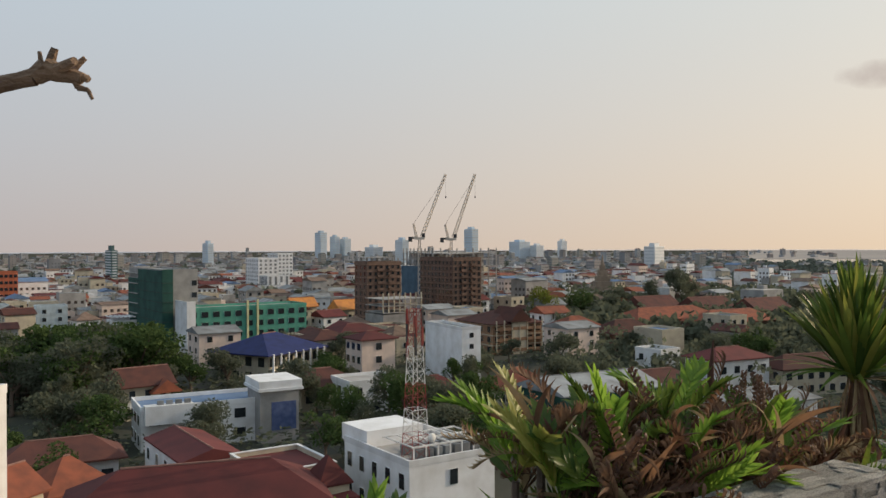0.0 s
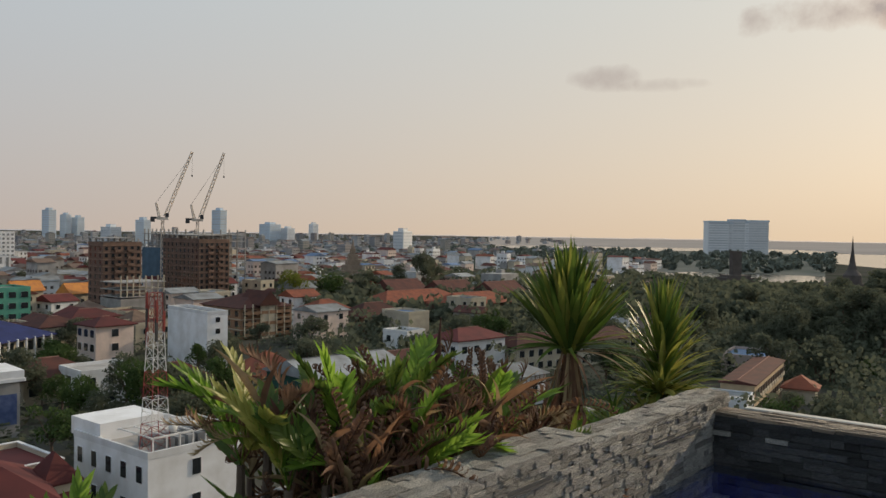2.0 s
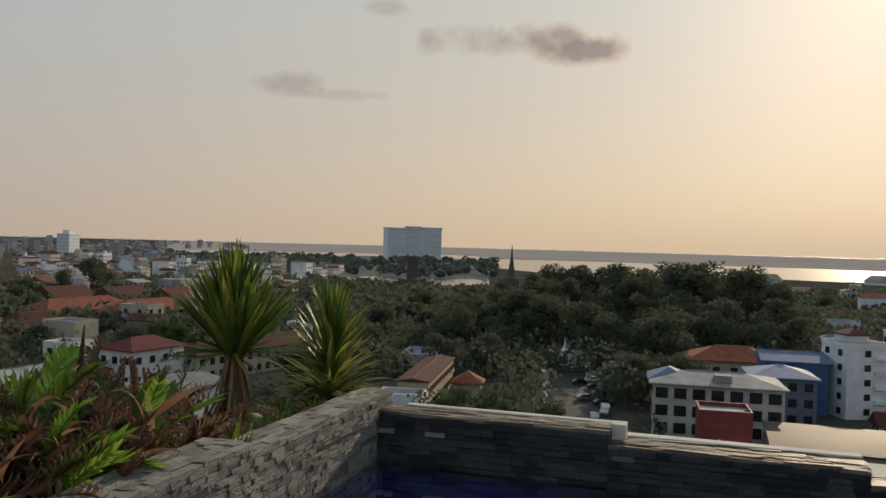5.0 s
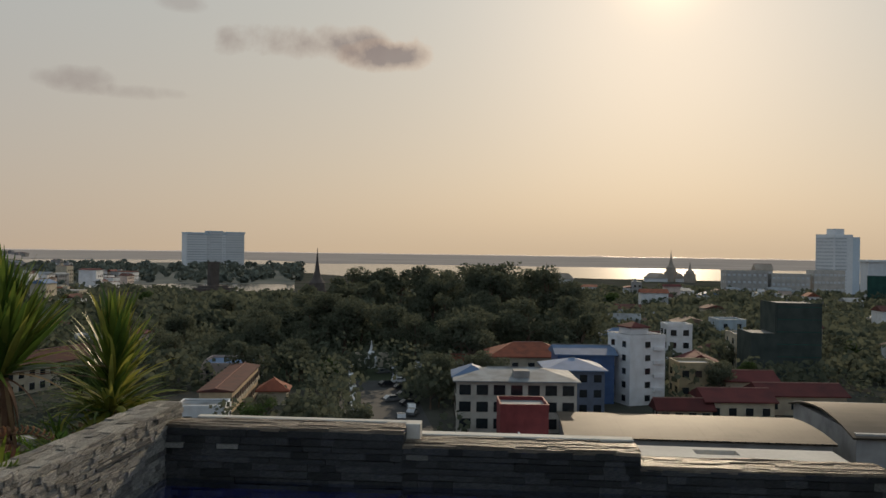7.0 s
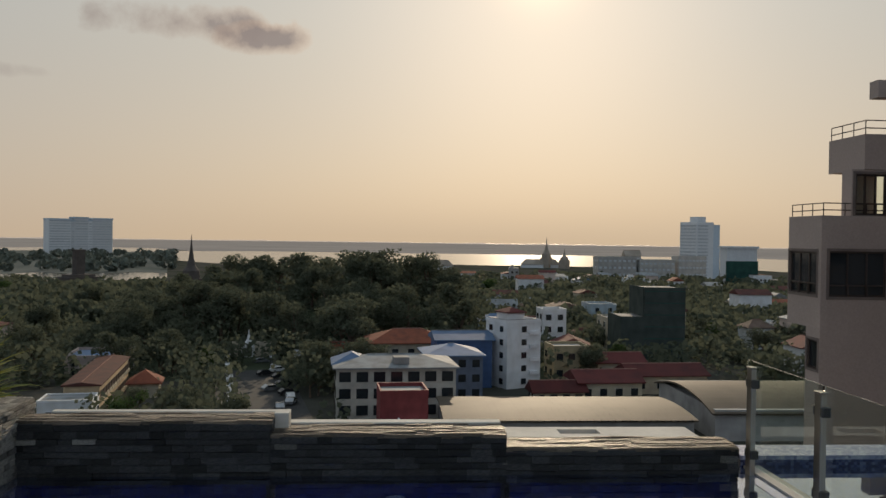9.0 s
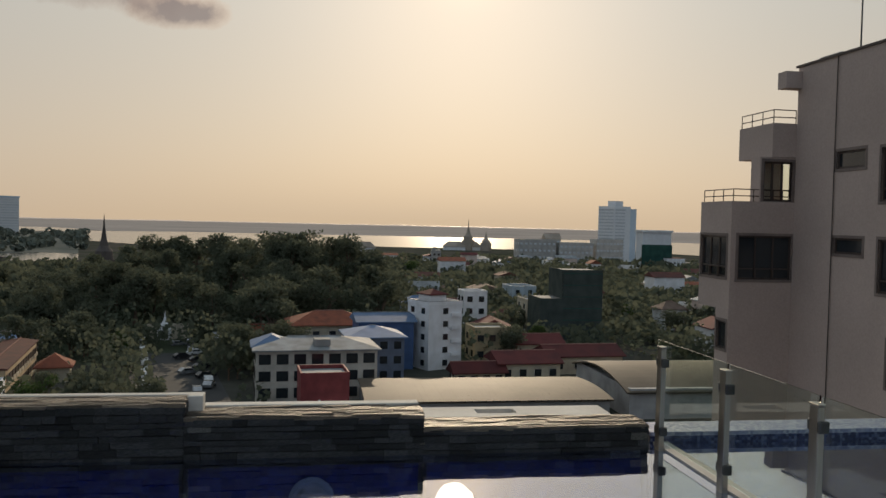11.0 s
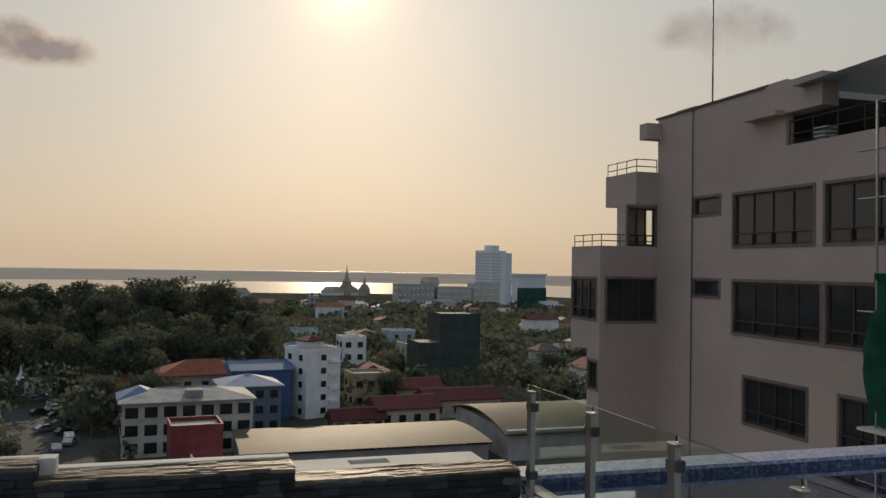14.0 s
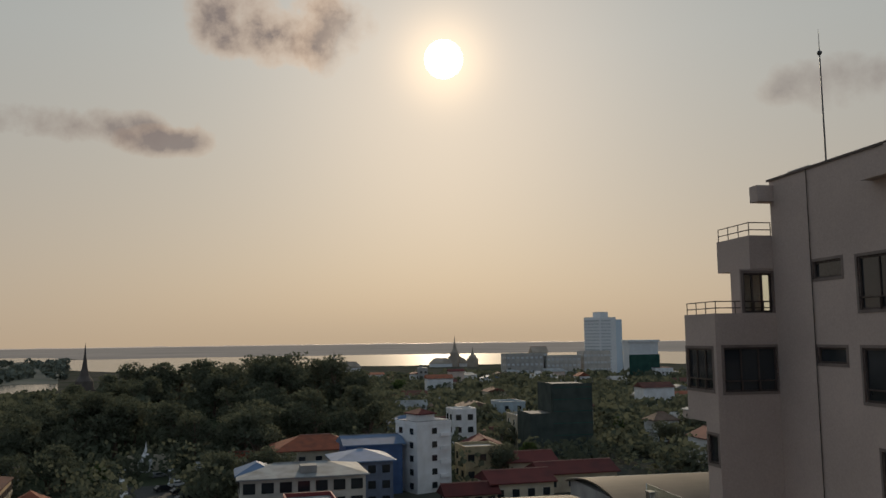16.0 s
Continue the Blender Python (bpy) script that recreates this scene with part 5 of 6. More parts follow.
block("house", "small pavilion with a terracotta roof", "house", 123, 141, 46, 6, 6, 3.0, CREAM, 0, roof="hip", roof_m=TERRACOTTA, rise=2.4)
block("gatehouse", "white gate with a stepped stupa top at the street's end", "gate", 172, 168, 140, 12, 2, 4.0, CREAM, 0)
spire(175.5, 165, 3.6, 8.4, 1.8, "small white stepped stupa on the gate", WHITE)

for x, y, w, d, h, rm in ((168, 133, 14, 8, 3.0, BLUEMETAL), (163, 124, 12, 8, 2.8, BLUEMETAL), (170, 143, 12, 7, 3.0, GREYMETAL), (182, 142, 11, 9, 4.0, TERRACOTTA), (176, 128, 9, 7, 3.0, GREYMETAL), (151, 104, 10, 6, 2.8, BLUEMETAL)):
    block("shed", "low market shed under a worn metal roof", "shed", x, y, 141, w, d, h, CONCRETE, 1, 3, 1, roof="gable", roof_m=rm, rise=1.1, group="market sheds", frame_m=FRAME_D)
block("house", "narrow white town house beside the netted tower", "house", 222, 96, 141, 7, 7, 14, WHITE, 4, 2, 2, frame_m=FRAME_D)
block("house", "pale yellow town house", "house", 190, 79, 141, 9, 9, 8, mat("yellow plaster", (0.36, 0.30, 0.19), 0.8, scale=0.4), 2, 3, 2, frame_m=FRAME_D)
for x, y, w, d, h in ((169.4, 64.3, 13.9, 10, 4.0), (184.7, 57.8, 18, 10, 4.0), (161.8, 71.5, 11, 5, 2.4), (196, 70, 12, 8, 4.5)):
    block("house", "low row house under a dark red metal roof", "house", x, y, 141, w, d, h, CREAM, 1, 4, 2, roof="gable", roof_m=REDROOF, rise=2.0, group="red-roofed row houses")

# street with parked cars
TAKEN += [(112 + 7.5 * k, 100.5 + 7.6 * k, 9.0) for k in range(7)]
road = solid("road", boxes((-9, -60, 0.02, 9, 60, 0.06)), ASPHALT, pose(145, 134, 0, 0, 0, -44.6), "grey asphalt street lined with parked cars", "road", kind="structure")
CAR = [mat("car white", (0.75, 0.75, 0.75), 0.25, bump=0, vary=0.02), mat("car silver", (0.45, 0.46, 0.48), 0.25, 0.6, bump=0, vary=0.02), mat("car black", (0.03, 0.03, 0.035), 0.2, bump=0, vary=0.02), mat("car red", (0.30, 0.03, 0.03), 0.25, bump=0, vary=0.02)]
def car(m, paint):
    c = thing("car", m, "parked " + paint.name[4:] + " car at the kerb", "car", "parked cars")
    bm = bmesh.new()
    prof = ((-2.1, 0.35), (2.1, 0.35), (2.15, 0.75), (1.3, 0.95), (0.6, 1.45), (-1.2, 1.5), (-1.9, 1.0), (-2.15, 0.9))
    a = [bm.verts.new((x, -0.85, z)) for x, z in prof]
    b = [bm.verts.new((x, 0.85, z)) for x, z in prof]
    for k in range(8):
        bm.faces.new((a[k], a[(k + 1) % 8], b[(k + 1) % 8], b[k]))
    bm.faces.new(a[::-1]); bm.faces.new(b)
    part("body", bm, paint, c)
    part("side_glass", boxes((-1.2, -0.87, 1.0, 0.7, -0.852, 1.36), (-1.2, 0.852, 1.0, 0.7, 0.87, 1.36)), GLASS_D, c)
    for x in (-1.3, 1.3):
        for y in (-0.8, 0.8):
            part("wheel", tubes(((x, y - 0.1, 0.33), (x, y + 0.1, 0.33), 0.33), n=12), DARKSTEEL, c)
    return c
proto = [car(pose(0, 0, -50), p) for p in CAR]
rg = random.Random(11)
RM = pose(145, 134, 0.06, 0, 0, -44.6)
for k in range(14):
    copy_thing(proto[rg.choice((0, 0, 1, 1, 2))], RM @ pose(6.2 + rg.uniform(-0.3, 0.3) - (3.0 if k % 4 == 0 else 0), -28 + 5.2 * k, 0, 0, 0, rg.choice((20, 70, 80, 90))))
for k in range(8):
    copy_thing(proto[rg.choice((0, 1, 0, 2))], RM @ pose(-5.8, -20 + 9 * k + rg.uniform(-2, 2), 0, 0, 0, 90))
for x, y in ((151, 76), (156, 73), (160, 70.5)):
    copy_thing(proto[0], pose(x, y, 0, 0, 0, -30))
for p in proto:
    for o in (*p.children_recursive, p):
        bpy.data.objects.remove(o)

# ---- trees ----
def leaf_cloud(name, seed, lobes, per, size, squash=0.8):
    """Crown of many small leaf quads gathered in uneven lobes; unit height 1."""
    r = np.random.RandomState(seed)
    pts = []
    for c, rad in lobes:
        k = int(per * (rad / 0.2) ** 2)
        d = r.normal(size=(k, 3))
        d /= np.linalg.norm(d, axis=1)[:, None]
        rr = rad * (0.55 + 0.5 * r.rand(k) ** 0.6)
        rr *= 1 + 0.35 * np.sin(d[:, 0] * 5 + seed) * np.sin(d[:, 1] * 6 + c[0] * 9) * np.cos(d[:, 2] * 5)
        p = d * rr[:, None] * (1, 1, squash) + c
        pts.append(p)
    p = np.concatenate(pts)
    n = len(p)
    a = r.normal(size=(n, 3)); a /= np.linalg.norm(a, axis=1)[:, None]
    b = np.cross(a, r.normal(size=(n, 3))); b /= np.linalg.norm(b, axis=1)[:, None]
    s = (size * (0.6 + 0.8 * r.rand(n)))[:, None]
    quad = np.stack([p - a * s, p - b * s * 0.55, p + a * s, p + b * s * 0.55], 1).reshape(-1, 3)
    me = bpy.data.meshes.new(name)
    me.from_pydata(quad.tolist(), [], np.arange(4 * n).reshape(-1, 4).tolist())
    return me


def leaf_material(name, a, b, glow=0.3, rough=0.5):
    """Leaf surface that lets some light through; tone shifts from leaf to leaf."""
    m = bpy.data.materials.new(name)
    m.use_nodes = True
    t = m.node_tree
    N, K = t.nodes.new, t.links.new
    p = t.nodes["Principled BSDF"]
    rnd = N("ShaderNodeNewGeometry").outputs["Random Per Island"]
    obr = N("ShaderNodeObjectInfo").outputs["Random"]
    add = N("ShaderNodeMath"); add.operation = "ADD"
    K(rnd, add.inputs[0]); K(obr, add.inputs[1])
    fr = N("ShaderNodeMath"); fr.operation = "FRACT"
    K(add.outputs[0], fr.inputs[0])
    mix = N("ShaderNodeMix"); mix.data_type = "RGBA"
    mix.inputs[6].default_value, mix.inputs[7].default_value = (*a, 1), (*b, 1)
    K(fr.outputs[0], mix.inputs[0])
    nz = N("ShaderNodeTexNoise"); nz.inputs["Scale"].default_value = 9
    tc = N("ShaderNodeTexCoord"); K(tc.outputs["Object"], nz.inputs[0])
    rg_ = N("ShaderNodeMapRange"); rg_.inputs[3].default_value, rg_.inputs[4].default_value = 0.7, 1.3
    K(nz.outputs[0], rg_.inputs[0])
    sc_ = N("ShaderNodeVectorMath"); sc_.operation = "SCALE"
    K(mix.outputs[2], sc_.inputs[0]); K(rg_.outputs[0], sc_.inputs[3])
    K(sc_.outputs[0], p.inputs["Base Color"])
    p.inputs["Roughness"].default_value = rough
    p.inputs["Specular IOR Level"].default_value = 0.0 if rough > 0.95 else 0.35
    tr = N("ShaderNodeBsdfTranslucent")
    K(sc_.outputs[0], tr.inputs[0])
    ms = N("ShaderNodeMixShader"); ms.inputs[0].default_value = glow
    K(p.outputs[0], ms.inputs[1]); K(tr.outputs[0], ms.inputs[2])
    K(ms.outputs[0], t.nodes["Material Output"].inputs[0])
    return m


TREE_A = leaf_material("tree foliage", (0.055, 0.088, 0.032), (0.09, 0.13, 0.048), 0.3, 1.0)
# brighter and greyer than TREE_A: haze put into the leaf colour
TREE_B = leaf_material("dark tree foliage", (0.098, 0.110, 0.078), (0.138, 0.150, 0.104), 0.42, 1.0)
TREE_C = leaf_material("yellow green foliage", (0.12, 0.15, 0.03), (0.20, 0.21, 0.05), 0.3, 1.0)
# greens paled and greyed to paint in distance haze
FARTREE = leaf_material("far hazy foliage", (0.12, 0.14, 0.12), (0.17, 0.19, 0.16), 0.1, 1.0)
rng = random.Random(21)
CROWNS, TRUNKS = [], []
for v in range(7):
    lobes = []
    for k in range(9 + v % 3):
        ang, rr = rng.uniform(0, 6.28), rng.uniform(0.08, 0.34)
        z = rng.uniform(0.45, 0.88)
        lobes.append(((rr * math.cos(ang), rr * math.sin(ang), z), rng.uniform(0.12, 0.22)))
    CROWNS.append(leaf_cloud("crown", v + 3, lobes, 300, 0.026))
    bm = bmesh.new()
    bend = Vector((rng.uniform(-0.04, 0.04), rng.uniform(-0.04, 0.04), 0.38))
    add_tube(bm, (0, 0, 0), bend, 0.035, 0.024, n=8)
    for c, rad in lobes:
        add_tube(bm, bend * rng.uniform(0.75, 1.0), Vector(c), 0.014, 0.004, n=5)
    TRUNKS.append(mesh_of("trunk", bm, BARK))


def tree(x, y, h, kind, v, z=0.0, spread=1.0, category="tree", group=""):
    label = {"a": "leafy green street tree with an uneven crown", "b": "tall dark tree in dense shade", "c": "yellow-green tree with a loose crown"}[kind]
    t = thing("tree", Matrix.LocRotScale((x, y, z), Euler((0, 0, rng.uniform(0, 6.28))), (h * spread, h * spread, h)), label, category, group)
    key = (v, kind)
    if key not in CROWN_ME:
        me = CROWNS[v].copy()
        me.materials.clear()
        me.materials.append({"a": TREE_A, "b": TREE_B, "c": TREE_C}[kind])
        CROWN_ME[key] = me
    part("trunk", TRUNKS[v], BARK, t)
    part("crown", CROWN_ME[key], None, t)
    return t


CROWN_ME = {}


def free(x, y, r):
    return all((x - a) ** 2 + (y - b) ** 2 > (c + r) ** 2 for a, b, c in TAKEN)


def hill_z(x, y):
    az, r = math.degrees(math.atan2(x, y)), math.hypot(x, y)
    q = ((az - 51.5) / 10.5) ** 6 + ((r - 320) / 62) ** 4
    return 10.5 * math.exp(-q)


bm = bmesh.new()
grid = []
for i in range(33):
    row = []
    for j in range(25):
        x, y = polar(34 + 36 * i / 32, 200 + 220 * j / 24)
        row.append(bm.verts.new((x, y, hill_z(x, y) + 0.04 - (0.3 if i in (0, 32) or j in (0, 24) else 0))))
    grid.append(row)
for a, b in zip(grid, grid[1:]):
    for j in range(24):
        bm.faces.new((a[j], a[j + 1], b[j + 1], b[j]))
solid("wooded_hill", bm, mat("hill grass", (0.05, 0.065, 0.03), 0.95, second=(0.035, 0.045, 0.025), scale=0.1, fine=1), Matrix(), "low wooded hill behind the street", "ground", kind="structure", smooth=True)

# the wooded hill
for k in range(64):
    az, r = rng.uniform(38.5, 61.5), rng.uniform(222, 345)
    x, y = polar(az, r)
    if abs(az - 46.3) < 3.2 and r < 246:
        continue
    tall = 13.5 + 2 * math.exp(-((az - 54) / 6) ** 2)
    tree(x, y, tall * rng.uniform(0.7, 1.25), "b", rng.randrange(7), hill_z(x, y) - 0.3, rng.uniform(0.95, 1.3), group="trees on the hill")
for az, r, h in ((45.5, 318, 17), (47.2, 318, 17.5), (50.6, 300, 19), (54.6, 296, 20.5), (55.6, 290, 20), (58.8, 300, 19.5), (57.6, 310, 18.5), (48.6, 315, 17), (60.0, 300, 17)):
    x, y = polar(az, r)
    tree(x, y, h, "b", rng.randrange(7), hill_z(x, y), 1.15, group="trees on the hill")


def grove(n, az0, az1, r0, r1, h0, h1, kinds, group, gap=1.0):
    made = 0
    for k in range(n * 6):
        az = rng.uniform(az0, az1)
        r = math.sqrt(rng.uniform(r0 * r0, r1 * r1))
        x, y = polar(az, r)
        if made >= n or not free(x, y, gap):
            continue
        made += 1
        tree(x, y, rng.uniform(h0, h1), rng.choice(kinds), rng.randrange(7), 0, rng.uniform(0.85, 1.2), group=group)


grove(34, -31, -19.6, 188, 236, 13, 18, "aaab", "big trees by the street", -3.0)
grove(44, -31, 4, 128, 250, 7, 12, "abbbb", "garden trees", -2.0)
grove(9, -33, -16, 105, 165, 7, 11, "ab", "garden trees", -2.0)
grove(16, -15, 2, 120, 200, 7, 10, "bba", "garden trees", -2.0)
grove(24, 2, 32, 170, 285, 7, 11, "abb", "trees round the museum", -2.0)
grove(14, 8, 40, 290, 480, 9, 15, "bbba", "trees round the museum")
grove(20, 24, 42, 165, 290, 8, 13, "bb", "dark trees behind the planter")
grove(16, 39, 48, 130, 225, 6, 10, "bba", "street trees")
grove(18, 62, 86, 195, 330, 7, 11, "bba", "trees among the houses")
grove(14, 48.5, 58, 150, 215, 7, 11, "bb", "street trees")
grove(10, 60, 84, 240, 620, 8, 13, "bbba", "trees among the houses")
grove(12, -40, 20, 300, 620, 8, 13, "ab", "town trees")
tree(41, 345, 17, "c", 2, spread=0.8)
for az, r, h in ((15.6, 420, 23), (16.4, 430, 21), (13.9, 425, 17)):
    tree(*polar(az, r), h, "b", 4, spread=0.7)

# ---- houses of the town ----
rng = random.Random(33)
WALLS = (WHITE, CREAM, PINKISH, CONCRETE, WHITE, mat("pale blue plaster", (0.45, 0.53, 0.58), 0.7, scale=0.4))
ROOFS = (REDROOF, BROWNROOF, TERRACOTTA, GREYMETAL, RUST, BLUEMETAL, GREYMETAL, BROWNROOF)
WORDS = {REDROOF.name: "red metal", BROWNROOF.name: "brown tile", TERRACOTTA.name: "terracotta tile", GREYMETAL.name: "grey metal", RUST.name: "rusty metal", BLUEMETAL.name: "blue metal"}
HOUSES = []
for k in range(16):
    wr, wl, st_ = rng.uniform(7, 13), rng.uniform(7, 12), rng.choice((1, 2, 2, 3, 3))
    roof, rm = rng.choice(("hip", "gable", "flat", "gable")), ROOFS[k % 8]
    wall = WALLS[k % 6]
    lab = f"{st_}-storey {wall.name} town house with a {WORDS[rm.name]} roof"
    h = block("house", lab, "house", 0, 0, 55.8, wr, wl, 3.1 * st_ + 0.6, wall, st_, 2, 2, roof=roof, roof_m=rm, rise=rng.uniform(1.4, 2.8), w=1.3, hh=1.4, frame_m=WHITE, over=0.5, group="town houses")
    TAKEN.pop()
    HOUSES.append((h, wr, wl))


def town(n, az0, az1, r0, r1, turn=55.8):
    made = 0
    for k in range(n * 8):
        az = rng.uniform(az0, az1)
        r = math.sqrt(rng.uniform(r0 * r0, r1 * r1))
        x, y = polar(az, r)
        h, wr, wl = rng.choice(HOUSES)
        if made >= n or not free(x, y, 5.0):
            continue
        made += 1
        a = turn + rng.choice((0, 90, 0, 180)) + rng.uniform(-7, 7)
        m = pose(x, y, 0, 0, 0, 90 - a) @ Matrix.Translation((-wr / 2, -wl / 2, 0))
        copy_thing(h, m)
        TAKEN.append((x, y, max(wr, wl) * 0.42))


town(46, -36, 8, 300, 430)
town(8, -17, -2, 248, 300)
town(10, 4, 32, 200, 330)
town(20, 63, 88, 200, 330)
for h, wr, wl in HOUSES:
    h.matrix_basis = place(*polar(rng.uniform(-38, 20), rng.uniform(430, 470)), 55.8)

# joined roofs further off
def sprawl(name, label, n, az0, az1, r0, r1, seed, high=0.06, tallest=16.0, far=False):
    r = np.random.RandomState(seed)
    verts, faces, mats_ = [], [], []
    slots = [WHITE, CREAM, PINKISH, CONCRETE, REDROOF, BROWNROOF, GREYMETAL, RUST, TERRACOTTA, BLUEMETAL, FRAME_D]
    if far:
        # muted wall, roof and window colours carry the distance haze
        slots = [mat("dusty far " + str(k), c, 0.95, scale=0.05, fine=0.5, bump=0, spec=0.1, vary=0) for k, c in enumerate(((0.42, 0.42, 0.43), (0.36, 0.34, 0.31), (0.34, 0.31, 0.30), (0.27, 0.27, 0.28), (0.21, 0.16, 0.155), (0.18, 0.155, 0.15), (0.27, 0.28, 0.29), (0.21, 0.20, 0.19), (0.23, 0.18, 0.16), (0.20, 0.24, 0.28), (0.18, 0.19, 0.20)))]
    def cube(o, ax, ay, x0, y0, z0, x1, y1, z1, m):
        b = len(verts)
        for z in (z0, z1):
            for y in (y0, y1):
                for x in (x0, x1):
                    p = o + ax * x + ay * y
                    verts.append((p[0], p[1], z))
        for q in ((4, 5, 7, 6), (0, 1, 5, 4), (2, 6, 7, 3), (0, 4, 6, 2), (1, 3, 7, 5)):
            faces.append([b + i for i in q]); mats_.append(m)
    made = 0
    for k in range(n * 4):
        if made >= n:
            break
        az, rr = r.uniform(az0, az1), math.sqrt(r.uniform(r0 * r0, r1 * r1))
        o = np.array(polar(az, rr))
        if not free(o[0], o[1], 3.0):
            continue
        made += 1
        a = math.radians(34.2 + r.choice((0, 90)) + r.uniform(-6, 6))
        ax, ay = np.array((math.cos(a), math.sin(a))), np.array((-math.sin(a), math.cos(a)))
        w, d = r.uniform(6, 16), r.uniform(6, 14)
        h = r.uniform(3.5, 10) if r.rand() > high else r.uniform(11, tallest)
        wall = r.choice(4, p=(0.45, 0.25, 0.12, 0.18))
        cube(o, ax, ay, -w / 2, -d / 2, 0, w / 2, d / 2, h, wall)
        for s in range(int(h // 3.2)):
            z = 3.2 * s + 1.0
            for q in range(int(w // 3)):
                x = -w / 2 + 0.8 + 3 * q
                cube(o, ax, ay, x, -d / 2 - 0.06, z, x + 1.4, -d / 2, z + 1.4, 10)
            for q in range(int(d // 3)):
                y = -d / 2 + 0.8 + 3 * q
                cube(o, ax, ay, -w / 2 - 0.06, y, z, -w / 2, y + 1.4, z + 1.4, 10)
        rm = r.choice((4, 5, 6, 7, 8, 9, 3), p=(0.16, 0.16, 0.26, 0.13, 0.1, 0.07, 0.12))
        if rm != 3 and r.rand() > 0.25:
            b = len(verts)
            e, up_ = 0.5, r.uniform(1.0, 2.4)
            for x, y, z in ((-w / 2 - e, -d / 2 - e, h), (w / 2 + e, -d / 2 - e, h), (w / 2 + e, d / 2 + e, h), (-w / 2 - e, d / 2 + e, h), (-w / 2 - e, 0, h + up_), (w / 2 + e, 0, h + up_)):
                p = o + ax * x + ay * y
                verts.append((p[0], p[1], z + 0.02))
            for q in ((0, 1, 5, 4), (2, 3, 4, 5), (3, 0, 4), (1, 2, 5), (3, 2, 1, 0)):
                faces.append([b + i for i in q]); mats_.append(int(rm))
        else:
            cube(o, ax, ay, -w / 2 + 0.2, -d / 2 + 0.2, h, w / 2 - 0.2, d / 2 - 0.2, h + 0.15, int(rm))
            cube(o, ax, ay, w * 0.1, 0, h, w * 0.3, d * 0.3, h + 2.0, wall)
    me = bpy.data.meshes.new(name)
    me.from_pydata(verts, [], faces)
    for m in slots:
        me.materials.append(m)
    me.polygons.foreach_set("material_index", np.array(mats_, dtype=np.int32))
    return tagged(new(name, me), label, "houses", kind="stuff")


sprawl("distant_houses", "dense sprawl of white and red-roofed town houses", 1500, -42, 16, 425, 900, 1)
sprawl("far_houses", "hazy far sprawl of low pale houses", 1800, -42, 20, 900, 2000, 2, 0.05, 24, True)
sprawl("museum_quarter_houses", "scattered houses among the trees", 130, 12, 31, 440, 900, 3, 0.1)
sprawl("riverside_houses", "crowded low houses near the river", 90, 60, 92, 330, 640, 4, 0.05)
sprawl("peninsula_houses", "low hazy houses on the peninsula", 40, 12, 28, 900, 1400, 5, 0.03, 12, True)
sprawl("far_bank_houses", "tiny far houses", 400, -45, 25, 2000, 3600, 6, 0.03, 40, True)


def canopy_stuff(name, label, n, az0, az1, r0, r1, seed, material, size=1.2):
    """Far woods: thousands of leaf clumps over the ground."""
    r = np.random.RandomState(seed)
    az, rr = np.radians(r.uniform(az0, az1, n)), np.sqrt(r.uniform(r0 * r0, r1 * r1, n))
    cx, cy, hh = rr * np.sin(az), rr * np.cos(az), r.uniform(4, 11, n)
    keep = np.array([free(a, b, -1.0) for a, b in zip(cx, cy)])
    cx, cy, hh = cx[keep], cy[keep], hh[keep]
    n = len(cx)
    m = 46
    d = r.normal(size=(n, m, 3)); d /= np.linalg.norm(d, axis=2)[..., None]
    lift = np.array([hill_z(a, b) for a, b in zip(cx, cy)])
    p = d * (0.75 + 0.35 * r.rand(n, m, 1)) * np.stack([hh * 0.55, hh * 0.55, hh * 0.42], -1)[:, None, :] + np.stack([cx, cy, hh * 0.55 + lift], -1)[:, None, :]
    p = p.reshape(-1, 3)
    k = len(p)
    a = r.normal(size=(k, 3)); a /= np.linalg.norm(a, axis=1)[:, None]
    b = np.cross(a, r.normal(size=(k, 3))); b /= np.linalg.norm(b, axis=1)[:, None]
    s = (size * (0.6 + 0.9 * r.rand(k)))[:, None]
    quad = np.stack([p - a * s, p - b * s, p + a * s, p + b * s], 1).reshape(-1, 3)
    me = bpy.data.meshes.new(name)
    me.from_pydata(quad.tolist(), [], np.arange(4 * k).reshape(-1, 4).tolist())
    me.materials.append(material)
    return tagged(new(name, me), label, "trees", kind="stuff")


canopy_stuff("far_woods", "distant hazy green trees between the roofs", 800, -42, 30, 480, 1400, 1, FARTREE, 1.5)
canopy_stuff("park_woods", "dark trees in the old quarter", 1150, 6, 33.5, 300, 560, 2, TREE_B)
canopy_stuff("monument_woods", "dark trees round the stone monument", 330, 33.5, 41, 330, 500, 12, TREE_B)
canopy_stuff("riverside_woods", "dark trees between hill and river", 1300, 58, 92, 300, 660, 3, TREE_B)
canopy_stuff("hill_back_woods", "dark trees behind the hill", 260, 38, 62, 390, 480, 4, TREE_B)
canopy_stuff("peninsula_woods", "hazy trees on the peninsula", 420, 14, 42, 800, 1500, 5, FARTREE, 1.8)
canopy_stuff("hill_woods", "dense dark foliage covering the hill", 480, 38.5, 61.5, 228, 390, 8, TREE_B, 0.6)
canopy_stuff("river_quarter_trees", "dark trees filling the yards", 620, 61, 90, 200, 420, 9, TREE_B, 0.7)
canopy_stuff("museum_trees", "dark trees round the low halls", 260, 8, 40, 195, 310, 10, TREE_B, 0.6)
TAKEN += [(168, 162, 6), (175, 165, 5)]
canopy_stuff("street_side_trees", "dark trees along the street", 170, 37, 53, 150, 245, 11, TREE_B, 0.5)
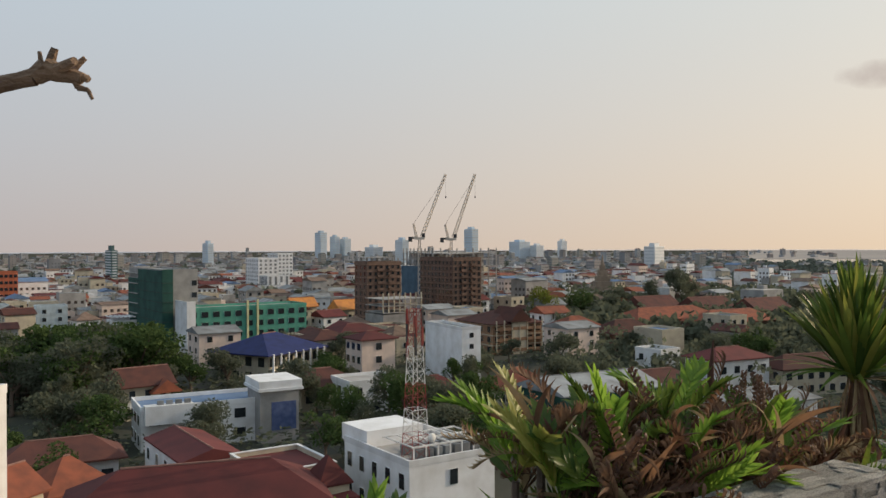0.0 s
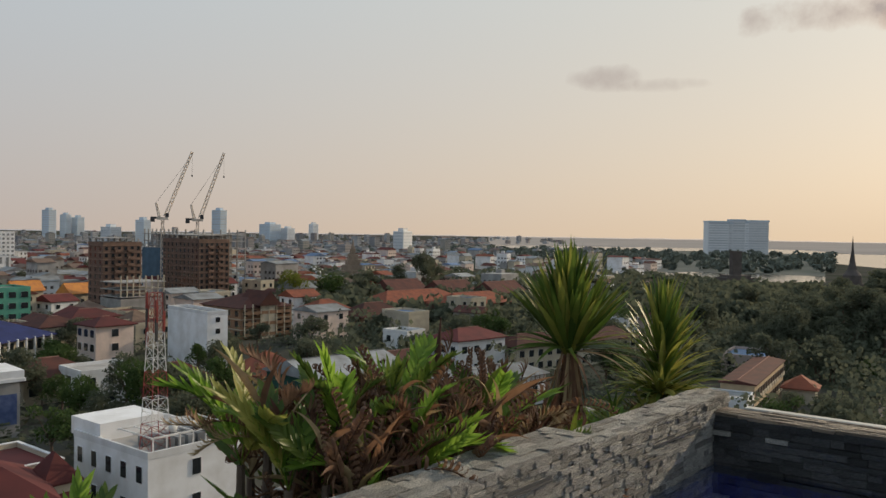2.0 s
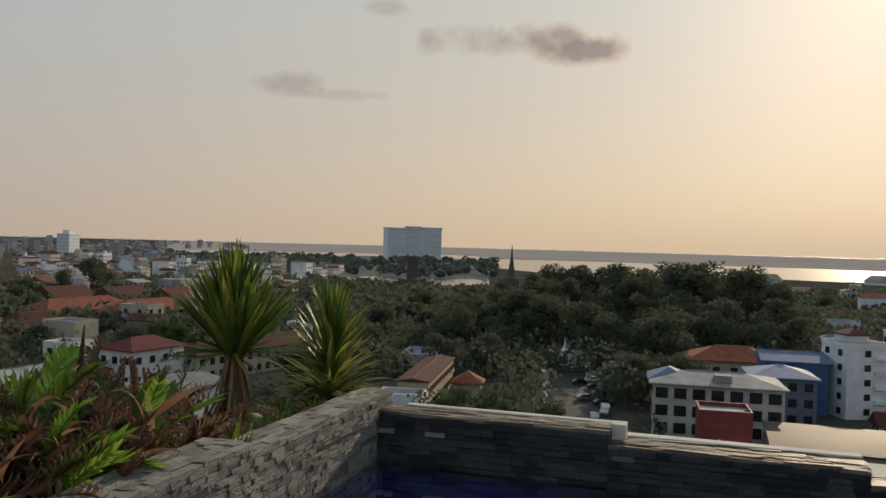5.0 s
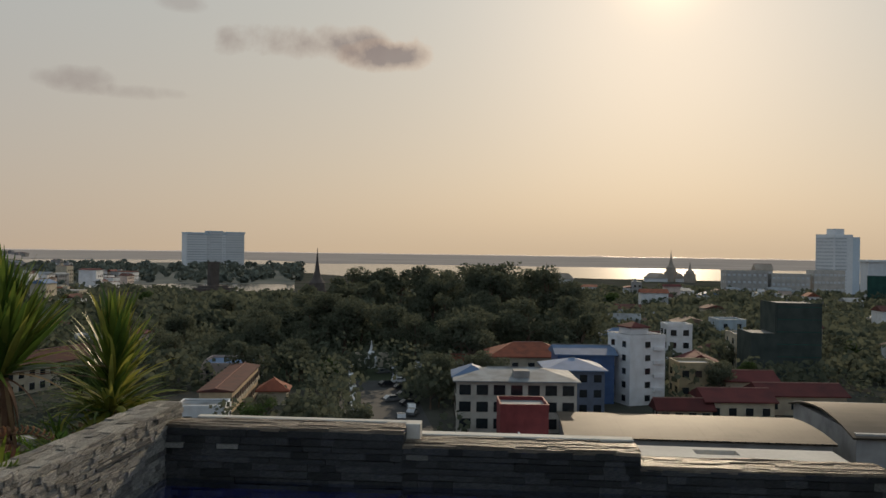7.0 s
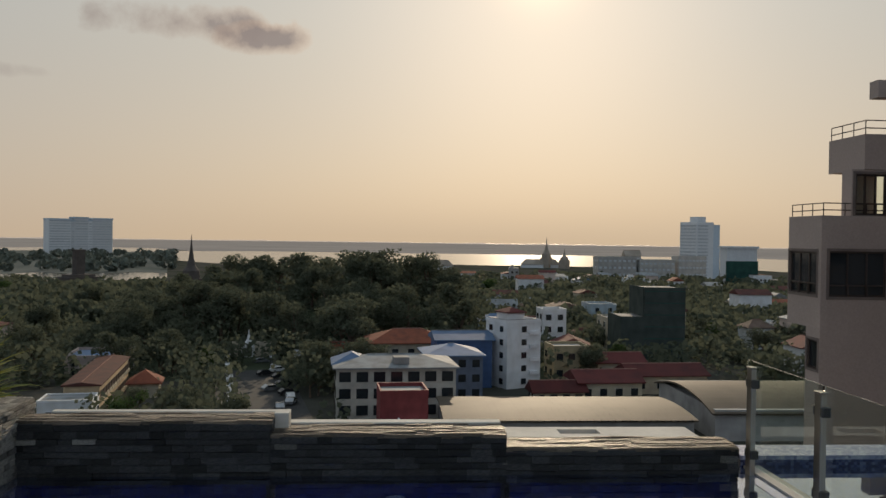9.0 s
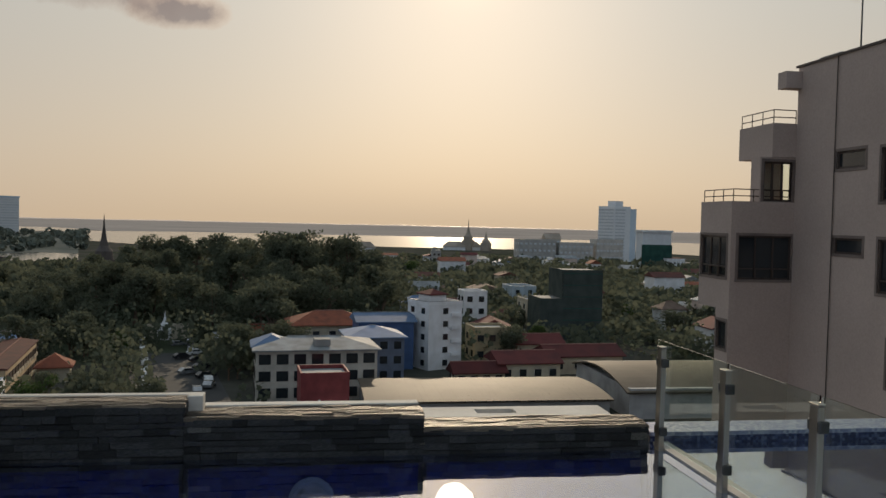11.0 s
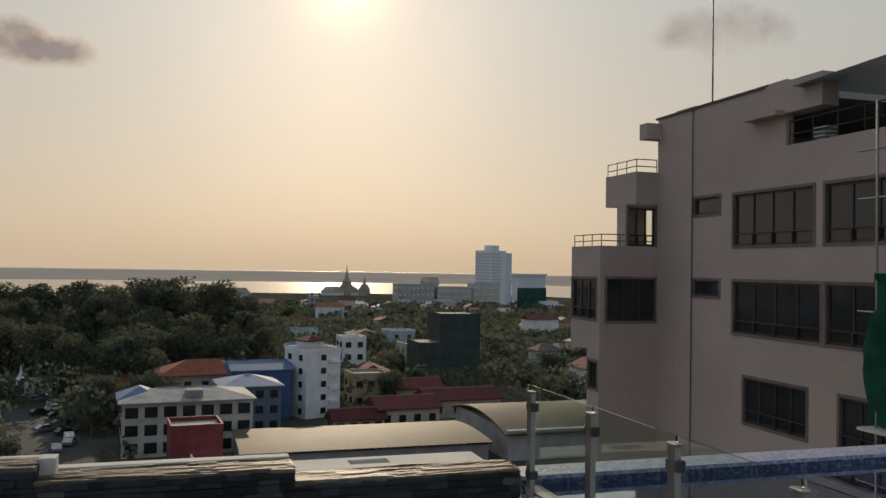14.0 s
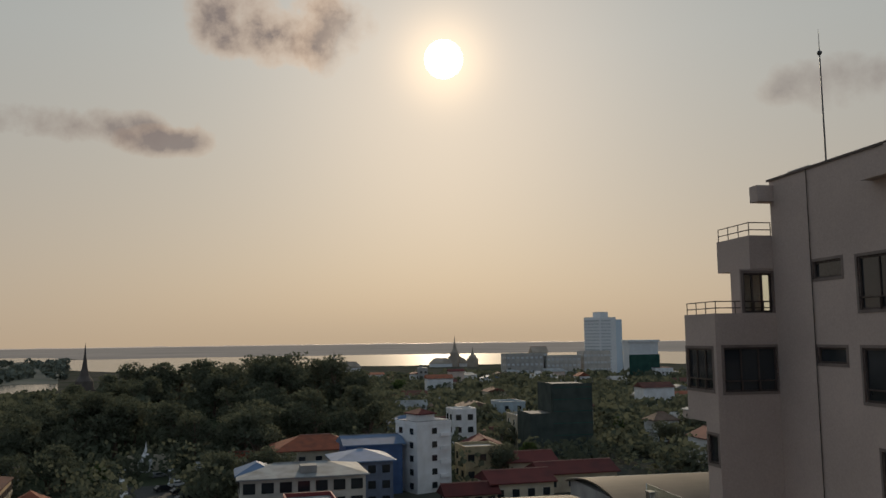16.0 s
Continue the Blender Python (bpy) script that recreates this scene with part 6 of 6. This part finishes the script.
canopy_stuff("undergrowth", "dark shrubs between the houses", 1100, -34, 40, 130, 330, 6, TREE_B, 0.5).scale = (1, 1, 0.5)
canopy_stuff("street_shrubs", "dark shrubs between hill and street", 420, 48, 90, 190, 330, 7, TREE_B, 0.5).scale = (1, 1, 0.55)

# ---- plants in the planter ----
LG = leaf_material("sword leaf green", (0.060, 0.115, 0.022), (0.15, 0.20, 0.035), 0.42, 0.4)
LY = leaf_material("yellowing leaf", (0.22, 0.25, 0.045), (0.36, 0.33, 0.08), 0.45, 0.45)
LB = leaf_material("bright green leaf", (0.15, 0.27, 0.035), (0.25, 0.38, 0.055), 0.6, 0.4)
LR = leaf_material("dry brown leaf", (0.11, 0.055, 0.035), (0.25, 0.14, 0.08), 0.4, 0.7)
LT = leaf_material("straw leaf", (0.26, 0.17, 0.085), (0.42, 0.31, 0.17), 0.3, 0.7)
LK = leaf_material("withered dark leaf", (0.08, 0.042, 0.028), (0.17, 0.09, 0.055), 0.25, 0.7)


def leaf_mesh(width, bend, mat_, fold=0.25, seg=7, twist=0.0, peak=0.3):
    """A unit-long leaf along x that bows down by bend degrees, folded along its rib."""
    bm = bmesh.new()
    x = z = 0.0
    rows = []
    for k in range(seg + 1):
        s = k / seg
        w = width * (min(1.0, 0.45 + s / peak * 0.55) if s < peak else max(0.0, (1 - s) / (1 - peak)) ** 0.75)
        ang = radians(-bend * s * s)
        c, sn = math.cos(radians(twist * s)), math.sin(radians(twist * s))
        lift = w * fold
        ps = [(-w, lift), (0, 0), (w, lift)]
        rows.append([bm.verts.new((x, p * c - q * sn, z + q * c + p * sn)) for p, q in ps] if k < seg else [bm.verts.new((x, 0, z))])
        x += math.cos(ang) / seg
        z += math.sin(ang) / seg
    for a, b in zip(rows, rows[1:]):
        if len(b) == 3:
            bm.faces.new((a[0], a[1], b[1], b[0])); bm.faces.new((a[1], a[2], b[2], b[1]))
        else:
            bm.faces.new((a[0], a[1], b[0])); bm.faces.new((a[1], a[2], b[0]))
    return mesh_of("leaf", bm, mat_, smooth=True)


def variants(width, bends, mats_, **kw):
    return [leaf_mesh(width, b, m, **kw) for b in bends for m in mats_]


UPRIGHT = variants(0.039, (3, 10, 22), (LG, LG, LG, LY), peak=0.55)
SWORD = variants(0.040, (16, 36, 60), (LG, LG, LY))
YELL = variants(0.045, (40, 80), (LY,), peak=0.4)
HANG = variants(0.022, (20, 45), (LT, LR))
prg = random.Random(77)


def sprout(plant, meshes, base, az, elev, length, label=""):
    ob = part("leaf", prg.choice(meshes), None, plant, label)
    ob.matrix_basis = Matrix.LocRotScale(base, Euler((0, radians(-elev), radians(az))), (length, length, length)) @ pose(0, 0, 0, prg.uniform(-25, 25))
    return ob


def at_planter(x, y, z=33.42):
    return POOL @ pose(x + 0.10, y + 0.05, z - 0.06)


# tall dracaena with a shaggy trunk
d1 = thing("dracaena", at_planter(-0.90, -0.77), "tall spiky dracaena with a shaggy trunk of dead leaves", "plant")
part("trunk", tubes(((0, 0, -0.05), (0.02, 0.0, 0.4), 0.05, 0.042), ((0.02, 0, 0.4), (0, 0.02, 0.79), 0.042, 0.05), n=9), BARK, d1)
for k in range(270):
    s = (k / 270) ** 0.8
    el = 89 - 38 * s + prg.uniform(-8, 8)
    sprout(d1, UPRIGHT, (0, 0, 0.79 - 0.14 * s), prg.uniform(0, 360), el, prg.uniform(0.60, 0.76) * (1 - 0.06 * s))
for k in range(16):
    sprout(d1, SWORD[3:], (0, 0, 0.74), prg.uniform(0, 360), prg.uniform(0, 24), prg.uniform(0.45, 0.62))
for k in range(110):
    a = prg.uniform(0, 360)
    sprout(d1, HANG, (0.045 * math.cos(radians(a)), 0.045 * math.sin(radians(a)), prg.uniform(0.45, 0.76)), a, prg.uniform(-84, -70), prg.uniform(0.42, 0.66))
for k in range(6):
    sprout(d1, HANG, (0, 0, 0.72), prg.uniform(-60, 60), prg.uniform(-8, 10), prg.uniform(0.5, 0.75))

# second, younger dracaena near the corner
d2 = thing("dracaena", at_planter(-0.66, 0.22), "leafy younger dracaena with yellowing lower leaves", "plant")
part("trunk", tubes(((0, 0, -0.05), (0, 0, 0.66), 0.035, 0.028), n=9), BARK, d2)
for k in range(250):
    s = k / 250
    sprout(d2, UPRIGHT if s < 0.4 else SWORD, (0, 0, 0.72 - 0.50 * s), prg.uniform(0, 360), 82 - 58 * s + prg.uniform(-16, 16), prg.uniform(0.44, 0.58))
for k in range(54):
    sprout(d2, YELL if k % 2 else SWORD, (0, 0, prg.uniform(0.26, 0.4)), prg.uniform(0, 360), prg.uniform(-8, 30), prg.uniform(0.38, 0.56))
for x, y, n, L in ((-0.70, 0.05, 40, 0.36), (-0.72, 0.36, 36, 0.34), (-0.80, -0.30, 34, 0.30), (-0.95, 0.0, 30, 0.32), (-0.62, -0.05, 22, 0.22), (-0.55, 0.40, 20, 0.24), (-1.05, -0.55, 24, 0.32)):
    p = thing("low_plant", at_planter(x, y), "low dark green plant with narrow leaves", "plant", "low planter plants")
    part("stem", tubes(((0, 0, -0.03), (0, 0, 0.14), 0.02, 0.014)), BARK, p)
    for k in range(n):
        sprout(p, SWORD, (0, 0, prg.uniform(0.06, 0.16)), prg.uniform(0, 360), prg.uniform(5, 65), L * prg.uniform(0.7, 1.2))

def frond_mesh(mat_, bend, n=15, leaflet=0.27, width=0.021, forward=50, droop=15, curl=0.0, seed=0, gone=0.0):
    """A unit-long feathery frond: a bowed rib with tapering leaflets on both sides."""
    r = random.Random(seed)
    bm = bmesh.new()
    spine, dirs = [], []
    x = z = 0.0
    for k in range(n + 4):
        ang = radians(-bend * (k / (n + 3)) ** 1.5)
        spine.append(Vector((x, 0, z)))
        dirs.append(Vector((math.cos(ang), 0, math.sin(ang))))
        x += math.cos(ang) / (n + 3)
        z += math.sin(ang) / (n + 3)
    for p, q in zip(spine, spine[1:]):
        add_tube(bm, p, q, 0.008, 0.007, n=4)
    for k in range(3, n + 4):
        s = (k - 3) / n
        size = leaflet * (0.65 + 0.8 * s if s < 0.45 else 1.01 - 0.55 * (s - 0.45)) * r.uniform(0.85, 1.12)
        for side in (-1, 1):
            if r.random() < gone:
                continue
            out = Vector((0, side, 0))
            fw = radians(forward + 25 * s + r.uniform(-7, 7))
            d = (dirs[k] * math.sin(fw) + out * math.cos(fw)).normalized()
            nrm = dirs[k].cross(out) * side
            if nrm.z < 0:
                nrm.negate()
            w = width * r.uniform(0.8, 1.15)
            across = nrm.cross(d).normalized()
            p = spine[k].copy()
            rows = []
            for j in range(5):
                q = j / 4
                wid = w * (0.55, 1.0, 0.95, 0.6, 0.0)[j]
                if j < 4:
                    rows.append((bm.verts.new(p - across * wid + nrm * wid * 0.35), bm.verts.new(p), bm.verts.new(p + across * wid + nrm * wid * 0.35)))
                else:
                    rows.append((bm.verts.new(p),))
                turn = Matrix.Rotation(radians(-(droop + curl * q * r.uniform(0.6, 1.4)) / 4), 3, across)
                d = turn @ d
                nrm = turn @ nrm
                p = p + d * size / 4
            for a_, b_ in zip(rows, rows[1:]):
                if len(b_) == 3:
                    bm.faces.new((a_[0], a_[1], b_[1], b_[0])); bm.faces.new((a_[1], a_[2], b_[2], b_[1]))
                else:
                    bm.faces.new((a_[0], a_[1], b_[0])); bm.faces.new((a_[1], a_[2], b_[0]))
    return mesh_of("frond", bm, mat_, smooth=True)


FRESH = [frond_mesh(m, b, n=10, leaflet=0.32, width=0.033, forward=46, droop=d, seed=k) for k, (m, b, d) in enumerate(((LB, 20, 8), (LB, 45, 15), (LG, 30, 12), (LG, 60, 22), (LB, 75, 20), (LY, 40, 15)))]
FADED = [frond_mesh(m, b, width=0.020, droop=40, curl=120, seed=20 + k, gone=0.15) for k, (m, b) in enumerate(((LR, 40), (LR, 80), (LK, 60), (LR, 110), (LT, 70), (LK, 30), (LR, 20), (LG, 50)))]
WITHER = variants(0.042, (50, 110, 200, 290), (LR, LK, LR, LT), fold=0.7, twist=150, peak=0.45, seg=11) + variants(0.05, (30, 80), (LG, LT), fold=0.5, twist=-60, peak=0.45, seg=9)
CURLED = [frond_mesh(m, b, n=16, leaflet=0.20, width=0.016, forward=25, droop=80, curl=330, seed=40 + k, gone=0.1) for k, (m, b) in enumerate(((LR, 25), (LK, 60), (LR, 90), (LK, 15)))]


def fern(x, y, z, fronds, label, group):
    z = z * 1.15 + (0.08 if z > 0.1 else 0.0)
    p = thing("fern", at_planter(x, y), label, "fern", group)
    part("root_stock", tubes(((0, 0, -0.03), (0, 0, max(0.05, z)), 0.03, 0.02), n=7), BARK, p)
    for meshes, az, el, length in fronds:
        ob = part("frond", prg.choice(meshes), None, p)
        ob.matrix_basis = Matrix.LocRotScale((0, 0, z), Euler((0, radians(-el), radians(az))), (length,) * 3) @ pose(0, 0, 0, prg.uniform(-70, 70))


# fresh ferns: place, height of the heart, number of fronds, length, middle direction, spread, rise
for x, y, z, n, L, az0, sp, e0, e1 in ((-0.84, -3.02, 0.34, 5, 0.46, 0, 360, 62, 88), (-0.80, -3.36, 0.26, 5, 0.46, 0, 360, 55, 85), (-0.64, -3.02, 0.22, 5, 0.42, 190, 180, 35, 75), (-0.62, -2.74, 0.20, 5, 0.44, 60, 260, 40, 80),
                                  (-0.66, -2.15, 0.12, 6, 0.48, 80, 140, 30, 65), (-0.80, -1.85, 0.26, 5, 0.40, 60, 200, 35, 80), (-0.98, -2.42, 0.40, 5, 0.46, 0, 360, 45, 85), (-0.95, -4.30, 0.10, 3, 0.40, 0, 360, 60, 85),
                                  (-0.70, -3.50, 0.10, 4, 0.46, 200, 120, 10, 45), (-0.58, -3.35, 0.06, 5, 0.46, 170, 220, 20, 65), (-1.15, -3.35, 0.30, 5, 0.5, 0, 360, 40, 80), (-0.56, -2.45, 0.04, 5, 0.40, 0, 300, 20, 70), (-0.60, -1.60, 0.05, 5, 0.30, 0, 300, 20, 70)):
    fern(x, y, z, [(FRESH, az0 + prg.uniform(-sp / 2, sp / 2), prg.uniform(e0, e1), L * prg.uniform(0.85, 1.15)) for k in range(n + 1)], "bright green fern with broad feathery fronds", "green ferns")

# withered ferns
for k in range(54):
    y = -1.35 - 1.98 * ((k + 0.5) / 54) + prg.uniform(-0.06, 0.06)
    x = (-0.58, -0.72, -0.88, -1.05, -1.28)[k % 5] + prg.uniform(-0.05, 0.05)
    z = prg.uniform(0.05, 0.42) * (0.6 if y > -1.9 else 1.0) * (0.55 if x > -0.66 else 1.0)
    fr = [(FADED, prg.uniform(0, 360), prg.uniform(5, 85), prg.uniform(0.32, 0.52)) for j in range(3)]
    fr += [(WITHER, prg.uniform(0, 360), prg.uniform(30, 88), prg.uniform(0.36, 0.58)) for j in range(6)]
    fr += [(CURLED, prg.uniform(0, 360), prg.uniform(40, 88), prg.uniform(0.35, 0.58)) for j in range(2)]
    fr += [(FRESH, prg.uniform(0, 360), prg.uniform(40, 85), prg.uniform(0.30, 0.44)) for j in range(1 if k % 3 == 0 else 0)]
    fern(x, y, z, fr, "withered brown fern with curled dry fronds", "withered ferns")
for k in range(12):
    x, y = prg.choice((-0.6, -0.75, -0.95)) + prg.uniform(-0.06, 0.06), -1.3 + 1.75 * k / 12
    fern(x, y, 0.03, [(FADED if j % 3 else FRESH, prg.uniform(0, 360), prg.uniform(5, 55), prg.uniform(0.2, 0.34)) for j in range(6)], "small half-withered fern at the foot of the dracaenas", "small ferns")
p = thing("withered_plant", at_planter(-0.9, -2.19), "single dark brown withered flower spike", "plant")
part("stem", tubes(((0, 0, -0.03), (0, 0, 0.7), 0.018, 0.012)), BARK, p)
part("spike", tubes(((0, 0, 0.68), (0.0, -0.01, 0.85), 0.010, 0.019), ((0, -0.01, 0.85), (0.01, 0, 1.06), 0.019, 0.003), n=8), mat("dark brown husk", (0.07, 0.03, 0.02), 0.8), p)

# bare tree whose stub reaches over the planter
dead = thing("bare_tree", pose(0.083, 0.072, 34.940, 89.71, 0, 0.04) @ pose(0, 0, 0, 0, 0, 0.74) @ pose(0, 0, 35.0, 90.23, 0, 0).inverted(), "bare grey-brown branch with broken stubs", "tree")
WOOD = mat("peeling branch bark", (0.26, 0.17, 0.11), 0.85, second=(0.12, 0.075, 0.05), scale=14, fine=90, bump=0.8, stretch=(0.4, 1, 1))
pts = [(-2.05, 2.95, 33.3), (-2.02, 2.8, 34.2), (-1.75, 2.45, 34.95), (-1.4, 2.15, 35.28), (-1.108, 2.0, 35.405), (-1.054, 2.0, 35.42), (-1.006, 2.0, 35.429), (-0.97, 2.0, 35.437), (-0.94, 2.0, 35.456), (-0.918, 2.0, 35.447), (-0.885, 2.0, 35.439), (-0.856, 2.0, 35.431)]
rad = [0.06, 0.05, 0.04, 0.028, 0.0215, 0.0205, 0.0195, 0.022, 0.028, 0.0235, 0.019, 0.0145]
bm = bmesh.new()
for a, b, c, d in zip(pts, pts[1:], rad, rad[1:]):
    add_tube(bm, a, b, c, d, n=10)
part("trunk", bm, WOOD, dead)
for path, r0 in [([(-0.953, 2.0, 35.459), (-0.956, 2.0, 35.481), (-0.958, 2.0, 35.497)], 0.006), ([(-0.937, 2.0, 35.456), (-0.928, 2.0, 35.485), (-0.921, 2.0, 35.504)], 0.0115), ([(-0.925, 2.0, 35.45), (-0.883, 1.97, 35.456), (-0.853, 1.95, 35.462)], 0.0125), ([(-0.886, 2.0, 35.44), (-0.867, 2.0, 35.464), (-0.849, 2.0, 35.48)], 0.0085), ([(-0.864, 2.0, 35.433), (-0.848, 2.0, 35.433), (-0.841, 2.0, 35.426)], 0.01), ([(-0.875, 2.0, 35.428), (-0.866, 2.0, 35.409), (-0.854, 2.0, 35.406)], 0.008), ([(-0.855, 2.0, 35.406), (-0.843, 2.0, 35.403), (-0.833, 2.0, 35.381)], 0.0055)]:
    bm = bmesh.new()
    add_tube(bm, path[0], path[1], r0 * 1.15, r0, n=8)
    add_tube(bm, path[1], path[2], r0, r0 * 0.8, n=8)
    part("stub", bm, WOOD, dead)

# ---- stone walls round the pool, stones last ----
def faced(name, label, x0, y0, x1, y1, z1, sides, seed, parts, dark=False, **size):
    """The wall's core, its stones above the water and a plain tiled foot below it."""
    foot = solid("pool_wall_foot", boxes((x0 + 0.03, y0 + 0.03, 31.9, x1 - 0.03, y1 - 0.03, WATER - 0.06)), POOLTILE, POOL, "deep blue tiled pool wall under water", "wall", kind="structure")
    return stone_wall(name, label, x0, y0, x1, y1, WATER - 0.06, z1, sides, parts, seed, dark=dark, **size)


faced("wall_planter_far", "grey ledger stone planter wall, lower length", -0.27, -1.79, -0.02, 0.24, WATER + 0.455, "rt", 2, True, low=0.027, high=0.043, short=0.055, long=0.16)
faced("wall_planter_near", "grey ledger stone planter wall, raised length", -0.31, -3.4, -0.022, -1.79, WATER + 0.508, "rt", 3, True, low=0.027, high=0.043, short=0.055, long=0.16)
faced("wall_planter_rear", "grey ledger stone planter wall beside the deck", -0.31, -8.0, -0.022, -3.4, WATER + 0.508, "rt", 7, False, low=0.027, high=0.043, short=0.055, long=0.16)
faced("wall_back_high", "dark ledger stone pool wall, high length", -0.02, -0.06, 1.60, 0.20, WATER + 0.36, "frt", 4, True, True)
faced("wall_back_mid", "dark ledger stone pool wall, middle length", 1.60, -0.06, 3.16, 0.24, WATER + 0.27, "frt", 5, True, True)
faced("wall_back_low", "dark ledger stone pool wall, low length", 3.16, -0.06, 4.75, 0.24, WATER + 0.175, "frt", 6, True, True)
# proud dark strips put in the shade of a recessed groove
for y0, y1, x, z in ((-1.05, -0.32, -0.016, 0.30), (-3.1, -2.2, -0.018, 0.36)):
    solid("wall_slot", boxes((x - 0.02, y0, WATER + z, x + 0.012, y1, WATER + z + 0.012), (x - 0.02, y0, WATER + z + 0.012, x + 0.004, y1, WATER + z + 0.03)), DARKSTEEL, POOL, "thin dark strip standing for a recessed slot in the stone wall", "slot", kind="structure")
bm = bmesh.new()
for cx, cy, cz, sx, sy, sz in REST:
    add_box(bm, cx - sx / 2, cy - sy / 2, cz - sz / 2, cx + sx / 2, cy + sy / 2, cz + sz / 2)
solid("ledger_stones", bm, STONE_I, POOL, "ledger stones of the rear planter wall", "stones", kind="stuff")
